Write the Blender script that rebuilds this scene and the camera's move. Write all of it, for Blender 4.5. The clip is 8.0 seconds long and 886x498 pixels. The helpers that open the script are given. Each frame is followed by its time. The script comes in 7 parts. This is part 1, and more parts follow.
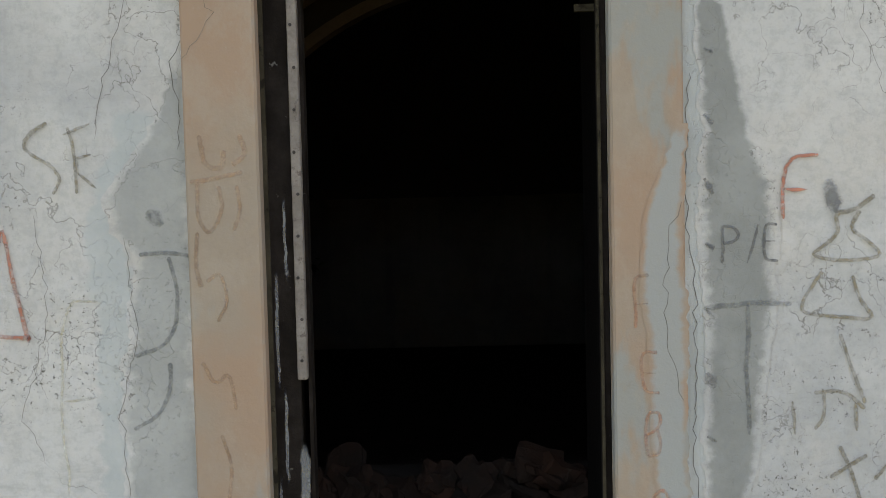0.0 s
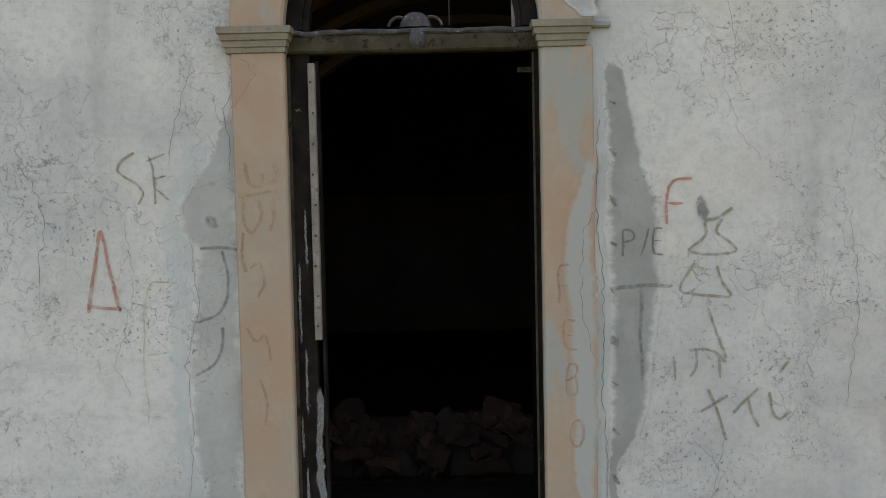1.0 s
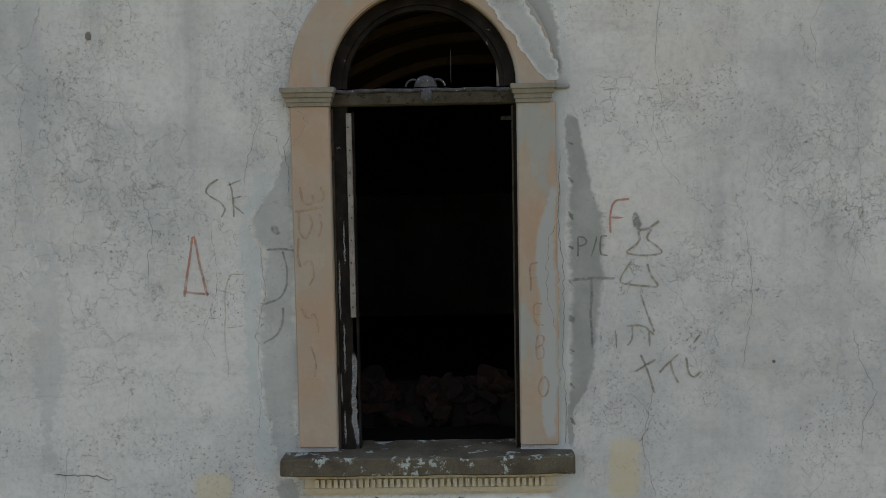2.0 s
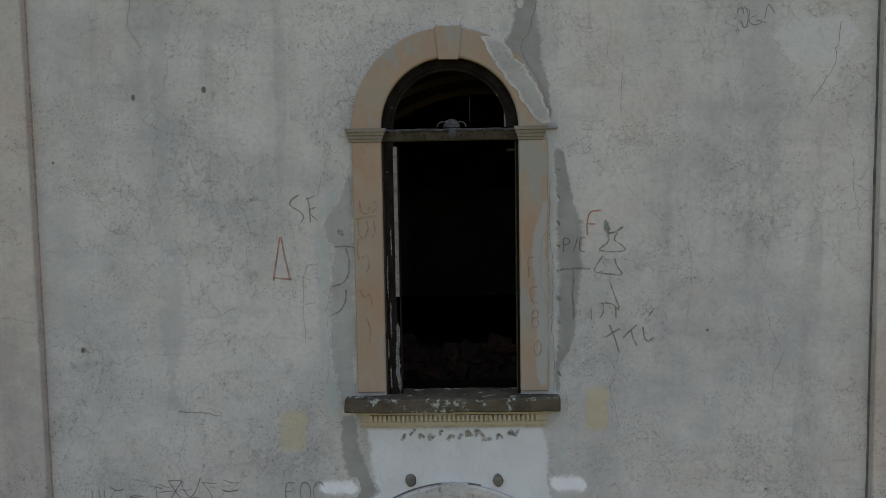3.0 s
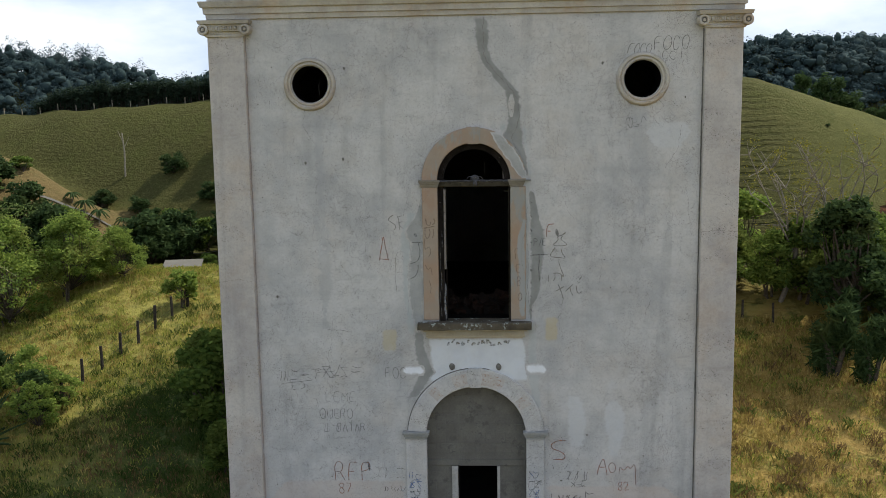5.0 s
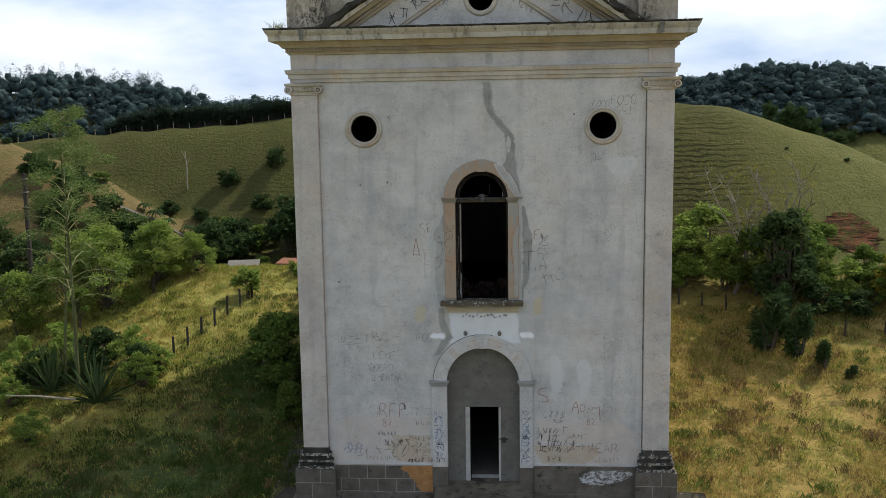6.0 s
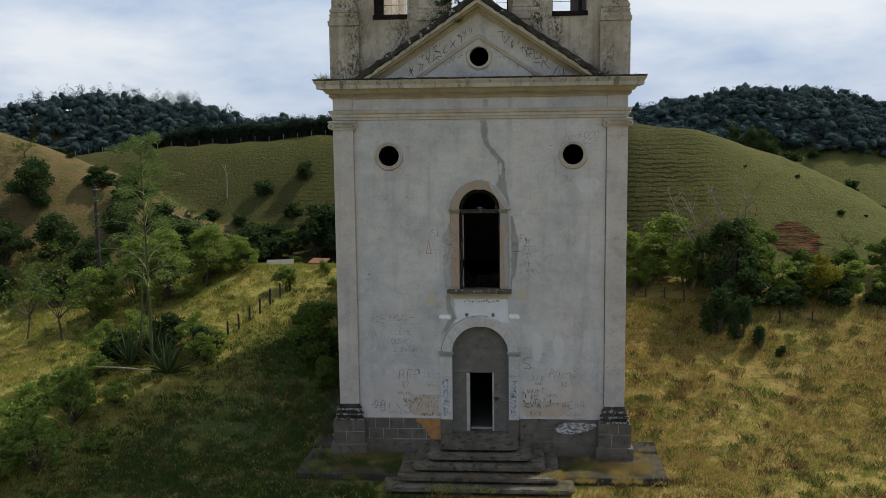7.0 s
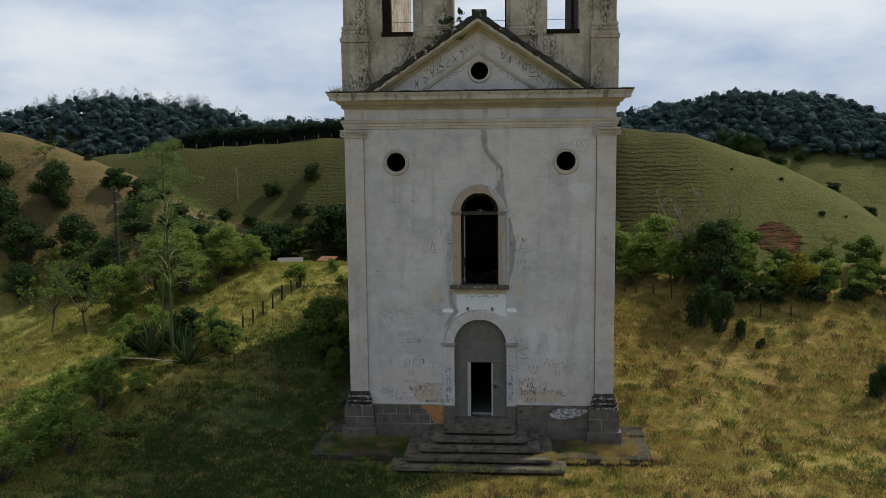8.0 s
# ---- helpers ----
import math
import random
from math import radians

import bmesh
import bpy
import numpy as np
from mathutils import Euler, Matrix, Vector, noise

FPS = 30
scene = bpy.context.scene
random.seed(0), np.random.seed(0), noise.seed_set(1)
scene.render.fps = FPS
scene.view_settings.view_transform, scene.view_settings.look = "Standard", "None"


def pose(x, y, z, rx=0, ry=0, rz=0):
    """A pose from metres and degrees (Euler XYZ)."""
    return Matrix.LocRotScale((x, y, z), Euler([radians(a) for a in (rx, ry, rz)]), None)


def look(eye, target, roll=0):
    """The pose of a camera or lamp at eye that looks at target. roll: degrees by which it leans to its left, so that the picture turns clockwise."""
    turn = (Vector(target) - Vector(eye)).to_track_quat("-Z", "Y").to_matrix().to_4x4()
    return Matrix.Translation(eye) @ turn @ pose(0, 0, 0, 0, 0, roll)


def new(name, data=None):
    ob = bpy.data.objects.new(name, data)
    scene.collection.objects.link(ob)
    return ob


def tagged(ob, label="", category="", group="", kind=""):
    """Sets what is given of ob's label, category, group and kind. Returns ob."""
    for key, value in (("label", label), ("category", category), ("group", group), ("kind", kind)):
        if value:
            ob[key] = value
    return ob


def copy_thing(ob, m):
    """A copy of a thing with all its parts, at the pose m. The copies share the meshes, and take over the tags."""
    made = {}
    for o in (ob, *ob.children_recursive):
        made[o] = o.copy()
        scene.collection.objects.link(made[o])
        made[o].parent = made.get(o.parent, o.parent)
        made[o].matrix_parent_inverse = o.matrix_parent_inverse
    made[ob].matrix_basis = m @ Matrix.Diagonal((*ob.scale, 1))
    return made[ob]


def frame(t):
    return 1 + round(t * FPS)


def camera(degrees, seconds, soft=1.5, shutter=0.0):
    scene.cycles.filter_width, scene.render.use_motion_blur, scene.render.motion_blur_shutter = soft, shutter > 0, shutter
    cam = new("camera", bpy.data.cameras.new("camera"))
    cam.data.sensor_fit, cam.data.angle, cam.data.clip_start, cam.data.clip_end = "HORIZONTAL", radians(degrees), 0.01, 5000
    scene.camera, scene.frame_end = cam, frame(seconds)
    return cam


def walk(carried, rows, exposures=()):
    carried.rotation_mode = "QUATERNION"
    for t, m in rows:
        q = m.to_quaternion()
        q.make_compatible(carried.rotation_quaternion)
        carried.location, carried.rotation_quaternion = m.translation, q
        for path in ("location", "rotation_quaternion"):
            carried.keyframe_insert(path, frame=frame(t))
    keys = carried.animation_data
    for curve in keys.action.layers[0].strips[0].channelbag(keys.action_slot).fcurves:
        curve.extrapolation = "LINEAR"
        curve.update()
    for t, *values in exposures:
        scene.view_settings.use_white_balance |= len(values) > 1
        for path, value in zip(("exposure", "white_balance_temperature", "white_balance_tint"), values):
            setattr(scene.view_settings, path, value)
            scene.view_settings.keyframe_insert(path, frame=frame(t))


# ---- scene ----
cam = camera(50.8, 8.0, 0.75)
PATH = [
    (0.0, 0.064, -3.750, 6.912, 87.146, 1.405, 0.530),
    (0.5, 0.113, -4.411, 6.962, 86.980, 1.344, 0.482),
    (1.0, 0.201, -5.172, 7.002, 86.679, 1.196, 0.521),
    (2.5, 0.270, -8.162, 7.368, 85.444, 0.989, 1.329),
    (3.0, 0.171, -9.512, 7.565, 84.770, 0.930, 1.460),
    (3.5, -0.015, -11.060, 7.940, 83.560, 0.907, 1.250),
    (4.0, -0.188, -12.996, 8.505, 81.987, 0.920, 0.944),
    (4.5, -0.028, -15.233, 8.820, 81.910, 0.906, 1.607),
    (5.0, 0.246, -17.790, 9.173, 81.779, 0.883, 2.608),
    (6.3, 0.890, -26.785, 10.110, 82.480, 0.818, 4.190),
    (6.5, 1.049, -28.230, 10.271, 82.533, 0.764, 4.364),
    (7.0, 1.320, -31.771, 10.667, 82.668, 0.669, 4.555),
    (7.5, 1.341, -33.191, 10.912, 82.535, 0.657, 4.525),
    (8.0, 1.415, -34.420, 11.059, 82.530, 0.636, 4.543),
]
STOPS = [(0.0, 1.14), (0.5, 1.0), (1.0, 0.92), (1.2, 0.84), (2.3, 0.38), (2.5, 0.3), (3.0, 0.16), (3.5, 0.1), (4.5, 0.38), (5.2, 0.4), (6.5, 0.18), (7.0, -0.06), (8.0, -0.16)]
EXPOSURE = [(t, stops + 0.1, 6640 if t < 2 else 6540 if t < 4.2 else 6520, 10.5 if t < 2 else 9.5 if t < 4.2 else 10.5) for t, stops in STOPS]
walk(cam, [(t, pose(*p)) for t, *p in PATH], EXPOSURE)

# ---- world and sun ----
SUN_AZ, SUN_EL = 54.0, 51.0
world = bpy.data.worlds.new("world")
scene.world = world
world.use_nodes = True
wt = world.node_tree
sky = wt.nodes.new("ShaderNodeTexSky")
sky.sky_type, sky.sun_disc = "NISHITA", False
sky.sun_elevation, sky.sun_rotation = radians(SUN_EL), radians(SUN_AZ)
sky.dust_density = 2.0
coord = wt.nodes.new("ShaderNodeTexCoord")
squash = wt.nodes.new("ShaderNodeMapping")
squash.inputs["Scale"].default_value = (1.0, 1.0, 3.0)
squash.inputs["Location"].default_value = (0.9, 0.35, 0.1)
cloud = wt.nodes.new("ShaderNodeTexNoise")
cloud.inputs["Scale"].default_value, cloud.inputs["Detail"].default_value = 3.0, 7.0
cloud.inputs["Roughness"].default_value = 0.55
tone = wt.nodes.new("ShaderNodeValToRGB")
tone.color_ramp.elements[0].position, tone.color_ramp.elements[0].color = 0.38, (0.39, 0.52, 0.74, 1)
tone.color_ramp.elements[1].position, tone.color_ramp.elements[1].color = 0.64, (0.86, 0.905, 0.96, 1)
mid = tone.color_ramp.elements.new(0.50)
mid.color = (0.62, 0.715, 0.86, 1)
lift = wt.nodes.new("ShaderNodeVectorMath")
lift.operation = "SCALE"
lift.inputs["Scale"].default_value = 10.2
veil = wt.nodes.new("ShaderNodeMix")
veil.data_type = "RGBA"
veil.inputs["Factor"].default_value = 0.9
wt.links.new(coord.outputs["Generated"], squash.inputs["Vector"])
wt.links.new(squash.outputs["Vector"], cloud.inputs["Vector"])
wt.links.new(cloud.outputs["Fac"], tone.inputs["Fac"])
wt.links.new(tone.outputs["Color"], lift.inputs[0])
wt.links.new(sky.outputs["Color"], veil.inputs["A"])
wt.links.new(lift.outputs["Vector"], veil.inputs["B"])
wt.links.new(veil.outputs["Result"], wt.nodes["Background"].inputs["Color"])
wt.nodes["Background"].inputs["Strength"].default_value = 0.093

sun_data = bpy.data.lights.new("sun", "SUN")
sun_data.energy, sun_data.angle, sun_data.color = 4.1, radians(1.5), (1.0, 0.93, 0.80)
sun = new("sun", sun_data)
az, el = radians(SUN_AZ), radians(SUN_EL)
sun.matrix_world = look((0, 0, 0), (-math.sin(az) * math.cos(el), -math.cos(az) * math.cos(el), -math.sin(el)))
sun.location = (30, 20, 40)


# ---- materials ----
class Nodes:
    """A small helper round one material's node tree; all textures are laid in world metres."""

    def __init__(self, name, rough=0.85, metal=0.0, spec=0.3):
        self.m = bpy.data.materials.new(name)
        self.m.use_nodes = True
        self.t = self.m.node_tree
        self.b = self.t.nodes["Principled BSDF"]
        self.b.inputs["Roughness"].default_value = rough
        self.b.inputs["Metallic"].default_value = metal
        self.b.inputs["Specular IOR Level"].default_value = spec
        self.pos = self.t.nodes.new("ShaderNodeNewGeometry").outputs["Position"]

    def link(self, a, b):
        self.t.links.new(a, b)

    def stretched(self, sx, sy, sz, shift=0.0):
        n = self.t.nodes.new("ShaderNodeMapping")
        n.inputs["Scale"].default_value = (sx, sy, sz)
        n.inputs["Location"].default_value = (shift, shift * 0.7, shift * 0.3)
        self.link(self.pos, n.inputs["Vector"])
        return n.outputs["Vector"]

    def noise(self, scale, detail=4.0, rough=0.6, vec=None, warp=0.0):
        n = self.t.nodes.new("ShaderNodeTexNoise")
        n.inputs["Scale"].default_value, n.inputs["Detail"].default_value = scale, detail
        n.inputs["Roughness"].default_value, n.inputs["Distortion"].default_value = rough, warp
        self.link(vec or self.pos, n.inputs["Vector"])
        return n.outputs["Fac"]

    def ramp(self, fac, lo, hi, a=0.0, b=1.0):
        n = self.t.nodes.new("ShaderNodeMapRange")
        n.interpolation_type = "SMOOTHSTEP"
        for k, v in (("From Min", lo), ("From Max", hi), ("To Min", a), ("To Max", b)):
            n.inputs[k].default_value = v
        self.link(fac, n.inputs["Value"])
        return n.outputs["Result"]

    def math(self, op, a, b):
        n = self.t.nodes.new("ShaderNodeMath")
        n.operation = op
        for i, v in enumerate((a, b)):
            if isinstance(v, (int, float)):
                n.inputs[i].default_value = v
            else:
                self.link(v, n.inputs[i])
        return n.outputs[0]

    def axis(self, k):
        n = self.t.nodes.new("ShaderNodeSeparateXYZ")
        self.link(self.pos, n.inputs[0])
        return n.outputs[k]

    def mix(self, fac, a, b, blend="MIX"):
        n = self.t.nodes.new("ShaderNodeMix")
        n.data_type, n.blend_type = "RGBA", blend
        for key, v in (("Factor", fac), ("A", a), ("B", b)):
            if isinstance(v, (int, float)):
                n.inputs[key].default_value = v
            elif isinstance(v, tuple):
                n.inputs[key].default_value = (*v, 1)
            else:
                self.link(v, n.inputs[key])
        return n.outputs["Result"]

    def cells(self, scale, vec=None, edge=True):
        n = self.t.nodes.new("ShaderNodeTexVoronoi")
        n.feature = "DISTANCE_TO_EDGE" if edge else "F1"
        n.inputs["Scale"].default_value = scale
        self.link(vec or self.pos, n.inputs["Vector"])
        return n.outputs["Distance"]

    def worn(self):
        """How far a later coat still holds: full inside, ragged and thin towards its edge."""
        a = self.t.nodes.new("ShaderNodeAttribute")
        a.attribute_name = "cover"
        jag = self.math("MULTIPLY", self.math("ADD", self.noise(7, 7, 0.75), -0.5), 1.6)
        return self.ramp(self.math("ADD", a.outputs["Fac"], jag), 0.1, 0.8)

    def own(self):
        return self.t.nodes.new("ShaderNodeObjectInfo").outputs["Random"]

    def island(self):
        return self.t.nodes.new("ShaderNodeNewGeometry").outputs["Random Per Island"]

    def bump(self, height, strength=0.4, depth=0.02):
        n = self.t.nodes.new("ShaderNodeBump")
        n.inputs["Strength"].default_value, n.inputs["Distance"].default_value = strength, depth
        self.link(height, n.inputs["Height"])
        self.link(n.outputs["Normal"], self.b.inputs["Normal"])

    def done(self, colour, alpha=None):
        self.link(colour, self.b.inputs["Base Color"])
        if alpha is not None:
            self.link(alpha, self.b.inputs["Alpha"])
        return self.m


def plaster(name, base, stain, warm, speck=0.85, cracked=True, streaks=0.5, grain=0.35, soot=0.0, over=None):
    base, stain, warm = (tuple(0.75 * v for v in q) for q in (base, stain, warm))
    n = Nodes(name, 0.92, spec=0.15)
    big, mid_, fine = n.noise(0.45, 5), n.noise(2.2, 6, 0.65), n.noise(34, 5, 0.7)
    c = n.mix(n.ramp(big, 0.38, 0.62), base, stain)
    c = n.mix(n.math("MULTIPLY", n.ramp(n.noise(0.8, 6, 0.65, vec=n.stretched(1, 1, 1, 9.0)), 0.47, 0.64), 0.65), c, warm)
    # rain runs, and the flat sweeps of the float
    run = n.noise(1.0, 5, 0.6, vec=n.stretched(2.6, 2.6, 0.16, 3.0))
    c = n.mix(n.math("MULTIPLY", n.ramp(run, 0.52, 0.72), streaks), c, tuple(v * 0.72 for v in stain))
    sweep = n.noise(1.0, 6, 0.7, vec=n.stretched(1.1, 1.1, 6.5, 17.0), warp=0.3)
    c = n.mix(n.ramp(sweep, 0.52, 0.68, 0.0, 0.30), c, tuple(v * 0.78 for v in stain))
    c = n.mix(n.ramp(mid_, 0.36, 0.70, 0.0, 0.45), c, tuple(min(1, v * 1.16) for v in base))
    c = n.mix(n.ramp(n.noise(7.5, 5, 0.7), 0.52, 0.70, 0.0, 0.28), c, tuple(v * 0.80 for v in stain))
    c = n.mix(n.ramp(n.noise(21, 6, 0.8), 0.45, 0.62, 0.0, 0.26), c, tuple(v * 0.70 for v in stain))
    where = n.ramp(n.noise(1.3, 5, 0.7, vec=n.stretched(1, 1, 1.7, 4.0)), 0.47, 0.60)
    pits = n.math("MULTIPLY", n.ramp(n.noise(40, 4, 0.8), 0.58, 0.62), where)
    c = n.mix(n.math("MULTIPLY", pits, speck), c, (0.09, 0.085, 0.072))
    scabs = n.math("MULTIPLY", n.ramp(n.noise(15, 6, 0.85, vec=n.stretched(1, 1, 1.5, 14.0)), 0.63, 0.67), n.ramp(n.noise(0.7, 4, 0.6, vec=n.stretched(1, 1, 1, 27.0)), 0.46, 0.58))
    c = n.mix(n.math("MULTIPLY", scabs, speck * 0.6), c, (0.16, 0.15, 0.13))
    height = n.math("SUBTRACT", n.math("ADD", n.math("MULTIPLY", fine, grain), n.math("MULTIPLY", mid_, 1.2)), n.math("MULTIPLY", n.math("ADD", pits, scabs), 0.6))
    if cracked:
        wob = n.t.nodes.new("ShaderNodeVectorMath")
        wob.operation = "MULTIPLY_ADD"
        wob.inputs[1].default_value = (0.35, 0.35, 0.35)
        jig = n.t.nodes.new("ShaderNodeTexNoise")
        jig.inputs["Scale"].default_value, jig.inputs["Detail"].default_value = 7.0, 5.0
        n.link(n.pos, jig.inputs["Vector"])
        n.link(jig.outputs["Color"], wob.inputs[0])
        n.link(n.pos, wob.inputs[2])
        tall = n.t.nodes.new("ShaderNodeMapping")
        tall.inputs["Scale"].default_value = (1.0, 1.0, 0.7)
        n.link(wob.outputs["Vector"], tall.inputs["Vector"])
        for scale, wide, lo, power in ((1.6, 0.0045, 0.46, 0.40), (4.6, 0.011, 0.48, 0.55), (12.0, 0.03, 0.53, 0.48)):
            line = n.ramp(n.cells(scale, tall.outputs["Vector"]), wide * 0.3, wide, 1.0, 0.0)
            line = n.math("MULTIPLY", line, n.ramp(n.noise(0.7, 5, 0.7, vec=n.stretched(1, 1, 1, 21.0 + scale)), lo, lo + 0.08))
            c = n.mix(n.math("MULTIPLY", line, power), c, (0.11, 0.10, 0.085))
            height = n.math("SUBTRACT", height, n.math("MULTIPLY", line, 0.6))
    if soot:
        c = n.mix(n.math("MULTIPLY", n.ramp(n.noise(1.0, 6, 0.7, vec=n.stretched(6.0, 6.0, 1.6, 31.0)), 0.52, 0.66), soot), c, (0.05, 0.047, 0.04))
    if over:
        c = n.mix(n.math("MULTIPLY", n.worn(), over[2]), c, n.mix(n.ramp(n.noise(2.2, 6, 0.65), 0.36, 0.66), over[0], over[1]))
    n.bump(height, 0.5, 0.012)
    return n.done(c)


def mottled(name, base, other, scale=3.0, rough=0.9, third=None, third_at=(0.56, 0.64), grain=30.0, strength=0.4, depth=0.01, per_piece=0.0, spec=0.2, thin=None, over=None):
    n = Nodes(name, rough, spec=spec)
    a, fine = n.noise(scale, 6, 0.65), n.noise(grain, 4, 0.7)
    c = n.mix(n.ramp(a, 0.36, 0.66), base, other)
    if third:
        c = n.mix(n.ramp(n.noise(scale * 2.3, 6, 0.7, vec=n.stretched(1, 1, 1, 7.0)), *third_at), c, third)
    c = n.mix(n.ramp(fine, 0.3, 0.75, 0.0, 0.35), c, tuple(v * 0.6 for v in base))
    if per_piece:
        c = n.mix(n.math("MULTIPLY", n.own(), per_piece), c, tuple(v * 0.55 for v in other))
    if over:
        c = n.mix(n.math("MULTIPLY", n.worn(), n.ramp(n.noise(9, 7, 0.8, vec=n.stretched(1, 1, 1.6, 6.0)), 0.44, 0.54, 0.05, 0.9)), c, over)
    n.bump(n.math("ADD", fine, a), strength, depth)
    if thin is None:
        return n.done(c)
    cover = n.t.nodes.new("ShaderNodeAttribute")
    cover.attribute_name = "cover"
    worn = n.math("ADD", cover.outputs["Fac"], n.math("MULTIPLY", n.math("ADD", n.noise(6, 7, 0.75), -0.5), 1.5))
    return n.done(c, n.ramp(worn, 0.05, 0.75, 0.0, thin))


def roughcast():
    """Tan roughcast with fine black growth that gathers in patches and runs down."""
    n = Nodes("tan_roughcast", 0.95, spec=0.1)
    c = n.mix(n.ramp(n.noise(0.8, 6, 0.6), 0.38, 0.62), (0.30, 0.262, 0.205), (0.46, 0.415, 0.34))
    where = n.math("ADD", n.ramp(n.noise(0.9, 5, 0.6, vec=n.stretched(1.4, 1.4, 0.6, 11.0)), 0.40, 0.66, 0.0, 0.9), 0.12)
    specks = n.ramp(n.noise(9, 7, 0.8, vec=n.stretched(1.3, 1.3, 0.8, 2.0)), 0.44, 0.58)
    c = n.mix(n.math("MULTIPLY", specks, where), c, (0.055, 0.05, 0.042))
    c = n.mix(n.math("MULTIPLY", n.ramp(n.noise(1.0, 5, 0.6, vec=n.stretched(3.2, 3.2, 0.18, 5.0)), 0.52, 0.66), 0.45), c, (0.16, 0.14, 0.11))
    n.bump(n.noise(22, 6, 0.8), 0.8, 0.03)
    return n.done(c)


def eroded_soil():
    """Bare red earth in narrow steps, with grass growing back along them."""
    n = Nodes("red_soil", 0.95, spec=0.05)
    band = n.noise(1.0, 6, 0.7, vec=n.stretched(0.9, 0.9, 7.0, 2.0), warp=0.4)
    c = n.mix(n.ramp(band, 0.40, 0.58), (0.035, 0.020, 0.012), (0.125, 0.054, 0.028))
    c = n.mix(n.ramp(n.noise(2.4, 6, 0.75), 0.46, 0.60, 0.0, 0.92), c, (0.058, 0.058, 0.017))
    n.bump(band, 1.0, 0.25)
    return n.done(c)


def paint_mark(name, colour, cover=0.8):
    n = Nodes(name, 0.8, spec=0.2)
    a = n.noise(26, 4, 0.7)
    c = n.mix(n.ramp(n.noise(5, 4), 0.35, 0.7), colour, tuple(min(1, v * 1.5 + 0.03) for v in colour))
    edge = n.t.nodes.new("ShaderNodeAttribute")
    edge.attribute_name = "cover"
    body = n.ramp(n.math("ADD", edge.outputs["Fac"], n.math("MULTIPLY", n.math("ADD", n.noise(55, 4, 0.7), -0.5), 0.9)), 0.12, 0.62)
    return n.done(c, n.math("MULTIPLY", body, n.ramp(a, 0.36, 0.66, cover, cover * 0.35)))


def leafy(name, dark, light, dry, glow=0.35, broad=False):
    n = Nodes(name, 0.8, spec=0.04)
    c = n.mix(n.ramp(n.noise(0.7, 4, 0.6), 0.35, 0.65) if broad else n.island(), dark, light)
    c = n.mix(n.ramp(n.noise(0.8, 3), 0.52, 0.72, 0.0, 0.6), c, dry)
    n.link(c, n.b.inputs["Base Color"])
    back = n.t.nodes.new("ShaderNodeBsdfTranslucent")
    n.link(c, back.inputs["Color"])
    both = n.t.nodes.new("ShaderNodeMixShader")
    both.inputs["Fac"].default_value = glow
    n.link(n.b.outputs[0], both.inputs[1])
    n.link(back.outputs[0], both.inputs[2])
    n.link(both.outputs[0], n.t.nodes["Material Output"].inputs["Surface"])
    return n.m


WALL = plaster("old_lime_plaster", (0.672, 0.660, 0.645), (0.497, 0.499, 0.500), (0.606, 0.567, 0.525))


def coat_on_wall(name, one, two, amount):
    return plaster(name, (0.672, 0.660, 0.648), (0.497, 0.499, 0.502), (0.605, 0.567, 0.528), over=(one, two, amount))


CEMENT_COAT = coat_on_wall("cement_skim", (0.215, 0.22, 0.213), (0.275, 0.28, 0.272), 0.95)
CEMENT_SOFT = coat_on_wall("thin_cement_skim", (0.25, 0.26, 0.255), (0.31, 0.318, 0.31), 0.72)
BLUE_COAT = coat_on_wall("blue_skim", (0.355, 0.38, 0.385), (0.43, 0.445, 0.445), 0.8)
WHITE_COAT = coat_on_wall("white_skim", (0.56, 0.57, 0.58), (0.49, 0.51, 0.525), 0.55)
BRIGHT_COAT = coat_on_wall("bright_limewash", (0.60, 0.625, 0.655), (0.54, 0.56, 0.59), 0.95)
FILLER = coat_on_wall("white_filler", (0.76, 0.78, 0.82), (0.68, 0.70, 0.745), 1.0)
YELLOW_COAT = coat_on_wall("yellow_skim", (0.45, 0.385, 0.25), (0.44, 0.395, 0.29), 0.7)
RUST_COAT = coat_on_wall("rusty_damp", (0.42, 0.30, 0.18), (0.40, 0.33, 0.24), 0.62)
WARM_COAT = coat_on_wall("pinkish_foot_tint", (0.50, 0.40, 0.33), (0.47, 0.41, 0.36), 0.42)
DAMP_COAT = coat_on_wall("damp_film", (0.33, 0.335, 0.34), (0.39, 0.395, 0.40), 0.45)
PILASTER = plaster("pilaster_plaster", (0.64, 0.60, 0.555), (0.48, 0.45, 0.435), (0.58, 0.49, 0.41), cracked=False)
DIRTY_TRIM = plaster("sooty_trim", (0.60, 0.57, 0.50), (0.42, 0.40, 0.36), (0.50, 0.42, 0.30), cracked=False, soot=0.6)
TRIM = plaster("trim_plaster", (0.62, 0.585, 0.52), (0.45, 0.42, 0.38), (0.50, 0.36, 0.23), cracked=False, speck=0.5)
OCHRE = plaster("ochre_trim", (0.54, 0.48, 0.38), (0.42, 0.37, 0.29), (0.44, 0.34, 0.23), cracked=False, speck=0.6)
CEMENT = mottled("grey_cement", (0.245, 0.25, 0.245), (0.31, 0.315, 0.31), 2.2, 0.93, (0.275, 0.28, 0.275))
YELLOWED = mottled("yellowed_plaster", (0.475, 0.435, 0.35), (0.47, 0.45, 0.40), 5.0, 0.92)
FLAKES = mottled("flaking_white_paint", (0.30, 0.305, 0.31), (0.20, 0.20, 0.21), 9.0, 0.8, thin=0.55)
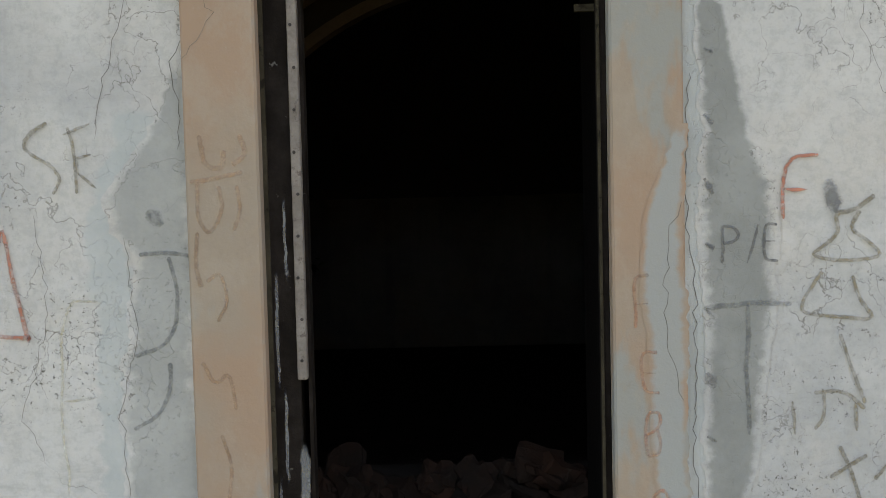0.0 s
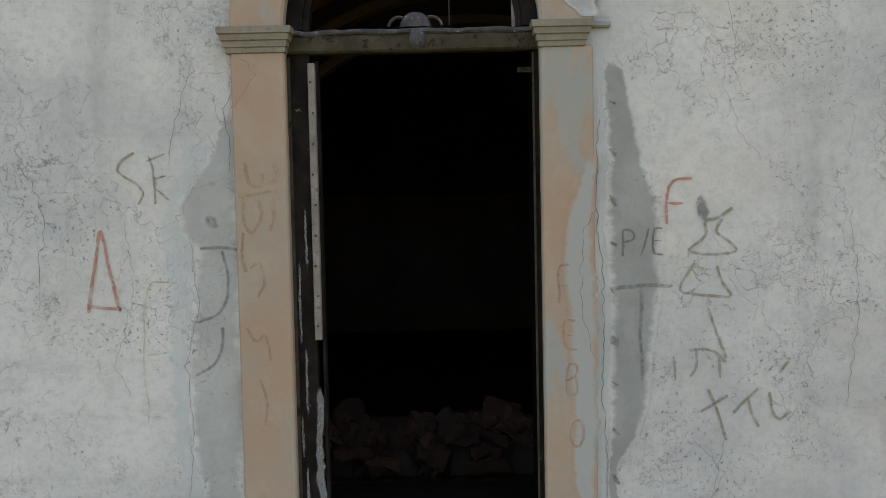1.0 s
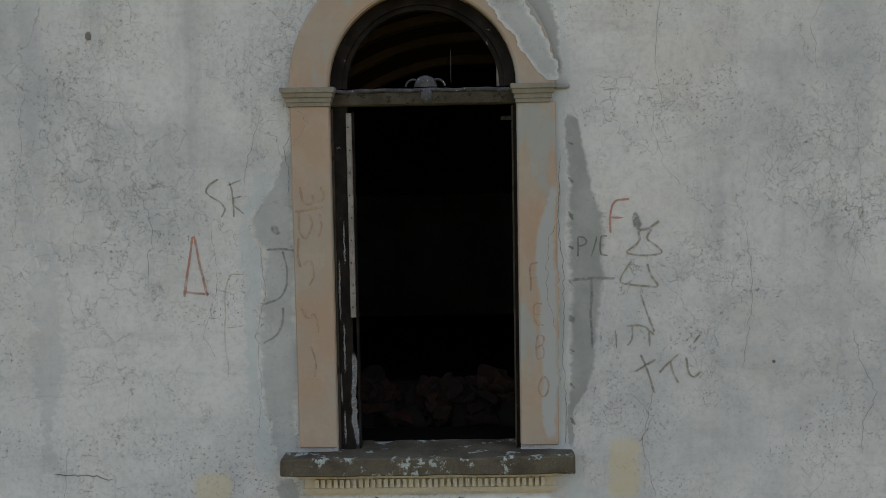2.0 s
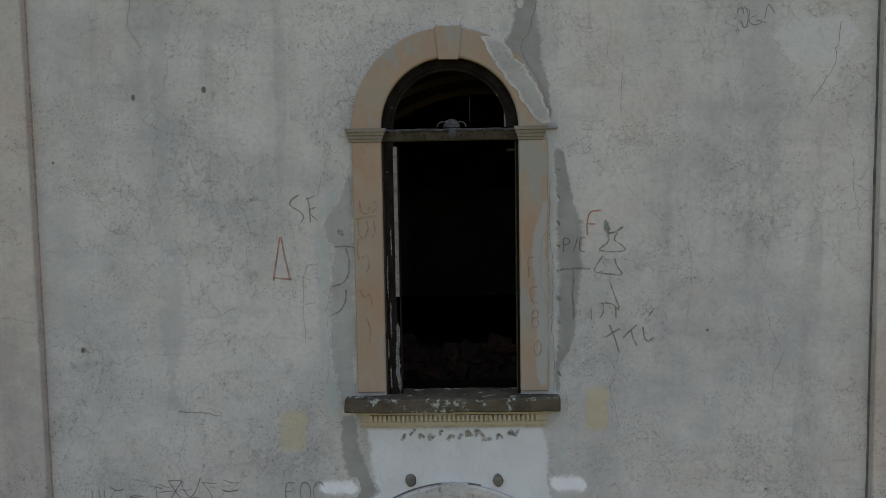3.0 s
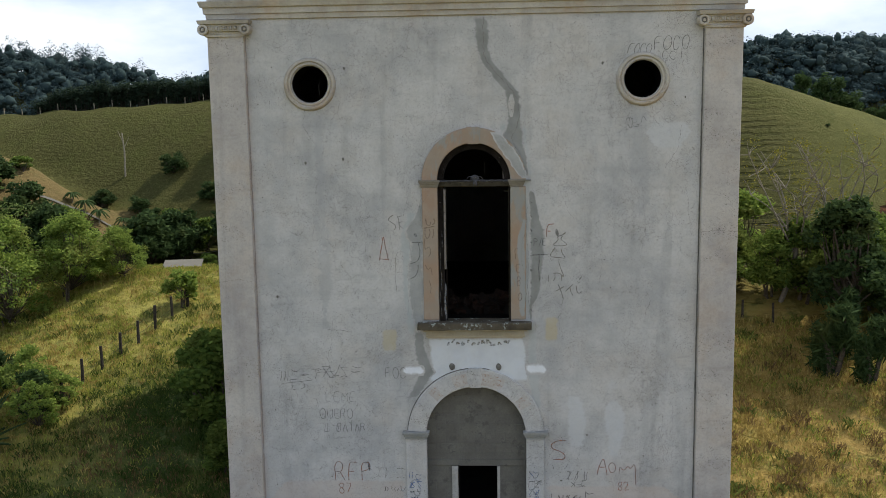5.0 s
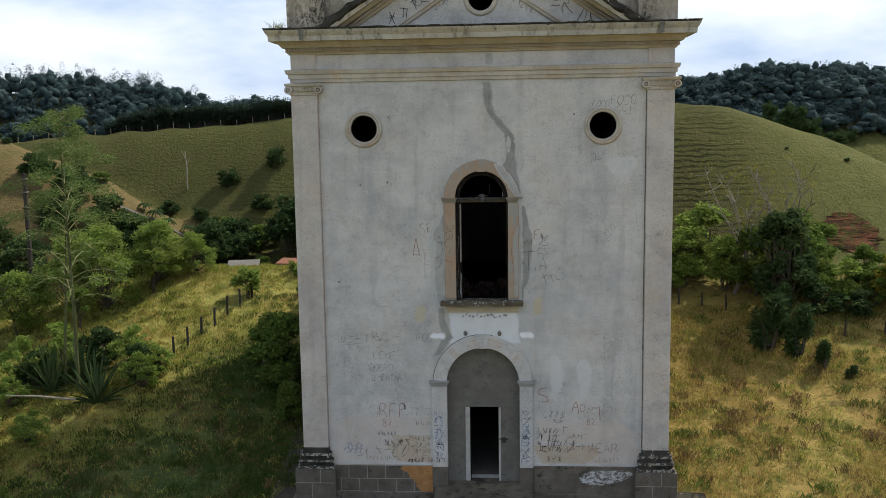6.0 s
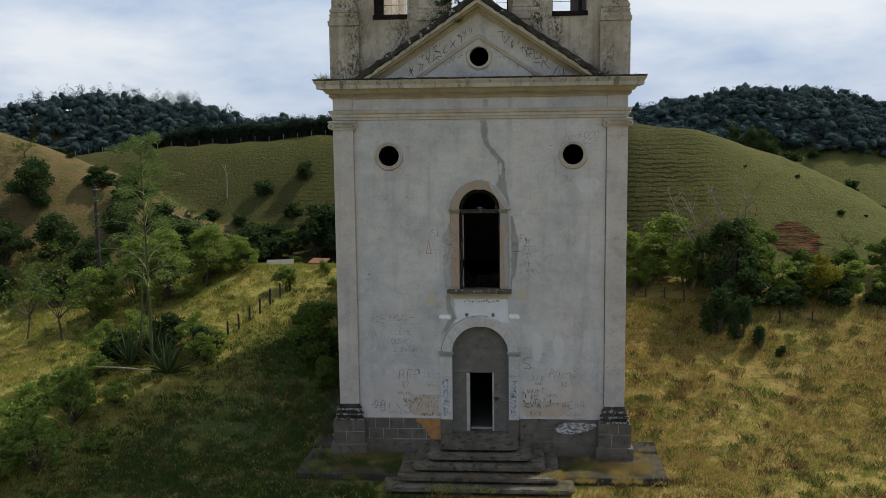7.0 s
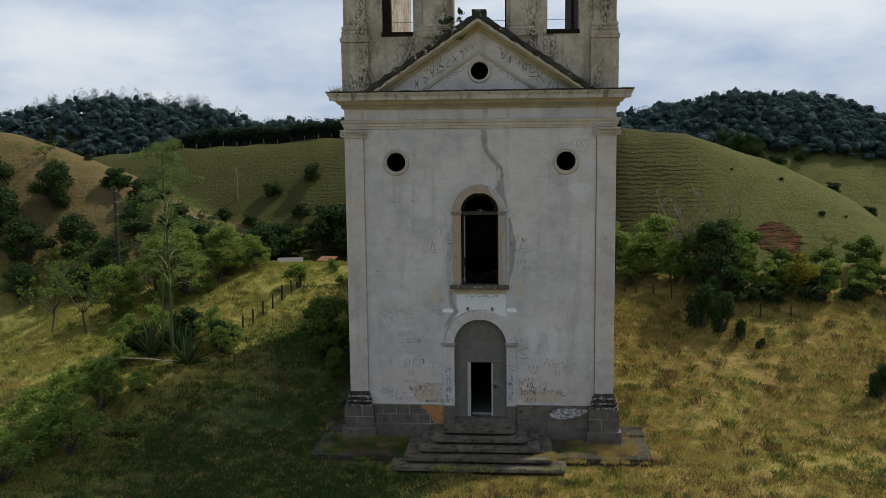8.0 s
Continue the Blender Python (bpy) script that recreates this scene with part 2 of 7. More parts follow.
APRON = mottled("dirty_apron", (0.034, 0.030, 0.022), (0.066, 0.057, 0.042), 2.2, 0.93, (0.20, 0.18, 0.15), (0.63, 0.69), strength=0.6, depth=0.02)
# risers near-black: shadow under the step edges put into the colour
RISER_SHADE = mottled("step_gap_shade", (0.022, 0.019, 0.014), (0.04, 0.034, 0.025), 2.5, 0.95)
# near-black colour that stands in for shade inside the openings
REVEAL_BLACK = mottled("reveal_shade", (0.006, 0.005, 0.005), (0.004, 0.004, 0.004), 3.0, 0.98, spec=0.02)
CEMENT_WALL = mottled("cement_block_face", (0.125, 0.12, 0.108), (0.165, 0.158, 0.14), 2.0, 0.93, (0.10, 0.096, 0.088), per_piece=0.2)
RUST_PATCH = mottled("old_red_wash", (0.44, 0.40, 0.365), (0.50, 0.485, 0.465), 7.0, 0.92, (0.34, 0.235, 0.195), (0.55, 0.62))
MORTAR = mottled("pale_mortar", (0.30, 0.285, 0.255), (0.24, 0.23, 0.205), 6.0, 0.95)
PLINTH = mottled("plinth_render", (0.095, 0.083, 0.068), (0.145, 0.128, 0.105), 1.9, 0.93, (0.05, 0.045, 0.037), per_piece=0.35, over=(0.46, 0.47, 0.48))
CLAY = mottled("bare_clay", (0.36, 0.19, 0.075), (0.28, 0.14, 0.055), 5.0, 0.95, (0.16, 0.07, 0.03), (0.60, 0.66))
STONE = mottled("step_stone", (0.080, 0.069, 0.052), (0.145, 0.127, 0.098), 1.7, 0.92, (0.034, 0.030, 0.023), (0.52, 0.62), strength=0.7, depth=0.02)
PATCHY = mottled("half_bare_lichen", (0.36, 0.345, 0.31), (0.25, 0.235, 0.205), 3.5, 0.95, (0.03, 0.028, 0.024), (0.47, 0.53), strength=0.8, depth=0.03)
LICHEN = mottled("black_lichen_stone", (0.022, 0.021, 0.018), (0.06, 0.056, 0.047), 1.9, 0.95, (0.40, 0.38, 0.34), (0.58, 0.63), strength=0.8, depth=0.03)
SILL = mottled("mossy_sill_stone", (0.06, 0.05, 0.036), (0.11, 0.095, 0.07), 3.0, 0.95, (0.36, 0.40, 0.38), (0.58, 0.63), grain=45, strength=0.8, depth=0.02)
ROUGHCAST = roughcast()
OLD_WOOD = mottled("black_weathered_wood", (0.011, 0.009, 0.008), (0.024, 0.020, 0.018), 6.0, 0.75, (0.15, 0.145, 0.14), (0.67, 0.71), grain=60, spec=0.04)
GREY_WOOD = mottled("grey_bare_wood", (0.17, 0.15, 0.135), (0.24, 0.215, 0.195), 9.0, 0.85, (0.12, 0.10, 0.09), grain=70)
GREEN_WOOD = mottled("greenish_wood", (0.040, 0.035, 0.025), (0.068, 0.059, 0.042), 7.0, 0.9, (0.018, 0.015, 0.012), grain=60, spec=0.05)
LEAD = mottled("peeling_grey_paint", (0.045, 0.044, 0.047), (0.085, 0.084, 0.09), 14.0, 0.85, (0.40, 0.41, 0.42), (0.62, 0.66), grain=60, spec=0.1)
WHITE_WOOD = mottled("worn_white_paint", (0.40, 0.39, 0.37), (0.30, 0.295, 0.28), 6.0, 0.7, (0.22, 0.20, 0.18), (0.66, 0.70))
RUBBLE = mottled("rubble_brick", (0.040, 0.019, 0.012), (0.018, 0.014, 0.011), 5.0, 0.95, (0.060, 0.050, 0.040), (0.62, 0.70), per_piece=0.6, strength=0.8)
# near-black indoors: the unlit interior's darkness put into the wall colour
INNER_SHADE = mottled("inner_wall_shade", (0.030, 0.026, 0.022), (0.02, 0.018, 0.016), 1.5, 0.95)
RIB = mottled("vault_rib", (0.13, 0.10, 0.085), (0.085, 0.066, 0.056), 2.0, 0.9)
CAPITAL = plaster("worn_capital", (0.33, 0.295, 0.24), (0.24, 0.22, 0.18), (0.30, 0.235, 0.17), cracked=False, speck=0.6)
DENTIL = plaster("cream_dentils", (0.66, 0.60, 0.47), (0.52, 0.46, 0.35), (0.55, 0.45, 0.30), cracked=False, speck=0.4)
TILE_ROOF = mottled("clay_roof_tiles", (0.24, 0.10, 0.06), (0.16, 0.075, 0.05), 2.0, 0.9)
IRON = mottled("dark_iron", (0.03, 0.028, 0.026), (0.06, 0.05, 0.045), 20.0, 0.6)
CRACK = mottled("crack_dark", (0.11, 0.105, 0.095), (0.20, 0.19, 0.17), 9.0, 0.95)
BARK = mottled("bark", (0.060, 0.048, 0.036), (0.12, 0.10, 0.078), 12.0, 0.95)
PALE_BARK = mottled("pale_bark", (0.30, 0.27, 0.21), (0.20, 0.18, 0.13), 12.0, 0.9)
GREY_BARK = mottled("grey_bark", (0.15, 0.135, 0.11), (0.22, 0.20, 0.165), 9.0, 0.92)
STALK = mottled("green_stalk", (0.065, 0.078, 0.03), (0.10, 0.105, 0.045), 6.0, 0.7)
SPRIG = mottled("pale_green_sprig", (0.19, 0.20, 0.085), (0.26, 0.25, 0.12), 6.0, 0.8)
POST_WOOD = mottled("fence_post_wood", (0.03, 0.026, 0.022), (0.06, 0.052, 0.044), 12.0, 0.9)
SOIL = eroded_soil()
PATH_GREY = mottled("grey_lane", (0.13, 0.125, 0.11), (0.10, 0.095, 0.08), 1.0, 0.9)


def painted_strip():
    """Faded orange paint with grey plaster worn through, more orange where the coat still holds."""
    n = Nodes("faded_orange_paint", 0.9, spec=0.15)
    c = n.mix(n.ramp(n.noise(1.1, 5, 0.6), 0.40, 0.62), (0.318, 0.226, 0.163), (0.296, 0.244, 0.194))
    c = n.mix(n.ramp(n.noise(1.7, 5, 0.6, vec=n.stretched(1.6, 1, 0.6, 5.0)), 0.54, 0.62), c, (0.266, 0.263, 0.244))
    c = n.mix(n.ramp(n.noise(50, 3), 0.68, 0.74, 0.0, 0.15), c, (0.429, 0.407, 0.370))
    c = n.mix(n.ramp(n.noise(5.5, 6, 0.7, vec=n.stretched(1.0, 1.0, 0.7, 3.0)), 0.46, 0.66, 0.0, 0.5), c, (0.340, 0.285, 0.229))
    c = n.mix(n.ramp(n.noise(13, 6, 0.75), 0.54, 0.72, 0.0, 0.25), c, (0.244, 0.192, 0.148))
    c = n.mix(n.math("MULTIPLY", n.worn(), 0.9), c, (0.296, 0.307, 0.303))
    n.bump(n.noise(22, 5, 0.7), 0.3, 0.008)
    return n.done(c)


ORANGE = painted_strip()


def pasture():
    """Dry grass by the church, greener to the west and on the hills, where cattle paths run along the slope."""
    n = Nodes("pasture", 0.95, spec=0.05)
    straw, green, moss, earth = (0.285, 0.198, 0.064), (0.245, 0.228, 0.058), (0.095, 0.106, 0.028), (0.15, 0.098, 0.046)
    lush = n.ramp(n.math("ADD", n.axis("X"), n.math("MULTIPLY", n.noise(0.12, 4), 16.0)), -4.0, 14.0, 0.95, 0.15)
    near = n.mix(n.math("ADD", n.ramp(n.noise(0.32, 5, 0.6), 0.40, 0.66, -0.2, 0.5), lush), straw, green)
    near = n.mix(n.ramp(n.noise(1.7, 5, 0.65), 0.48, 0.66, 0.0, 0.8), near, moss)
    near = n.mix(n.ramp(n.noise(0.9, 4, vec=n.stretched(1, 1, 1, 13.0)), 0.60, 0.72, 0.0, 0.8), near, earth)
    # church's shade on the lawn painted into the ground colour
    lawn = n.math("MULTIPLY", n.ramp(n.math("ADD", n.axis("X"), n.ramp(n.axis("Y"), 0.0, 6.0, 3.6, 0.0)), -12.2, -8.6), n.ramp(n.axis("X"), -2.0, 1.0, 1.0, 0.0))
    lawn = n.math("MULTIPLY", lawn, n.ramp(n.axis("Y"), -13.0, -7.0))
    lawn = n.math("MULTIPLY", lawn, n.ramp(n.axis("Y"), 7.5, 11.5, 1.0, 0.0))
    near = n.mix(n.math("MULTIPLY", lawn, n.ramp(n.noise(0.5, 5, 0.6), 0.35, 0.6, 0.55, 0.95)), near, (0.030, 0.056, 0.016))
    near = n.mix(n.ramp(n.noise(14, 4, 0.7), 0.45, 0.75, 0.0, 0.4), near, (0.30, 0.245, 0.11))
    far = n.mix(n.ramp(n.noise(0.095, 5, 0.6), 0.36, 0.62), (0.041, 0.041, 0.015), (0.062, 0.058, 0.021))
    # sun on the west hill painted in as a lighter tan
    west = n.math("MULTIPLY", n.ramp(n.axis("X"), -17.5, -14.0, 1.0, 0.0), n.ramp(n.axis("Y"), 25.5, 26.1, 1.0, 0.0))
    # right shoulder painted sunlit, middle hill painted shaded, both by x
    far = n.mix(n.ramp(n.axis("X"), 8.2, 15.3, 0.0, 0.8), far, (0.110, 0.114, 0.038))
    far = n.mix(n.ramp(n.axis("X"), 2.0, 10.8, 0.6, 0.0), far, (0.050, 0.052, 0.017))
    far = n.mix(n.math("MULTIPLY", west, 0.85), far, (0.150, 0.108, 0.050))
    far = n.mix(n.ramp(n.noise(0.6, 7, 0.75), 0.44, 0.66, 0.0, 0.6), far, (0.058, 0.066, 0.018))
    wave = n.t.nodes.new("ShaderNodeTexWave")
    wave.wave_type, wave.bands_direction = "BANDS", "Z"
    wave.inputs["Scale"].default_value, wave.inputs["Distortion"].default_value = 1.35, 5.0
    wave.inputs["Detail"].default_value, wave.inputs["Detail Scale"].default_value = 4.0, 0.9
    n.link(n.pos, wave.inputs["Vector"])
    paths = n.math("MULTIPLY", n.ramp(wave.outputs["Fac"], 0.45, 0.85), n.ramp(n.noise(0.5, 5, 0.6, vec=n.stretched(1, 1, 3.0, 8.0)), 0.36, 0.54))
    paths = n.math("MULTIPLY", paths, n.ramp(n.axis("X"), -15.0, 4.5, 0.10, 1.0))
    paths = n.math("MULTIPLY", paths, n.math("MULTIPLY", n.ramp(n.axis("X"), 8.8, 13.0, 1.0, 0.06), n.ramp(n.axis("Z"), 8.6, 10.6, 1.0, 0.3)))
    far = n.mix(n.math("MULTIPLY", paths, 0.85), far, (0.020, 0.023, 0.009))
    far = n.mix(n.ramp(n.noise(2.2, 5, 0.75), 0.50, 0.70, 0.0, 0.5), far, (0.050, 0.056, 0.018))
    far = n.mix(n.ramp(n.noise(7.0, 4, 0.75), 0.45, 0.70, 0.0, 0.25), far, (0.17, 0.16, 0.062))
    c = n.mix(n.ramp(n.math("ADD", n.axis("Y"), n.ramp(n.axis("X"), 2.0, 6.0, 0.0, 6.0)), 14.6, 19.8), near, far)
    n.bump(n.math("ADD", n.noise(4.5, 6, 0.75), n.math("MULTIPLY", paths, -0.6)), 0.9, 0.16)
    return n.done(c)


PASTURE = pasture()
LEAF_DARK = leafy("dark_leaves", (0.024, 0.046, 0.018), (0.062, 0.098, 0.034), (0.08, 0.095, 0.03), 0.35)
LEAF_MID = leafy("green_leaves", (0.055, 0.098, 0.022), (0.145, 0.20, 0.042), (0.11, 0.125, 0.03), 0.40)
LEAF_LIGHT = leafy("light_leaves", (0.104, 0.165, 0.034), (0.244, 0.317, 0.071), (0.232, 0.232, 0.073), 0.5)
LEAF_YELLOW = leafy("yellow_leaves", (0.13, 0.13, 0.02), (0.25, 0.225, 0.03), (0.17, 0.14, 0.03), 0.45)
# blue haze of distance put into the forest's base colours
LEAF_HAZY = leafy("hazy_forest_leaves", (0.032, 0.058, 0.064), (0.062, 0.094, 0.098), (0.062, 0.086, 0.082), 0.4)
CROWN_HAZY = leafy("hazy_forest_crowns", (0.027, 0.046, 0.048), (0.048, 0.073, 0.072), (0.05, 0.07, 0.064), 0.2)
LEAF_PINE = leafy("plantation_leaves", (0.012, 0.022, 0.014), (0.028, 0.044, 0.026), (0.026, 0.036, 0.02), 0.2)
LEAF_SEEDLING = leafy("seedling_leaves", (0.070, 0.120, 0.032), (0.17, 0.225, 0.075), (0.14, 0.17, 0.06), 0.4)
AGAVE_LEAF = leafy("agave_leaves", (0.030, 0.055, 0.022), (0.07, 0.10, 0.04), (0.08, 0.10, 0.04), 0.1)
GRASS_DRY = leafy("dry_grass_blades", (0.19, 0.138, 0.043), (0.48, 0.375, 0.13), (0.34, 0.245, 0.085), 0.45)
GRASS_GREEN = leafy("green_grass_blades", (0.115, 0.145, 0.032), (0.36, 0.37, 0.08), (0.38, 0.31, 0.088), 0.45)
MARK_RED = paint_mark("faded_red_paint", (0.30, 0.11, 0.065), 0.85)
MARK_RUST = paint_mark("faint_rust_paint", (0.36, 0.17, 0.10), 0.5)
MARK_BROWN = paint_mark("brown_paint", (0.17, 0.145, 0.095), 0.72)
MARK_GREY = paint_mark("grey_pencil", (0.12, 0.12, 0.12), 0.88)
MARK_BLACK = paint_mark("black_paint", (0.03, 0.03, 0.034), 0.95)
MARK_BLUE = paint_mark("blue_paint", (0.10, 0.15, 0.29), 0.8)
MARK_WASH = paint_mark("faint_blue_wash", (0.22, 0.29, 0.42), 0.42)
MARK_DIM = paint_mark("dim_grey_paint", (0.13, 0.135, 0.135), 0.6)
MARK_SOFT = paint_mark("soft_brown_paint", (0.30, 0.19, 0.12), 0.5)
MARK_PALE = paint_mark("pale_ghost_paint", (0.36, 0.33, 0.20), 0.4)
WEED_BROWN = leafy("brown_weeds", (0.11, 0.075, 0.034), (0.22, 0.15, 0.07), (0.16, 0.13, 0.055), 0.35)
GRASS_RANK = leafy("rank_grass_blades", (0.06, 0.085, 0.022), (0.17, 0.19, 0.05), (0.20, 0.17, 0.06), 0.4)
# dark blades: shade beside the church put into the grass colour
GRASS_DARK = leafy("dark_grass_blades", (0.032, 0.060, 0.014), (0.085, 0.125, 0.03), (0.10, 0.095, 0.03), 0.35)


# ---- building helpers ----
def part(name, bm, material, parent=None, label="", smooth=False):
    me = bpy.data.meshes.new(name)
    bmesh.ops.recalc_face_normals(bm, faces=bm.faces)
    bm.to_mesh(me)
    bm.free()
    me.materials.append(material)
    if smooth:
        me.shade_smooth()
    ob = new(name, me)
    ob.parent = parent
    return tagged(ob, label)


def raw(name, verts, faces, material, parent=None, label=""):
    me = bpy.data.meshes.new(name)
    me.from_pydata(verts, [], faces)
    me.materials.append(material)
    ob = new(name, me)
    ob.parent = parent
    return tagged(ob, label)


def thing(name, label, category, at=(0, 0, 0), group="", kind=""):
    ob = new(name)
    ob.empty_display_size = 0.2
    ob.location = at
    return tagged(ob, label, category, group, kind)


def box(bm, x0, x1, y0, y1, z0, z1, bevel=0.0):
    v = [bm.verts.new((x, y, z)) for x in (x0, x1) for y in (y0, y1) for z in (z0, z1)]
    fs = [bm.faces.new([v[i] for i in q]) for q in ((0, 1, 3, 2), (4, 6, 7, 5), (0, 4, 5, 1), (2, 3, 7, 6), (0, 2, 6, 4), (1, 5, 7, 3))]
    if bevel:
        bmesh.ops.bevel(bm, geom=list({e for f in fs for e in f.edges}), offset=bevel, segments=1, affect="EDGES")
    return bm


def boxes(*rows, bevel=0.0):
    bm = bmesh.new()
    for r in rows:
        box(bm, *r, bevel=bevel)
    return bm


def circle(cx, cz, r, a0=0.0, a1=360.0, n=40):
    closed = abs(a1 - a0) >= 360
    m = n if closed else n + 1
    return [(cx + r * math.cos(radians(a0 + (a1 - a0) * i / n)), cz + r * math.sin(radians(a0 + (a1 - a0) * i / n))) for i in range(m)]


def arch_loop(half, foot, spring, n=28):
    return [(-half, foot), (half, foot)] + circle(0, spring, half, 0, 180, n)


def plate(outer, holes, y0, y1):
    """An upright slab in the plane of the front, with holes through it."""
    bm = bmesh.new()
    edges = []
    for loop in (outer, *holes):
        vs = [bm.verts.new((x, y0, z)) for x, z in loop]
        edges += [bm.edges.new((vs[i], vs[(i + 1) % len(vs)])) for i in range(len(vs))]
    bmesh.ops.triangle_fill(bm, edges=edges, use_beauty=True, use_dissolve=False)
    ext = bmesh.ops.extrude_face_region(bm, geom=list(bm.faces))
    bmesh.ops.translate(bm, vec=(0, y1 - y0, 0), verts=[g for g in ext["geom"] if isinstance(g, bmesh.types.BMVert)])
    return bm


def ring(cx, cz, profile, a0=0.0, a1=360.0, n=48, squash=1.0):
    """A moulding turned about an axis along y: profile rows of radius and y."""
    bm = bmesh.new()
    closed = abs(a1 - a0) >= 360
    rows = []
    for i in range(n if closed else n + 1):
        a = radians(a0 + (a1 - a0) * i / n)
        rows.append([bm.verts.new((cx + r * math.cos(a), y, cz + r * squash * math.sin(a))) for r, y in profile])
    for i in range(n if closed else n):
        p, q = rows[i], rows[(i + 1) % len(rows)]
        for k in range(len(profile)):
            j = (k + 1) % len(profile)
            bm.faces.new((p[k], p[j], q[j], q[k]))
    if not closed:
        bm.faces.new(rows[0])
        bm.faces.new(rows[-1][::-1])
    return bm


def courses(x0, x1, levels, back=0.0, front=0.0, bm=None):
    """A moulding with mitred returns: rows of height and how far it stands out, from below upwards."""
    bm = bm or bmesh.new()
    loops = []
    for z, out in levels:
        loops.append([bm.verts.new(p) for p in ((x0 - out, back, z), (x0 - out, front - out, z), (x1 + out, front - out, z), (x1 + out, back, z))])
    for a, b in zip(loops, loops[1:]):
        for k in range(4):
            bm.faces.new((a[k], a[(k + 1) % 4], b[(k + 1) % 4], b[k]))
    bm.faces.new(loops[0][::-1])
    bm.faces.new(loops[-1])
    return bm


def rough_up(bm, amount, scale=3.0):
    for v in bm.verts:
        v.co += amount * noise.noise_vector(v.co * scale)
    return bm


def cut(bm, length):
    long = [e for e in bm.edges if e.calc_length() > length]
    while long:
        bmesh.ops.subdivide_edges(bm, edges=long, cuts=1, use_grid_fill=True)
        long = [e for e in bm.edges if e.calc_length() > length]
    return bm


def skim(rows, y, step=0.05, wander=0.05, seed=0.0):
    """A thin coat with ragged edges on the front: rows of height, edge and edge, from the top down."""
    zs, ls, rs = zip(*rows)
    count = max(4, int((zs[0] - zs[-1]) / step))
    bm = bmesh.new()
    cover = bm.verts.layers.float.new("cover")
    last = None
    for i in range(count + 1):
        z = zs[0] + (zs[-1] - zs[0]) * i / count
        a, b = (float(np.interp(-z, [-q for q in zs], e)) for e in (ls, rs))
        a += wander * (noise.noise((seed, z * 2.3, 0.0)) + 0.6 * noise.noise((seed, z * 9.0, 4.0)) + 0.5 * noise.noise((seed, z * 31.0, 4.0)))
        b += wander * (noise.noise((seed + 7, z * 2.3, 1.0)) + 0.6 * noise.noise((seed + 7, z * 9.0, 2.0)) + 0.5 * noise.noise((seed + 7, z * 31.0, 2.0)))
        b = max(b, a + 0.015)
        rim = min(0.08, (b - a) / 4)
        full = min(1.0, i * step / 0.09, (count - i) * step / 0.09)
        cur = []
        for k, x in enumerate((a, a + rim, (a + b) / 2, b - rim, b)):
            v = bm.verts.new((x, y, z))
            v[cover] = 0.0 if k in (0, 4) else full
            cur.append(v)
        if last:
            for k in range(4):
                bm.faces.new((last[k], last[k + 1], cur[k + 1], cur[k]))
        last = cur
    return bm


def rounded(pts):
    """Corners cut twice, as a brush or a chalk rounds them."""
    for _ in range(2):
        if len(pts) < 3:
            return pts
        out = [pts[0]]
        for (x0, z0), (x1, z1) in zip(pts, pts[1:]):
            out += [(x0 * 0.78 + x1 * 0.22, z0 * 0.78 + z1 * 0.22), (x0 * 0.22 + x1 * 0.78, z0 * 0.22 + z1 * 0.78)]
        pts = out + [pts[-1]]
    return pts


def ribbon(bm, pts, width, y, wobble=0.0, taper=True):
    """A flat stroke along points of the front, full in the middle and thin at its edges."""
    cover = bm.verts.layers.float.get("cover") or bm.verts.layers.float.new("cover")
    fine = []
    for (x0, z0), (x1, z1) in zip(pts, pts[1:]):
        k = max(1, int(math.hypot(x1 - x0, z1 - z0) / 0.03))
        fine += [(x0 + (x1 - x0) * i / k, z0 + (z1 - z0) * i / k) for i in range(k)]
    fine.append(pts[-1])
    fine = [(x + wobble * noise.noise((x * 6, z * 6, 1.5)), z + wobble * noise.noise((x * 6, z * 6, 8.5))) for x, z in fine]
    last = None
    for i, (x, z) in enumerate(fine):
        a, b = fine[max(0, i - 1)], fine[min(len(fine) - 1, i + 1)]
        dx, dz = b[0] - a[0], b[1] - a[1]
        d = math.hypot(dx, dz) or 1.0
        w = width * 0.5 * (0.75 + 0.5 * abs(noise.noise((x * 4, z * 4, 3.0))))
        if taper and i in (0, len(fine) - 1):
            w *= 0.6
        cur = [bm.verts.new((x + s * dz / d * w, y, z - s * dx / d * w)) for s in (-1, 0, 1)]
        cur[1][cover] = 0.5 if taper and i in (0, len(fine) - 1) else 1.0
        if last:
            for k in (0, 1):
                bm.faces.new((last[k], last[k + 1], cur[k + 1], cur[k]))
        last = cur
    return bm


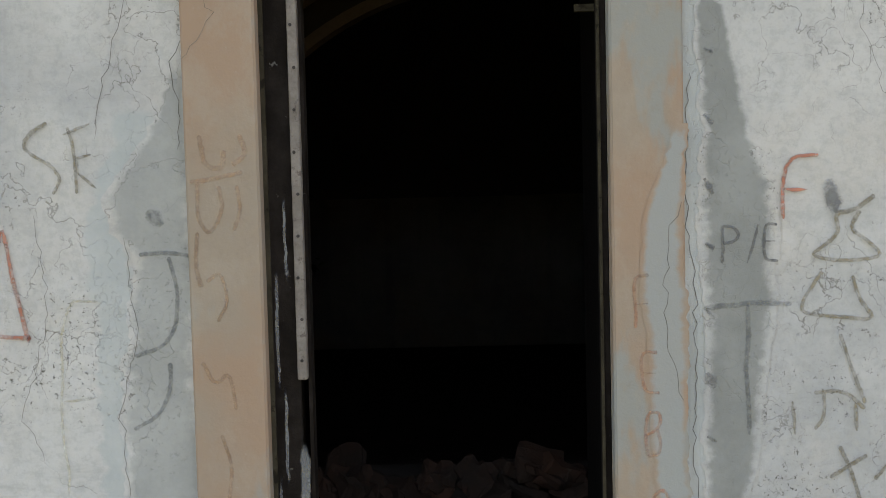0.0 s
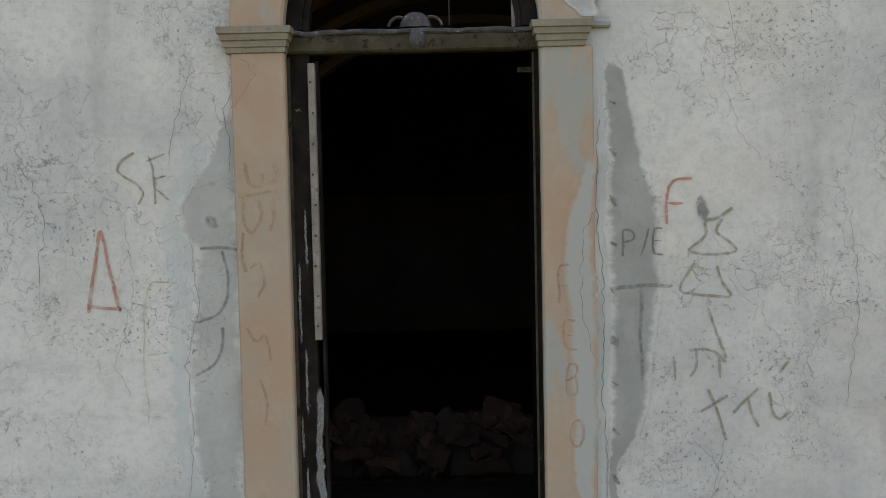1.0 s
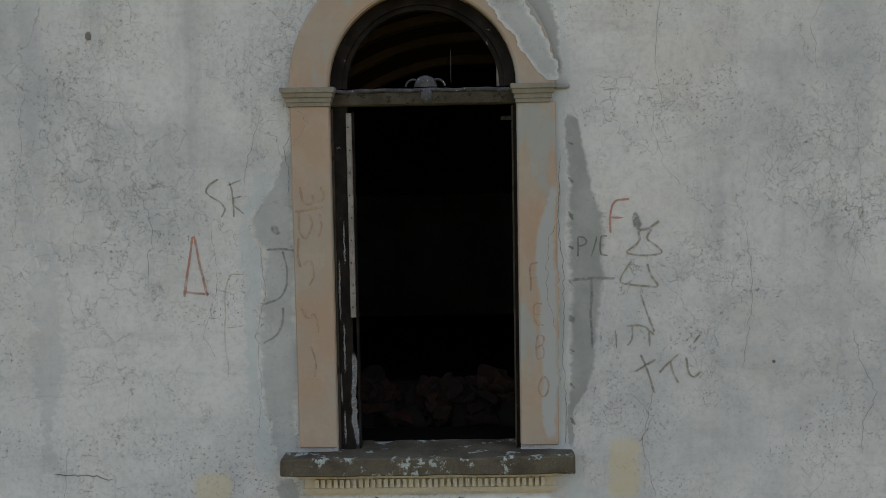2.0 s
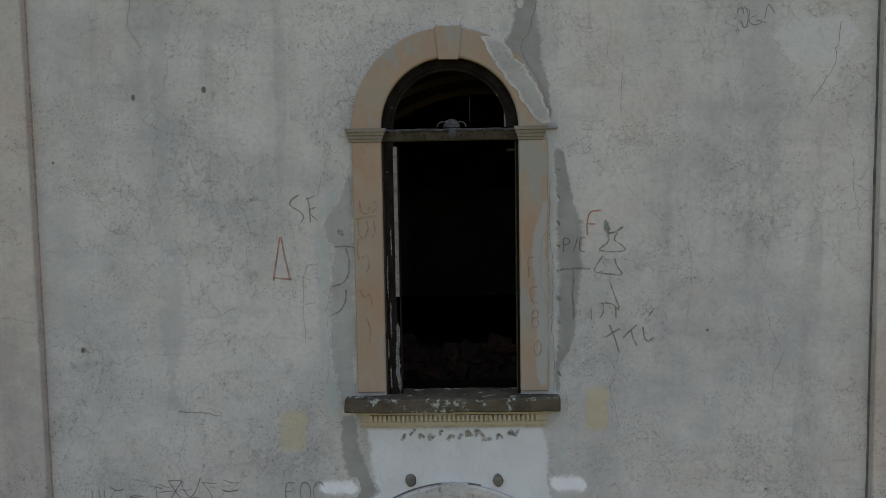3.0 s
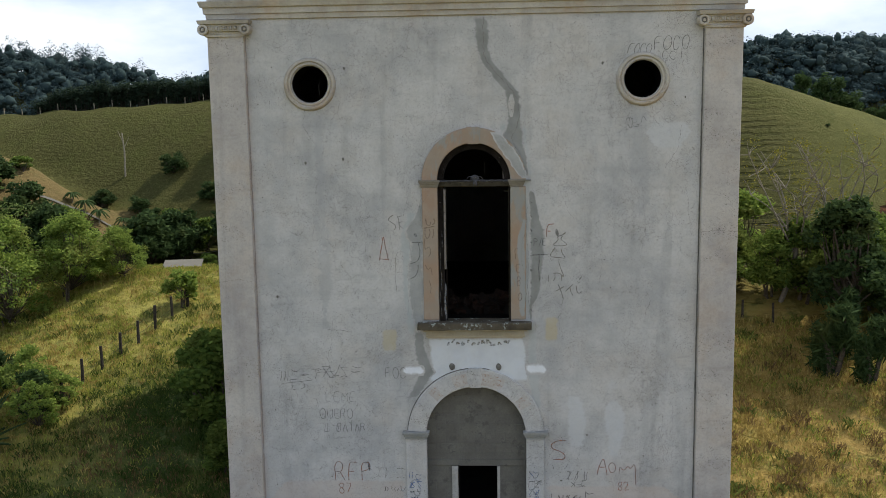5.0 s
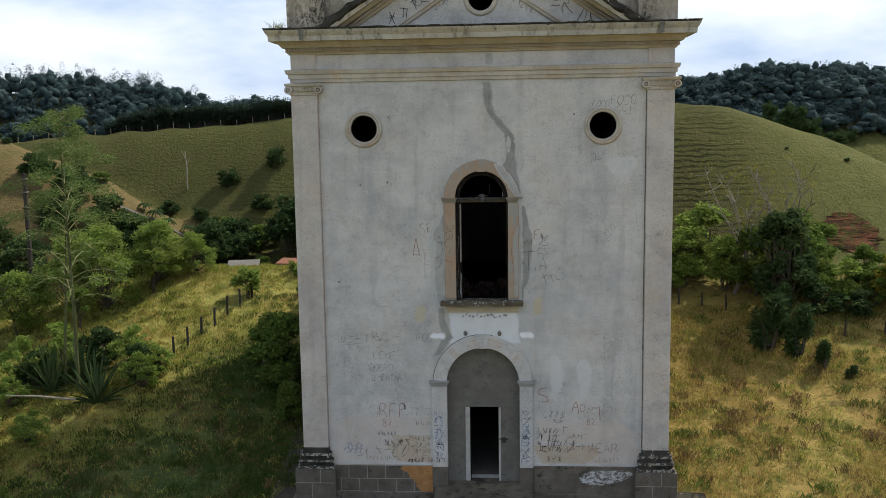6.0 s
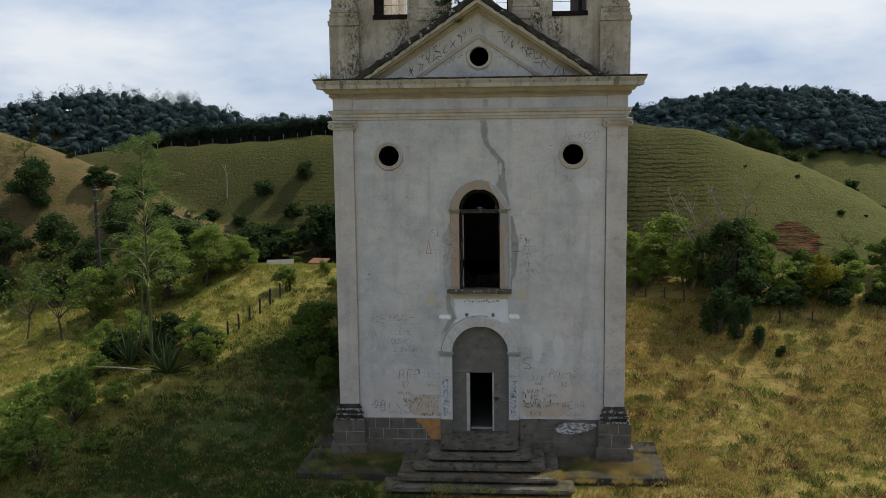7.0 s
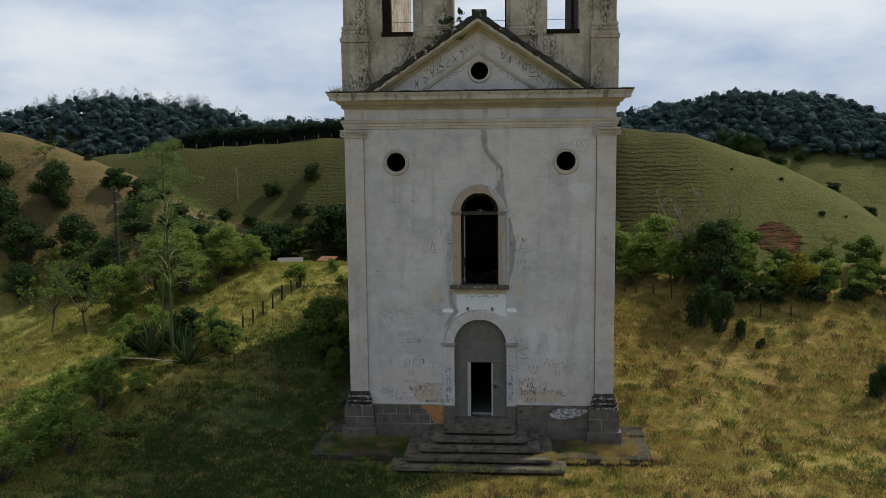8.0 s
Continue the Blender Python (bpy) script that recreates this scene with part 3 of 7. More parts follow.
# letters as strokes on a grid of 0 to A in x and z; strokes parted by bars
STROKES = {
    "A": "00 5A A0|24 84", "B": "00 0A 7A 98 76 05|76 93 70 00", "C": "98 7A 3A 07 03 30 70 92", "D": "00 0A 6A A6 A4 60 00",
    "E": "9A 0A 00 90|05 75", "F": "00 0A 9A|05 75", "H": "00 0A|A0 AA|05 A5", "I": "50 5A", "J": "0A 8A|6A 63 40 11", "L": "0A 00 80",
    "M": "00 0A 54 AA A0", "O": "30 03 07 3A 7A A7 A3 70 30", "Q": "30 03 07 3A 7A A7 A3 70 30|63 A0", "R": "00 0A 7A 98 75 05|55 A0",
    "S": "9A 3A 08 16 74 92 70 10", "P": "00 0A 7A 98 76 05", "T": "0A AA|5A 50", "U": "0A 03 30 70 A3 AA", "V": "0A 50 AA", "X": "00 AA|0A A0", "/": "20 8A",
    "7": "0A 9A 30", "8": "35 08 3A 7A 98 65 35 02 30 70 A2 65", "2": "08 3A 8A 97 00 A0", "!": "5A 54|51 50",
}


def written(text, x, z, high, wide, stroke, y=-0.009, gap=0.3, slant=0.0, wobble=0.02):
    """One mesh for each stroke of each letter."""
    made = []
    for ch in text:
        if ch == " ":
            x += wide * 0.7
            continue
        for line in STROKES[ch].split("|"):
            pts = [(int(p[0], 16) / 10, int(p[1], 16) / 10) for p in line.split()]
            made.append(ribbon(bmesh.new(), rounded([(x + wide * a + slant * high * b, z + high * b) for a, b in pts]), stroke * 1.15, y, wobble))
        x += wide * (1 + gap)
    return made


def slanted(text, x, z, high, wide, stroke, slope):
    """Letters that climb along a slope."""
    made = []
    for k, ch in enumerate(text):
        made += written(ch, x + 1.25 * wide * k, z + slope * 1.25 * wide * k, high, wide, stroke, y=-0.03)
    return made


def glyphs(x, z, count, high, stroke, seed, y=-0.009, wide=0.75, slope=0.0):
    """A row of marks as tall as letters that cannot be read: two or three strokes each."""
    rnd = random.Random(seed)
    made = []
    for k in range(count):
        w_, h = high * wide * rnd.uniform(0.7, 1.1), high * rnd.uniform(0.8, 1.15)
        z0 = z + slope * high * wide * 1.25 * k + rnd.uniform(-0.06, 0.06) * high
        x0 = x + high * wide * 1.25 * k
        for _ in range(rnd.randint(2, 3)):
            a_ = rnd.choice(((0, 0, 0, 1), (0, 1, 1, 0.9), (0, 0.5, 0.9, 0.55), (0, 0, 1, 0.05), (1, 0, 1, 1), (0, 1, 1, 0), (0.1, 0, 0.9, 1), (0.5, 0, 0.5, 1)))
            p, q = (a_[0], a_[1]), (a_[2], a_[3])
            mid_ = ((p[0] + q[0]) / 2 + rnd.uniform(-0.25, 0.25), (p[1] + q[1]) / 2 + rnd.uniform(-0.2, 0.2))
            made.append(ribbon(bmesh.new(), rounded([(x0 + w_ * u + 0.1 * h * v, z0 + h * v) for u, v in (p, mid_, q)]), stroke * rnd.uniform(0.9, 1.3), y, 0.008))
    return made


def scribble(x, z, long, high, stroke, seed, y=-0.009, marks=10, slope=0.0, big=1.0):
    """Marks that cannot be read."""
    rnd = random.Random(seed)
    made = []
    for i in range(marks):
        bm = bmesh.new()
        w, h = min(long * 0.8, big * rnd.uniform(0.05, 0.15) + stroke), min(high, big * rnd.uniform(0.07, 0.20) + stroke)
        cx = x + (long - w) * (i + rnd.random()) / marks
        cz = z + max(0.0, high - h) * rnd.random() + slope * (cx - x)
        kind = rnd.randint(0, 3)
        if kind == 0:
            pts = [(0, 0), (rnd.random() * 0.4, 1), (1, rnd.random())]
        elif kind == 1:
            a0 = rnd.uniform(0, 6.3)
            pts = [(0.5 + 0.5 * math.cos(a0 + 0.9 * k), 0.5 + 0.5 * math.sin(a0 + 0.9 * k)) for k in range(rnd.randint(4, 7))]
        elif kind == 2:
            pts = [(0, 0.9), (1, 1), (0.4, 0.5), (1, 0.1), (0, 0)]
        else:
            pts = [(rnd.random(), rnd.random()) for _ in range(3)]
        ribbon(bm, rounded([(cx + w * a, cz + h * b) for a, b in pts]), stroke * rnd.uniform(0.9, 1.4), y, 0.012)
        made.append(bm)
    return made


# ---- church ----
church = thing("church", "abandoned church with stained white plaster front and grey bell stage", "church")
OC_L, OC_R, OC_T = (-3.08, 9.77), (3.17, 9.77), (0.03, 13.05)
WX, WFOOT, WSPRING = 0.70, 5.16, 7.93
DX, DFOOT, DSPRING = 0.99, 0.03, 2.88

part("front_wall", plate([(-4.95, -0.9), (4.95, -0.9), (4.95, 12.0), (-4.95, 12.0)],
     [arch_loop(WX, WFOOT, WSPRING), circle(*OC_L, 0.345), circle(*OC_R, 0.345), arch_loop(DX, DFOOT, DSPRING)], 0.0, 0.7),
     WALL, church, "cracked and stained white lime plaster")
part("side_wall", boxes((-4.93, -4.3, 0.7, 11.0, -0.9, 14.35)), PILASTER, church)
part("side_wall", boxes((4.3, 4.93, 0.7, 11.0, -0.9, 14.35)), PILASTER, church)
part("nave_wall", boxes((-4.6, -4.1, 11.0, 22.0, -0.9, 7.0)), PILASTER, church)
part("nave_wall", boxes((4.1, 4.6, 11.0, 22.0, -0.9, 7.0)), PILASTER, church)
part("nave_wall", plate([(-4.6, -0.9), (4.6, -0.9), (4.6, 7.0), (0, 9.25), (-4.6, 7.0)], [], 22.0, 22.5), PILASTER, church)
part("tower_back_wall", plate([(-4.3, 7.0), (4.3, 7.0), (4.3, 14.35), (-4.3, 14.35)], [], 10.6, 11.0), INNER_SHADE, church)
for side in (-1, 1):
    bm = bmesh.new()
    q = [bm.verts.new(p) for p in ((0, 11.0, 9.35), (0, 22.7, 9.35), (side * 5.1, 22.7, 6.85), (side * 5.1, 11.0, 6.85))]
    f = bm.faces.new(q)
    ext = bmesh.ops.extrude_face_region(bm, geom=[f])
    bmesh.ops.translate(bm, vec=(0, 0, 0.12), verts=[g for g in ext["geom"] if isinstance(g, bmesh.types.BMVert)])
    part("nave_roof", bm, TILE_ROOF, church)
part("belfry_floor", boxes((-4.9, 4.9, 0.5, 11.0, 14.35, 14.44)), ROUGHCAST, church)
part("loft_floor", boxes((-4.3, 4.3, 0.7, 9.0, 4.75, 4.93)), OLD_WOOD, church)
part("ground_floor", boxes((-4.3, 4.3, 0.0, 22.0, -0.9, 0.02)), CEMENT_WALL, church)

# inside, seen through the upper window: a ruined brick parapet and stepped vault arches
# near-black rings between paler ribs paint the shaded soffits
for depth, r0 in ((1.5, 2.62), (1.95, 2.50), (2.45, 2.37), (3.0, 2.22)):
    arch = part("vault_arch", ring(0.40, 6.26, [(r0 + 0.078, depth + 0.02), (r0 + 0.6, depth + 0.02), (r0 + 0.6, depth + 0.2), (r0 + 0.078, depth + 0.2)], 20, 160, 40), INNER_SHADE, church)
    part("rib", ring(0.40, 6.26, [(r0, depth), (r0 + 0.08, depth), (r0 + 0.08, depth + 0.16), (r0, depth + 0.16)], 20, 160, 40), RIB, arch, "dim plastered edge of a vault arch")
part("parapet_core", boxes((-1.6, 1.7, 1.62, 1.95, 4.93, 5.30)), INNER_SHADE, church)

# pilasters
def pilaster(side):
    a, b = (4.28, 4.97) if side > 0 else (-4.97, -4.28)
    shaft = part("pilaster", boxes((a, b, -0.11, 0.02, 1.05, 10.75), bevel=0.012), PILASTER, church, "plain plastered corner pilaster with stained edges")
    cap = courses(a, b, [(10.66, 0.0), (10.67, 0.03), (10.71, 0.035), (10.72, 0.015), (10.76, 0.02), (10.77, 0.06), (10.89, 0.07), (10.90, 0.13), (10.965, 0.15), (10.985, 0.0)], 0.05, -0.11)
    cap = part("capital", cap, TRIM, shaft, "small plaster capital with scroll ends")
    for cx, way in ((a - 0.05, 1), (b + 0.05, -1)):
        scroll = part("volute", ring(cx, 10.80, [(0.0, -0.235), (0.022, -0.235), (0.028, -0.215), (0.052, -0.21), (0.062, -0.235), (0.092, -0.23), (0.105, -0.205), (0.105, 0.02), (0.0, 0.02)], n=24), TRIM, cap, "plaster scroll dark in its hollow")
        part("scroll_eye", ring(cx, 10.80, [(0.03, -0.217), (0.05, -0.212), (0.05, -0.2), (0.03, -0.2)], n=16), CRACK, scroll)
    part("egg_band", boxes(*[(a + 0.08 + 0.09 * k, a + 0.14 + 0.09 * k, -0.195, -0.15, 10.79, 10.86) for k in range(6)], bevel=0.012), DIRTY_TRIM, cap)
    base = courses(a, b, [(0.50, 0.14), (0.575, 0.15), (0.58, 0.09), (0.66, 0.09), (0.665, 0.12), (0.76, 0.13), (0.765, 0.07), (0.85, 0.065), (0.855, 0.09), (0.94, 0.08), (0.945, 0.03), (1.06, 0.015), (1.07, 0.0)], 0.05, -0.11)
    base = part("moulded_base", cut(base, 0.5), LICHEN, shaft, "moulded base crusted with black lichen")
    part("base_fillet", rough_up(cut(courses(a, b, [(0.507, 0.153), (0.575, 0.158)], 0.04, -0.11), 0.12), 0.012, 9.0), PATCHY, base)
    part("base_fillet", rough_up(cut(courses(a, b, [(0.69, 0.126), (0.757, 0.137)], 0.04, -0.11), 0.12), 0.012, 9.0), PATCHY, base)
    part("base_fillet", rough_up(cut(courses(a, b, [(0.862, 0.093), (0.925, 0.088)], 0.04, -0.11), 0.12), 0.012, 9.0), PATCHY, base)
    core = part("pedestal", courses(a, b, [(-0.9, 0.28), (-0.34, 0.28), (-0.33, 0.2), (0.49, 0.2)], 0.05, -0.11), MORTAR, shaft, "grey block pedestal with pale joints")
    mid = (a + b) / 2
    for z0, z1, split in ((-0.32, 0.12, mid - 0.1), (0.135, 0.495, mid + 0.14)):
        for x0, x1 in ((a - 0.21, split - 0.007), (split + 0.007, b + 0.21)):
            part("block", boxes((x0, x1, -0.314, 0.03, z0, z1), bevel=0.003), PLINTH, core)
    part("pedestal_foot", rough_up(cut(boxes((a - 0.3, b + 0.3, -0.42, 0.03, -0.9, -0.315), bevel=0.02), 0.3), 0.02), PLINTH, shaft, "dark damp footing")


pilaster(-1)
pilaster(1)

# entablature
X = 4.95
part("architrave", courses(-X, X, [(10.985, 0.0), (11.0, 0.045), (11.085, 0.05), (11.095, 0.085), (11.20, 0.09), (11.215, 0.13), (11.30, 0.16), (11.32, 0.16), (11.335, 0.0)], 0.3), TRIM, church, "stained plaster architrave bands")
for side in (-1, 1):
    part("frieze_panel", boxes((min(side * 4.30, side * 4.965), max(side * 4.30, side * 4.965), -0.05, 0.02, 11.335, 11.71)), PILASTER, church)
bed = part("bed_moulding", courses(-X, X, [(11.70, 0.0), (11.71, 0.06), (11.76, 0.09), (11.775, 0.13), (11.79, 0.13), (11.80, 0.12), (11.87, 0.12), (11.88, 0.20), (11.97, 0.27), (12.03, 0.30)], 0.3), OCHRE, church, "ochre-stained bed moulding")
cornice = part("cornice", cut(courses(-X, X, [(12.03, 0.28), (12.035, 0.48), (12.16, 0.49), (12.17, 0.50), (12.18, 0.505), (12.25, 0.55), (12.31, 0.575)], 0.9), 1.2), DIRTY_TRIM, church, "projecting plaster cornice streaked with black")
cap = cut(courses(-X, X, [(12.312, 0.56), (12.335, 0.585), (12.36, 0.58), (12.37, 0.4)], 0.9), 0.22)
part("cornice_top", rough_up(cap, 0.038, 6.0), LICHEN, cornice, "black lichen along the top edge")
teeth = bmesh.new()
for i in range(150):
    x = -5.06 + 10.12 * (i + 0.5) / 150
    box(teeth, x - 0.019, x + 0.019, -0.18, -0.1, 11.803, 11.868)
part("dentil_band", teeth, OCHRE, bed, "row of small plaster dentils")
for side in (-1, 1):
    drip = skim([(12.30, side * 4.55 - 0.06, side * 4.55 + 0.07), (12.05, side * 4.55 - 0.05, side * 4.55 + 0.05)], -0.58, 0.03, 0.04, side)
    part("black_streak", drip, CRACK, cornice)

# pediment
SLOPE = 2.62 / 3.98
PZ = 14.98


def raking(side, levels, apex, foot, base_y, pieces=1):
    bm = bmesh.new()
    rows = []
    k = math.sqrt(1 + SLOPE * SLOPE)
    for n_, out in levels:
        top = apex - n_ * k
        xe = (top - foot) / SLOPE
        rows.append([bm.verts.new((side * xe * (1 - i / pieces), base_y - out, foot + (top - foot) * i / pieces)) for i in range(pieces + 1)])
    for a, b in zip(rows, rows[1:]):
        for i in range(pieces):
            bm.faces.new((a[i], a[i + 1], b[i + 1], b[i]))
    return bm


tymp_h = PZ - 0.12
foot_x = (tymp_h - 12.3) / SLOPE
gable = [(-foot_x + 2 * foot_x * i / 10, 12.3) for i in range(10)] + [(foot_x * (1 - i / 9), 12.3 + (tymp_h - 12.3) * i / 9) for i in range(9)] + [(-foot_x * i / 9, tymp_h - (tymp_h - 12.3) * i / 9) for i in range(9)]
part("tympanum", plate(gable, [circle(*OC_T, 0.325, 5, 365, n=29)], -0.02, 0.12), WALL, church, "plaster tympanum covered in scratched writing")
for side in (-1, 1):
    rk = part("raking_cornice", raking(side, [(0.03, -0.1), (0.03, 0.50), (0.055, 0.52), (0.17, 0.50), (0.175, 0.36), (0.26, 0.30), (0.275, 0.14), (0.33, 0.14), (0.34, 0.08), (0.41, 0.05), (0.415, 0.0)], PZ, 12.34, -0.02, 8), OCHRE, church, "sloping plaster cornice stained ochre")
    part("raking_fascia", raking(side, [(0.082, 0.50), (0.085, 0.53), (0.185, 0.515), (0.19, 0.40)], PZ, 12.34, -0.02, 8), DIRTY_TRIM, rk)
    cap = raking(side, [(-0.12, -0.4), (-0.125, 0.50), (-0.08, 0.58), (0.05, 0.59), (0.085, 0.55), (0.10, 0.40)], PZ, 12.36, -0.02, 44)
    part("raking_cap", rough_up(cap, 0.055, 6.0), LICHEN, rk, "broken black and white lichened coping")
    part("tympanum_moulding", raking(side, [(0.0, 0.0), (0.005, 0.07), (0.06, 0.09), (0.065, 0.05), (0.12, 0.05), (0.125, 0.07), (0.15, 0.05), (0.155, 0.0)], 13.84, 12.34, -0.02, 4), TRIM, church)
    teeth = bmesh.new()
    k = math.sqrt(1 + SLOPE * SLOPE)
    for i in range(60):
        xx = 0.12 + 3.05 * i / 60
        z = PZ - 0.30 * k - SLOPE * xx
        box(teeth, side * xx - 0.017, side * xx + 0.017, -0.195, -0.15, z - 0.035, z + 0.025)
    part("dentil_band", teeth, TRIM, rk)
part("apex_block", rough_up(cut(boxes((-0.22, 0.30, -0.35, 0.35, 14.86, 15.20), bevel=0.02), 0.15), 0.015), LICHEN, church, "black stone stub on the pediment's peak")
part("oculus_ring", ring(*OC_T, [(0.315, 0.05), (0.315, -0.06), (0.34, -0.085), (0.40, -0.085), (0.43, -0.06), (0.45, -0.015), (0.45, 0.05)]), TRIM, church, "round plaster surround of a small opening")
for c in (OC_L, OC_R):
    o = part("oculus_ring", ring(*c, [(0.352, 0.06), (0.352, -0.01), (0.365, -0.045), (0.39, -0.05), (0.41, -0.035), (0.43, -0.065), (0.465, -0.06), (0.49, -0.03), (0.505, 0.02), (0.5, 0.06)]), TRIM, church, "moulded round window surround, no glass")
    # black sheet added for the shade inside the round window
    part("opening_shade_sheet", ring(*c, [(0.343, 0.05), (0.351, 0.05), (0.351, 0.72), (0.343, 0.72)]), REVEAL_BLACK, o, "black sheet painting the shade inside the opening")

# bell stage
OPEN = [[(-3.52, 14.5), (-2.38, 14.5), (-2.38, 17.6), (-3.52, 17.6)], [(2.48, 14.46), (3.60, 14.46), (3.60, 17.6), (2.48, 17.6)],
        [(-0.90, 14.3), (0.97, 14.3), (0.97, 17.6), (-0.90, 17.6)]]
part("belfry_wall", plate([(-4.9, 12.0), (4.9, 12.0), (4.9, 18.2), (-4.9, 18.2)], OPEN + [circle(*OC_T, 0.36, n=24)], 0.12, 0.75), ROUGHCAST, church, "weathered grey roughcast belfry front")
for side in (-1, 1):
    a, b = (4.02, 5.02) if side > 0 else (-5.02, -4.02)
    ped = part("belfry_pedestal", cut(boxes((a, b, -0.08, 0.5, 12.36, 14.14), bevel=0.015), 0.5), ROUGHCAST, church, "grey roughcast corner pedestal with black growth")
    part("pedestal_cap", courses(a, b, [(14.14, 0.0), (14.15, 0.03), (14.30, 0.035), (14.31, 0.0), (14.40, -0.02), (14.44, -0.03)], 0.5, -0.08), ROUGHCAST, ped)
    part("pier_base", courses(a + 0.06, b - 0.06, [(14.44, 0.03), (14.52, 0.04), (14.56, 0.0), (14.60, 0.03), (14.68, 0.03), (14.72, -0.01), (14.76, -0.02)], 0.5, -0.04), ROUGHCAST, ped)
    part("corner_pier", boxes((a + 0.09, b - 0.09, -0.02, 0.5, 14.74, 18.2), bevel=0.015), ROUGHCAST, ped)
    x0, x1 = (1.15, 2.05) if side > 0 else (-2.0, -1.05)
    pier = part("belfry_pier", boxes((x0, x1, 0.0, 0.2, 13.3, 18.2), bevel=0.015), ROUGHCAST, church, "engaged grey belfry pier")
    part("pier_base", courses(x0 + 0.02, x1 - 0.02, [(14.28, 0.06), (14.46, 0.07), (14.48, 0.03), (14.54, 0.045), (14.60, 0.045), (14.63, 0.0), (14.66, 0.02), (14.71, 0.02), (14.74, 0.0)], 0.15, 0.0), ROUGHCAST, pier)
    part("belfry_side_wall", boxes((min(side * 3.62, side * 4.9), max(side * 3.62, side * 4.9), 0.75, 10.6, 14.44, 18.2)), RUBBLE if side > 0 else ROUGHCAST, church)
    o = -3.52 if side < 0 else 2.48
    part("opening_beam", boxes((o - 0.03, o + (1.14 if side < 0 else 1.15), 0.085, 0.3, 14.34, 14.5), bevel=0.01), OLD_WOOD, church, "dark timber at the foot of a belfry opening")
part("opening_jamb", boxes((-3.53, -3.22, 0.3, 0.6, 14.5, 17.6)), OLD_WOOD, church, "dark timber jamb")
part("opening_jamb", boxes((3.33, 3.45, 0.3, 0.6, 14.47, 17.6)), OLD_WOOD, church, "dark timber jamb")
part("opening_jamb", boxes((0.955, 1.0, 0.09, 0.4, 14.4, 17.6)), OLD_WOOD, church)
part("tie_rod", boxes((-3.5, 3.6, 1.5, 1.515, 14.98, 14.995)), IRON, church)

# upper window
# inner ledge coloured black for the shade behind the sill
window = part("upper_window", boxes((-0.695, 0.695, 0.3, 0.72, 5.10, 5.162)), REVEAL_BLACK, church, "tall arched window with orange surround, unglazed")
for side in (-1, 1):
    a, b = (0.695, 0.985) if side > 0 else (-0.99, -0.695)
    jamb = part("surround_strip", boxes((a, b, -0.055, 0.03, 5.215, 7.80), bevel=0.01), ORANGE, window, "faded orange painted jamb strip")
    xa, xb = (0.70, 0.93) if side > 0 else (-1.0, -0.70)
    part("capital", courses(xa, xb, [(7.79, 0.0), (7.795, 0.012), (7.82, 0.014), (7.825, 0.022), (7.855, 0.025), (7.86, 0.035), (7.89, 0.04), (7.895, 0.05), (7.93, 0.052)], 0.02, -0.055), CAPITAL, window, "thin moulded capital")
part("capital_stub", boxes((0.98, 1.09, -0.03, 0.02, 7.895, 7.93), bevel=0.01), CEMENT, window)
part("surround_arch", ring(0, WSPRING, [(0.695, 0.03), (0.695, -0.05), (0.71, -0.06), (0.975, -0.06), (0.99, -0.05), (0.99, 0.03)], 0, 180, 48), ORANGE, window, "faded orange painted arch")
bm = bmesh.new()
kv = [bm.verts.new((x, y, z)) for y in (-0.072, 0.02) for x, z in ((-0.10, WSPRING + 0.675), (0.10, WSPRING + 0.675), (0.135, WSPRING + 1.0), (-0.135, WSPRING + 1.0))]
for q in ((0, 1, 2, 3), (7, 6, 5, 4), (0, 4, 5, 1), (1, 5, 6, 2), (2, 6, 7, 3), (3, 7, 4, 0)):
    bm.faces.new([kv[i] for i in q])
part("keystone", bm, ORANGE, window, "plain orange keystone")
sill = cut(boxes((-1.115, 1.09, -0.20, 0.3, 5.035, 5.172), bevel=0.012), 0.12)
part("window_sill", rough_up(sill, 0.012, 7.0), SILL, window, "dark mossy stone sill with pale lichen")
part("sill_bed", courses(-0.90, 0.90, [(4.835, 0.0), (4.84, 0.03), (4.865, 0.035), (4.87, 0.06), (4.905, 0.065), (4.91, 0.055), (4.985, 0.055), (4.99, 0.10), (5.03, 0.12)], 0.02), DENTIL, window, "ochre moulding under the sill")
for i in range(37):
    x = -0.88 + 1.76 * (i + 0.5) / 37
    part("dentil", boxes((x - 0.015, x + 0.015, -0.095, -0.045, 4.918, 4.982)), DENTIL, window)
# black sheets put the deep reveal's shade into the colour
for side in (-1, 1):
    part("reveal_shade_sheet", boxes((min(side * 0.692, side * 0.699), max(side * 0.692, side * 0.699), 0.17, 0.72, 5.17, WSPRING)), REVEAL_BLACK, window)
part("reveal_shade_sheet", ring(0, WSPRING, [(0.690, 0.17), (0.698, 0.17), (0.698, 0.72), (0.690, 0.72)], 0, 180, 30), REVEAL_BLACK, window)
# timber frame
part("frame_post", boxes((-0.70, -0.575, 0.06, 0.16, 5.165, 7.8), bevel=0.006), OLD_WOOD, window, "black rotting timber frame post")
part("frame_post", boxes((0.668, 0.70, 0.05, 0.14, 5.165, 7.8), bevel=0.004), OLD_WOOD, window)
part("frame_edge", boxes((0.66, 0.672, 0.04, 0.06, 5.165, 7.78)), GREEN_WOOD, window)
part("frame_edge", boxes((-0.70, -0.682, 0.045, 0.065, 5.165, 7.78)), GREEN_WOOD, window)
batten = part("nailed_batten", boxes((-0.583, -0.543, 0.03, 0.075, 6.20, 7.745), bevel=0.004), GREY_WOOD, window, "bare grey batten with a row of nails")
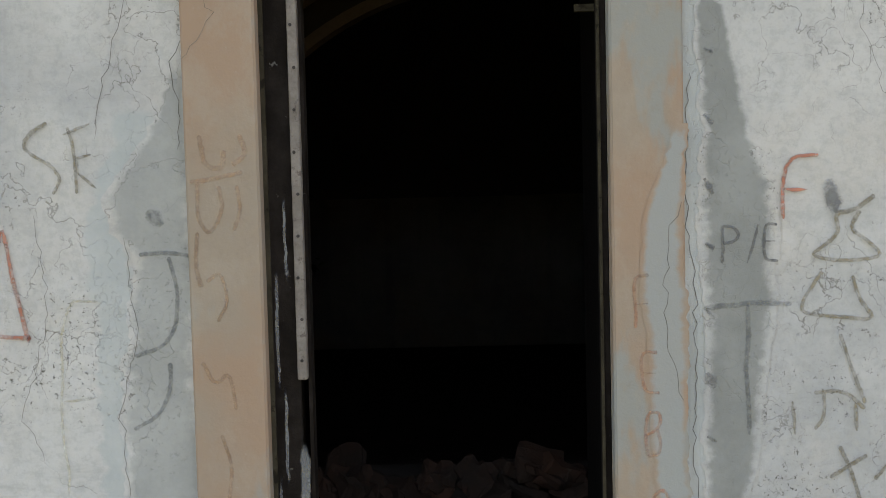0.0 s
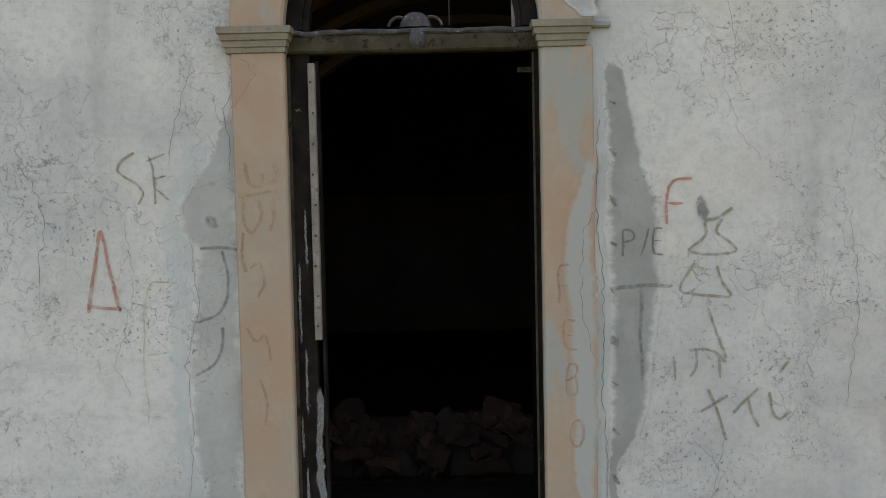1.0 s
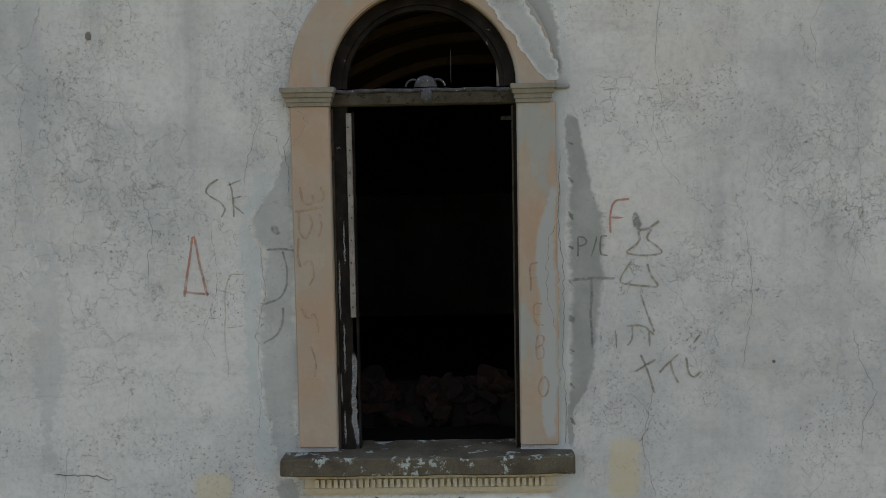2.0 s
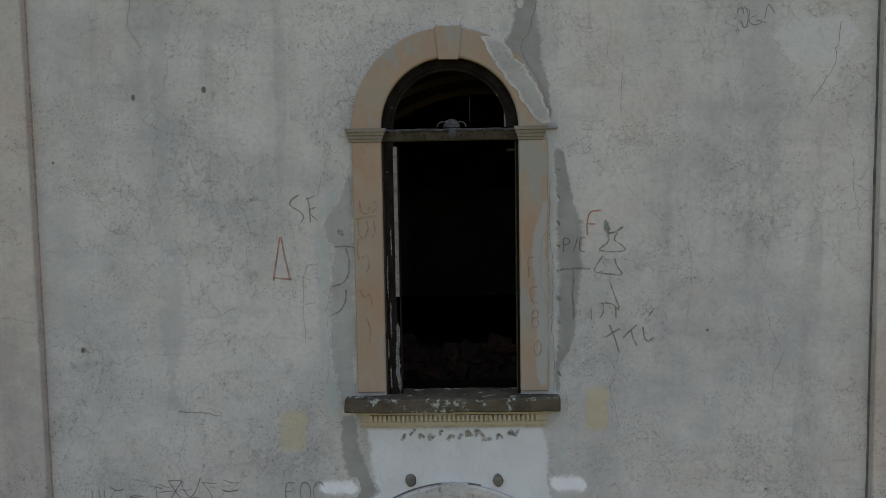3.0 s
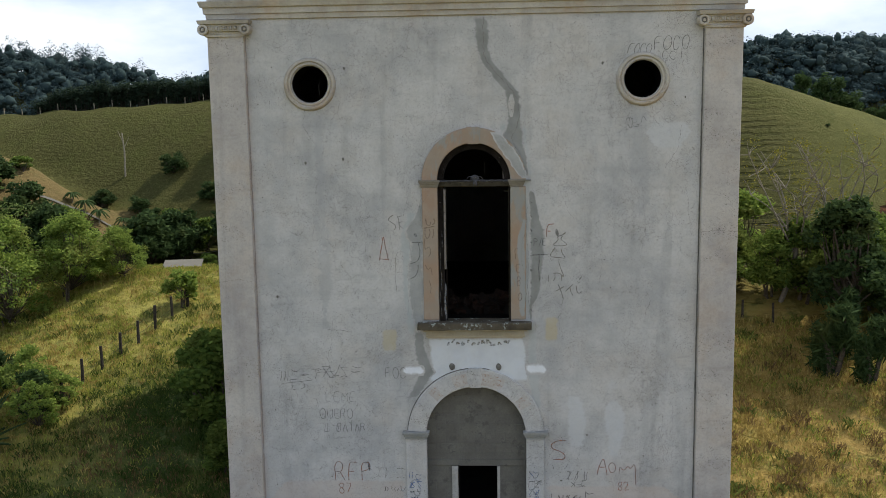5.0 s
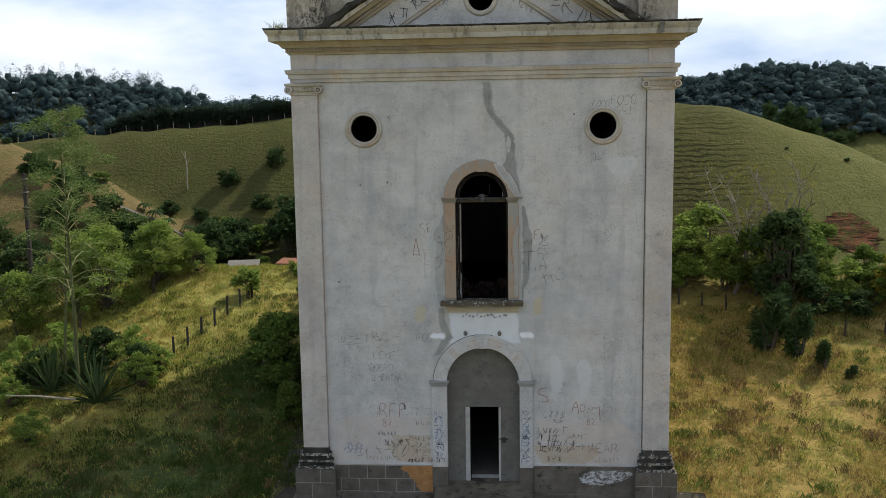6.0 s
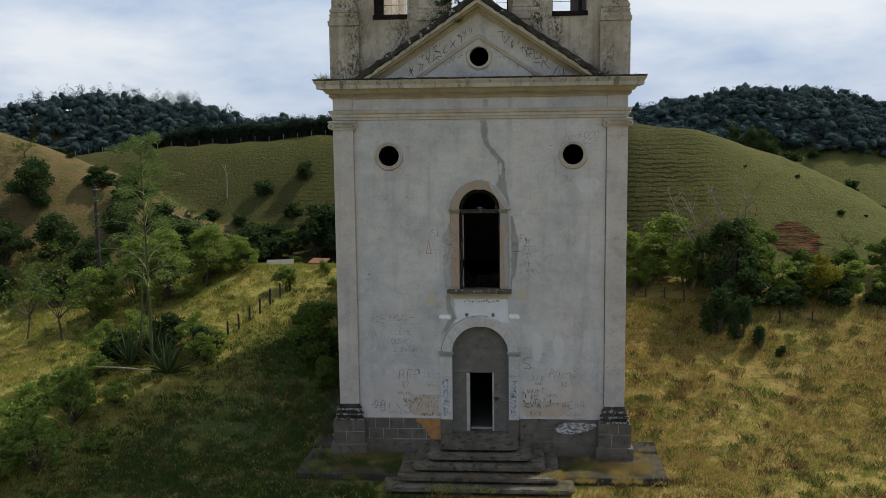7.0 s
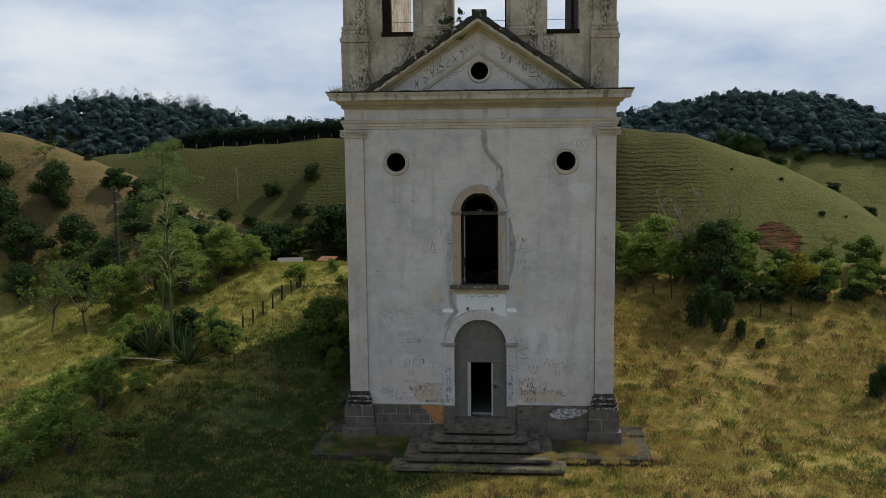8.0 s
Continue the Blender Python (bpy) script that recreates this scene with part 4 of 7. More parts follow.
for i in range(9):
    part("nail", ring(-0.563 + 0.006 * math.sin(i * 2.1), 6.28 + i * 0.17, [(0.0, 0.026), (0.006, 0.026), (0.008, 0.032), (0.0, 0.032)], n=8), IRON, batten)
part("shutter_edge", boxes((-0.545, -0.53, 0.07, 0.15, 5.165, 7.76)), OLD_WOOD, window)
part("flaked_strip", skim([(5.95, -0.585, -0.56), (5.6, -0.60, -0.55), (5.17, -0.57, -0.54)], 0.056, 0.03, 0.02, 3.0), FLAKES, window)
for k, (x, z, high) in enumerate(((-0.665, 6.15, 0.5), (-0.64, 5.75, 0.42), (-0.672, 5.5, 0.3), (-0.625, 6.6, 0.35), (-0.65, 5.2, 0.3))):
    part("flaked_strip", skim([(z + high, x - 0.004, x + 0.006), (z + high * 0.5, x - 0.008, x + 0.012), (z, x - 0.003, x + 0.006)], 0.0565, 0.015, 0.012, 30.0 + k), FLAKES, window)
part("transom", rough_up(cut(boxes((-0.70, 0.70, 0.015, 0.13, 7.795, 7.895), bevel=0.012), 0.1), 0.004, 9.0), GREEN_WOOD, window, "weathered greenish timber transom")
part("transom_top", rough_up(cut(boxes((-0.69, 0.70, 0.005, 0.16, 7.89, 7.918), bevel=0.008), 0.07), 0.010, 12.0), LEAD, window, "peeling grey paint on the transom")
boss = part("carved_boss", ring(0.02, 7.93, [(0.0, 0.02), (0.05, 0.01), (0.078, 0.03), (0.09, 0.07), (0.0, 0.10)], 0, 180, 16, 1.0), LEAD, window, "half-round carved boss on the transom")
for side in (-1, 1):
    part("boss_scroll", ring(0.02 + side * 0.09, 7.925, [(0.05, 0.04), (0.058, 0.03), (0.066, 0.04), (0.058, 0.06)], 10 if side > 0 else 70, 110 if side > 0 else 170, 12, 1.05), LEAD, boss)
part("boss_drop", ring(0.03, 7.86, [(0.0, -0.035), (0.025, -0.025), (0.045, -0.004), (0.0, 0.02)], n=12, squash=1.3), LEAD, boss)
part("fanlight_frame", ring(0, WSPRING, [(0.575, 0.12), (0.575, 0.075), (0.61, 0.075), (0.612, 0.05), (0.70, 0.05), (0.70, 0.16), (0.575, 0.16)], 0, 180, 36), OLD_WOOD, window, "dark curved fanlight frame")
part("fanlight_stub", boxes((0.555, 0.645, 0.09, 0.12, 7.93, 8.2)), GREY_WOOD, window)
part("fanlight_stub", boxes((-0.60, -0.575, 0.09, 0.12, 7.93, 8.22)), GREY_WOOD, window)
part("iron_bracket", boxes((0.585, 0.665, 0.12, 0.14, 7.68, 7.71)), GREEN_WOOD, window)
part("crooked_wire", boxes((0.205, 0.212, 0.4, 0.41, 8.0, 8.25)), IRON, window)

# doorway
door = part("doorway", boxes((-0.985, 0.985, -0.07, 0.42, -0.1, 0.042)), STONE, church, "arched doorway walled up with blocks round a small door")
for side in (-1, 1):
    a, b = (0.985, 1.345) if side > 0 else (-1.40, -0.985)
    part("door_jamb", boxes((a, b, -0.06, 0.03, 0.52, 2.82), bevel=0.01), WALL, door, "whitewashed jamb scrawled in blue")
    part("jamb_foot", boxes((a - 0.01, b + 0.01, -0.09, 0.03, -0.22, 0.52), bevel=0.012), PLINTH, door)
    part("capital", courses(a + 0.02, b - 0.02, [(2.80, 0.0), (2.81, 0.03), (2.85, 0.03), (2.86, 0.05), (2.90, 0.055), (2.91, 0.075), (2.96, 0.08)], 0.02, -0.06), CEMENT, door, "dark moulded impost")
part("door_arch", ring(-0.01, DSPRING, [(0.985, 0.03), (0.985, -0.05), (1.0, -0.06), (1.33, -0.06), (1.345, -0.05), (1.345, 0.03)], 4, 176, 44), WALL, door, "whitewashed arch showing old red paint")
bm = bmesh.new()
kv = [bm.verts.new((x, y, z)) for y in (-0.085, 0.02) for x, z in ((-0.115, DSPRING + 0.975), (0.105, DSPRING + 0.975), (0.135, DSPRING + 1.36), (-0.145, DSPRING + 1.36))]
for q in ((0, 1, 2, 3), (7, 6, 5, 4), (0, 4, 5, 1), (1, 5, 6, 2), (2, 6, 7, 3), (3, 7, 4, 0)):
    bm.faces.new([kv[i] for i in q])
part("keystone", bm, WALL, door)
for a0, a1 in ((62, 84), (98, 112), (30, 41), (128, 137)):
    part("old_paint", ring(-0.01, DSPRING, [(1.03, -0.0605), (1.27, -0.0605), (1.27, -0.055), (1.03, -0.055)], a0, a1, 14), RUST_PATCH, door, "old red paint showing through whitewash")
infill = part("infill_wall", plate([(-1.15, 0.03), (-0.50, 0.03), (-0.50, 2.16), (0.47, 2.16), (0.47, 0.03), (1.15, 0.03), (1.15, 4.1), (-1.15, 4.1)], [], 0.19, 0.40), CEMENT_WALL, door, "grey cement block infill")
part("infill_lintel", boxes((-0.98, 0.98, 0.166, 0.3, 2.165, 2.29), bevel=0.006), CEMENT_WALL, infill)
leaf_l = part("door_leaf", boxes((-0.50, -0.375, 0.17, 0.23, 0.05, 2.15), bevel=0.006), WHITE_WOOD, door, "narrow open door leaf with worn white paint")
part("leaf_panel", boxes((-0.40, -0.36, 0.23, 0.75, 0.05, 2.13)), OLD_WOOD, leaf_l)
leaf_r = part("door_leaf", boxes((0.41, 0.47, 0.17, 0.23, 0.05, 2.15), bevel=0.006), WHITE_WOOD, door)
part("leaf_panel", boxes((0.405, 0.43, 0.23, 0.8, 0.05, 2.13)), OLD_WOOD, leaf_r)
part("door_lock", boxes((0.49, 0.60, 0.13, 0.19, 1.16, 1.30), bevel=0.02), IRON, door, "black iron lock plate")
part("lock_bar", boxes((0.43, 0.66, 0.135, 0.16, 1.245, 1.275)), IRON, door)
part("threshold_litter", rough_up(cut(boxes((-0.22, 0.02, 0.05, 0.28, 0.03, 0.07), bevel=0.01), 0.06), 0.03, 9.0), IRON, door)

# plinth
for x0, x1, label in ((-4.25, -1.40, "grey block plinth with pale joints"), (1.36, 4.25, "grey rendered plinth with white smears")):
    pl = part("plinth", boxes((x0, x1, -0.05, 0.02, -0.9, 0.56), bevel=0.008), PLINTH if x0 > 0 else MORTAR, church, label)
    part("plinth_foot", rough_up(cut(boxes((x0, x1, -0.12, 0.02, -0.95, -0.20), bevel=0.02), 0.3), 0.02, 4.0), PLINTH, pl, "damp dark foot of the wall")
    if x0 < 0:
        left_plinth = pl
    else:
        right_plinth = pl
part("clay_patch", skim([(0.545, -2.22, -1.41), (0.45, -2.3, -1.41), (0.36, -2.1, -1.41), (0.2, -2.05, -1.41), (0.1, -1.9, -1.41), (-0.05, -1.85, -1.41), (-0.19, -1.7, -1.41)], -0.060, 0.015, 0.09, 2.0), CLAY, left_plinth, "bare orange clay where the render fell off")
part("white_smear", skim([(0.50, 3.0, 3.9), (0.38, 2.7, 4.1), (0.25, 2.45, 4.05), (0.12, 2.5, 3.6), (0.02, 2.95, 3.3)], -0.0535, 0.012, 0.26, 5.0), PLINTH, right_plinth, "smeared white paint")
part("joint", boxes((1.40, 4.2, -0.053, -0.04, 0.24, 0.252)), CRACK, right_plinth)

# coats, stains and cracks on the front
def coat(name, rows, material, label, y=-0.004, wander=0.05, seed=0.0):
    return part(name, skim(rows, y, 0.015, wander, seed), material, church, label)


coat("cement_patch", [(7.5, -1.05, -0.97), (7.2, -1.13, -0.97), (6.98, -1.33, -0.97), (6.85, -1.34, -0.97), (6.7, -1.24, -0.97), (6.4, -1.26, -0.97), (6.0, -1.31, -0.97), (5.6, -1.29, -0.97), (5.25, -1.22, -0.97), (5.0, -1.17, -1.03)], CEMENT_SOFT, "smooth grey cement repair beside the window", wander=0.05)
coat("cement_patch", [(7.35, -1.30, -1.06), (6.9, -1.42, -1.26), (6.4, -1.40, -1.2), (5.8, -1.42, -1.24), (5.3, -1.36, -1.16), (4.9, -1.30, -1.1)], BLUE_COAT, "pale feathered edge of a repair", y=-0.0025, wander=0.06, seed=4.0)
coat("cement_patch", [(5.0, -1.20, -1.02), (4.7, -1.20, -0.98), (4.4, -1.16, -0.90), (4.15, -1.14, -0.78), (3.95, -1.22, -0.92), (3.6, -1.36, -1.2)], CEMENT_COAT, "grey cement repair over a crack", wander=0.05, seed=8.0)
coat("cement_patch", [(7.74, 1.07, 1.10), (7.6, 1.06, 1.15), (7.3, 1.05, 1.25), (7.0, 1.05, 1.34), (6.75, 1.05, 1.38), (6.5, 1.06, 1.36), (6.2, 1.06, 1.32), (5.9, 1.06, 1.28), (5.7, 1.06, 1.25), (5.45, 1.06, 1.13), (5.15, 1.05, 1.10)], CEMENT_COAT, "dark grey bare cement beside the window", y=-0.006, wander=0.04, seed=12.0)
coat("cement_patch", [(8.0, 0.96, 1.06), (7.0, 0.96, 1.10), (6.0, 0.96, 1.10), (5.2, 0.96, 1.12), (4.9, 1.02, 1.20), (4.4, 1.02, 1.22), (3.9, 1.04, 1.26), (3.4, 1.1, 1.3)], BLUE_COAT, "pale bluish repair strip", y=-0.0035, wander=0.04, seed=16.0)
coat("cement_patch", [(10.98, 0.02, 0.30), (10.4, 0.06, 0.32), (10.1, 0.17, 0.42), (9.8, 0.40, 0.68), (9.55, 0.60, 0.90), (9.2, 0.64, 0.93), (8.95, 0.62, 0.90), (8.75, 0.52, 0.95), (8.4, 0.80, 1.02), (7.97, 0.90, 1.06)], CEMENT_COAT, "winding grey cement band over a long crack", wander=0.05, seed=20.0)
coat("plaster_island", [(9.52, 0.71, 0.75), (9.38, 0.66, 0.79), (9.2, 0.68, 0.77), (9.1, 0.70, 0.74)], WALL, "old plaster left inside the repair", y=-0.0075, wander=0.015, seed=24.0)
coat("cement_patch", [(8.82, 0.34, 0.46), (8.7, 0.38, 0.60), (8.55, 0.46, 0.755), (8.4, 0.58, 0.855), (8.2, 0.72, 0.945), (8.05, 0.82, 0.97), (7.95, 0.90, 0.985)], CEMENT_SOFT, "grey cement smeared over the orange arch", y=-0.0635, wander=0.06, seed=29.0)
coat("cement_patch", [(9.0, 0.45, 0.95), (8.7, 0.50, 1.04), (8.3, 0.72, 1.10), (7.95, 0.85, 1.12)], BLUE_COAT, "pale repair round the arch", y=-0.003, wander=0.05, seed=28.0)
coat("whitewash_panel", [(4.86, -0.93, 0.97), (4.6, -0.92, 1.0), (4.3, -0.88, 1.02), (3.95, -1.0, 1.05)], BRIGHT_COAT, "bluish whitewashed panel under the sill", y=-0.002, wander=0.03, seed=32.0)
coat("stained_patch", [(5.28, 1.34, 1.62), (4.75, 1.33, 1.63)], YELLOW_COAT, "square yellowed plaster patch", wander=0.03, seed=36.0)
coat("stained_patch", [(5.05, -1.86, -1.50), (4.55, -1.84, -1.52)], YELLOW_COAT, "square yellowed plaster patch", wander=0.03, seed=40.0)
coat("whitewash_dab", [(4.30, -1.46, -1.02), (4.19, -1.48, -1.0), (4.08, -1.42, -1.04)], FILLER, "dab of white filler", y=-0.007, wander=0.04, seed=44.0)
coat("whitewash_dab", [(4.33, 0.96, 1.38), (4.22, 0.96, 1.41), (4.10, 0.98, 1.38)], FILLER, "dab of white filler", y=-0.007, wander=0.04, seed=48.0)
coat("whitewash_streak", [(3.7, 1.8, 2.05), (3.2, 1.75, 2.2), (2.6, 1.85, 2.15)], WHITE_COAT, "pale lime streak", y=-0.003, wander=0.08, seed=52.0)
coat("whitewash_streak", [(3.6, 2.55, 2.85), (2.9, 2.5, 2.95), (2.4, 2.65, 2.8)], WHITE_COAT, "pale lime streak", y=-0.003, wander=0.08, seed=56.0)
coat("rain_streak", [(9.2, -3.05, -2.85), (8.4, -3.02, -2.86), (7.4, -3.0, -2.84), (6.6, -2.96, -2.88)], DAMP_COAT, "grey rain streak below the round window", y=-0.002, wander=0.05, seed=60.0)
coat("rain_streak", [(7.4, -3.1, -2.8), (6.2, -3.05, -2.75), (5.0, -3.0, -2.9)], DAMP_COAT, "grey rain streak", y=-0.0015, wander=0.12, seed=64.0)
coat("stained_patch", [(9.0, 3.35, 4.0), (8.75, 3.2, 4.1), (8.45, 3.4, 3.9)], WHITE_COAT, "pale rounded plaster repair", y=-0.002, wander=0.1, seed=68.0)
coat("stained_patch", [(1.45, -2.5, -1.45), (1.0, -2.7, -1.42), (0.6, -2.4, -1.42)], RUST_COAT, "orange damp stain by the door", y=-0.002, wander=0.12, seed=72.0)
coat("stained_patch", [(1.2, 1.4, 3.0), (0.9, 1.4, 3.2), (0.6, 1.5, 2.8)], RUST_COAT, "orange damp stain by the door", y=-0.002, wander=0.12, seed=76.0)
coat("foot_tint", [(1.95, -3.9, -1.43), (1.5, -4.15, -1.43), (1.0, -4.2, -1.43), (0.58, -4.2, -1.43)], WARM_COAT, "pinkish tint along the foot of the wall", y=-0.0012, wander=0.2, seed=100.0)
coat("foot_tint", [(1.85, 1.40, 3.7), (1.4, 1.40, 4.1), (1.0, 1.40, 4.2), (0.58, 1.40, 4.2)], WARM_COAT, "pinkish tint along the foot of the wall", y=-0.0012, wander=0.2, seed=104.0)
coat("damp_stain", [(11.69, 0.12, 0.34), (11.5, 0.10, 0.36), (11.345, 0.12, 0.32)], CEMENT_SOFT, "grey repair continued on the frieze", y=-0.003, wander=0.03, seed=96.0)
coat("worn_paint", [(7.2, 0.955, 0.984), (7.0, 0.88, 0.984), (6.85, 0.82, 0.984), (6.5, 0.80, 0.984), (6.2, 0.82, 0.984), (5.9, 0.85, 0.984), (5.6, 0.85, 0.984), (5.24, 0.88, 0.984)], ORANGE, "grey plaster where the orange paint wore off", y=-0.0575, wander=0.03, seed=80.0)
coat("damp_stain", [(9.2, 3.0, 3.3), (8.4, 2.95, 3.35), (7.2, 3.05, 3.3)], DAMP_COAT, "grey rain streak below the round window", y=-0.0015, wander=0.1, seed=88.0)


def crack(pts, width=0.010, y=-0.0078, wobble=0.05):
    """A jagged hairline; each stretch steps aside a little."""
    rnd_ = random.Random(round(pts[0][0] * 100 + pts[0][1] * 7))
    jag = [pts[0]]
    for (x0, z0), (x1, z1) in zip(pts, pts[1:]):
        k = max(2, int(math.hypot(x1 - x0, z1 - z0) / 0.035))
        jag += [(x0 + (x1 - x0) * i / k + rnd_.gauss(0, 0.008), z0 + (z1 - z0) * i / k + rnd_.gauss(0, 0.008)) for i in range(1, k)] + [(x1, z1)]
    part("crack", ribbon(bmesh.new(), jag, width * 0.42, y, 0.0), CRACK, church)


crack([(0.22, 10.95), (0.20, 10.4), (0.26, 10.15), (0.45, 9.9), (0.66, 9.7), (0.84, 9.45), (0.88, 9.1), (0.80, 8.85), (0.72, 8.7), (0.86, 8.4), (0.93, 8.2), (0.93, 7.95)], 0.014)
crack([(1.02, 7.4), (1.0, 6.9), (1.04, 6.4), (1.02, 5.9), (1.05, 5.5), (1.03, 5.2)], 0.008)
crack([(0.97, 6.89), (0.92, 6.8), (0.90, 6.6), (0.91, 6.3), (0.97, 6.1)], 0.007, -0.058)
crack([(-0.98, 7.6), (-1.05, 7.5), (-1.02, 7.3), (-1.03, 7.15)], 0.008)
crack([(-1.22, 7.75), (-1.28, 7.55), (-1.34, 7.34), (-1.36, 7.2)], 0.006)
crack([(-1.26, 6.8), (-1.22, 6.4), (-1.30, 6.1), (-1.27, 5.7), (-1.31, 5.3)], 0.006)
crack([(-1.62, 6.9), (-1.58, 6.5), (-1.70, 6.1), (-1.62, 5.9)], 0.005)
crack([(-3.2, 9.3), (-3.24, 9.0), (-3.1, 8.75)], 0.010)
crack([(-3.05, 10.95), (-3.02, 10.3)], 0.006)
crack([(2.2, 10.9), (2.15, 10.6), (2.18, 10.3)], 0.006)
crack([(3.9, 8.9), (3.85, 8.5), (3.6, 8.1)], 0.010)
crack([(4.28, 6.9), (4.6, 6.93), (4.95, 6.9)], 0.014, -0.113)
crack([(-4.97, 6.0), (-4.6, 6.05), (-4.3, 6.0)], 0.008, -0.113)
crack([(-2.9, 5.02), (-2.6, 5.0), (-2.45, 4.98)], 0.02)
crack([(1.75, 8.6), (1.72, 8.1), (1.78, 7.7)], 0.006)
crack([(2.4, 6.9), (2.45, 6.3), (2.38, 5.8)], 0.006)
crack([(1.7, 5.6), (1.62, 5.2), (1.72, 4.8)], 0.006)
crack([(3.2, 7.8), (3.25, 7.0), (3.18, 6.4)], 0.005)
crack([(-4.1, 7.4), (-3.6, 7.3), (-3.3, 7.36)], 0.006)
crack([(-0.95, 7.78), (-0.85, 7.68), (-0.95, 7.55), (-0.99, 7.5)], 0.005, -0.058)
rnd = random.Random(23)
for _ in range(24):
    x, z, long_ = rnd.choice((-1, 1)) * rnd.uniform(1.5, 4.1), rnd.uniform(3.0, 10.5), rnd.uniform(0.3, 1.1)
    crack([(x + rnd.gauss(0, 0.05), z - long_ * k / 4) for k in range(5)], rnd.uniform(0.004, 0.008))
part("gap_line", ribbon(bmesh.new(), [(4.272, 10.7), (4.262, 6.0), (4.27, 1.1)], 0.03, -0.004, 0.004, False), CRACK, church)
part("gap_line", ribbon(bmesh.new(), [(-4.272, 10.7), (-4.266, 6.0), (-4.272, 1.1)], 0.035, -0.0045, 0.004, False), MARK_RUST, church)
part("arch_outline", ring(-0.01, DSPRING, [(1.345, -0.004), (1.362, -0.004), (1.362, 0.0), (1.345, 0.0)], 78, 176, 40), CRACK, church)
for x, z in ((-0.46, 4.27), (0.45, 4.26)):
    part("plug", rough_up(ring(x, z, [(0.0, -0.05), (0.04, -0.045), (0.055, -0.01), (0.0, 0.0)], n=10, squash=1.3), 0.012, 12), CRACK, church, "broken iron peg stub")
rnd = random.Random(5)
for _ in range(26):
    x, z = rnd.uniform(-4.1, 4.1), rnd.uniform(1.4, 10.6)
    if abs(x) > 1.45:
        part("chip", rough_up(ring(x, z, [(0.0, -0.004), (rnd.uniform(0.010, 0.026), -0.0035), (0.0, -0.001)], n=7, squash=rnd.uniform(0.6, 1.5)), 0.006, 30), CRACK, church)


# painted and scratched writing
def mark(strokes, material, label):
    holder = new("graffiti")
    holder.empty_display_size = 0.05
    holder.parent = church
    tagged(holder, label)
    for bm in strokes:
        part("stroke", bm, material, holder)


def lines(*runs, width=0.02, y=-0.009):
    return [ribbon(bmesh.new(), rounded([tuple(float(v) for v in p.split(",")) for p in r.split()]), width * 1.15, y, 0.006) for r in runs]


mark(lines("-1.55,7.27 -1.62,7.23 -1.65,7.18 -1.61,7.14 -1.54,7.10 -1.50,7.04 -1.54,6.98", "-1.47,7.25 -1.45,7.18 -1.44,7.07 -1.44,6.98", "-1.49,7.22 -1.38,7.26", "-1.45,7.12 -1.38,7.14", "-1.44,7.07 -1.36,7.00", width=0.022, y=-0.009), MARK_BROWN, "letters S and E in faded brown paint")
mark(lines("-1.84,6.38 -1.80,6.60 -1.755,6.90 -1.72,6.66 -1.66,6.39", "-1.83,6.42 -1.76,6.41 -1.65,6.41", width=0.028), MARK_RED, "large letter A in faded red paint")
mark(written("F", -1.53, 5.75, 0.8, 0.18, 0.018), MARK_PALE, "ghost of a pale painted letter")
mark(lines("-1.20,6.73 -1.09,6.74 -0.99,6.72", "-1.08,6.72 -1.05,6.58 -1.06,6.43 -1.12,6.35 -1.23,6.32", "-1.09,6.29 -1.09,6.18 -1.14,6.08 -1.25,6.02", width=0.026, y=-0.0088), MARK_DIM, "grey painted T and hook on the repair")
mark(lines("-1.16,6.91 -1.10,6.85", width=0.09, y=-0.0088), MARK_DIM, "grey dab on the repair")
mark(written("F", 1.40, 6.82, 0.24, 0.14, 0.025), MARK_RED, "letter F in faded red paint")
mark(lines("1.57,6.97 1.60,6.83", width=0.085, y=-0.0092), MARK_GREY, "grey dab of paint")
mark(lines("1.75,6.90 1.67,6.84 1.59,6.83 1.61,6.76 1.56,6.71 1.49,6.66 1.62,6.64 1.79,6.65 1.71,6.73 1.65,6.77 1.69,6.84", "1.54,6.60 1.46,6.48 1.46,6.43 1.61,6.42 1.76,6.40 1.69,6.49 1.66,6.58", width=0.024, y=-0.009), MARK_BROWN, "brown painted figure of two open triangles")
mark(lines("1.61,6.35 1.66,6.20 1.71,6.06", "1.51,6.11 1.62,6.12 1.71,6.04", "1.55,6.11 1.55,6.01 1.51,5.96", "1.67,6.07 1.68,5.95", "1.42,6.08 1.43,5.94", "1.95,5.99 1.98,6.02", "2.01,5.97 2.07,6.06", width=0.024, y=-0.009), MARK_BROWN, "brown painted strokes")
mark(lines("1.57,5.76 1.65,5.81 1.72,5.85", "1.61,5.89 1.67,5.75 1.71,5.60", "1.75,5.75 1.81,5.82 1.89,5.89", "1.83,5.84 1.85,5.75 1.89,5.67", "1.95,5.87 1.97,5.74 2.01,5.70 2.07,5.76", width=0.026, y=-0.009), MARK_BROWN, "brown strokes like X, T and C")
mark(written("T", 1.07, 5.95, 0.52, 0.34, 0.03, y=-0.0105), MARK_DIM, "dim letter T on bare cement")
mark(written("P/E", 1.14, 6.64, 0.15, 0.07, 0.018, y=-0.0105, gap=0.15), MARK_GREY, "letters P and E on bare cement")
for i in range(9):
    z = 7.5 - i * 0.26
    mark(lines("%.3f,%.3f %.3f,%.3f" % (1.075, z, 1.11, z - 0.02 - 0.02 * (i % 3)), width=0.045 + 0.012 * (i % 2), y=-0.0104), MARK_GREY, "dark dab on bare cement")
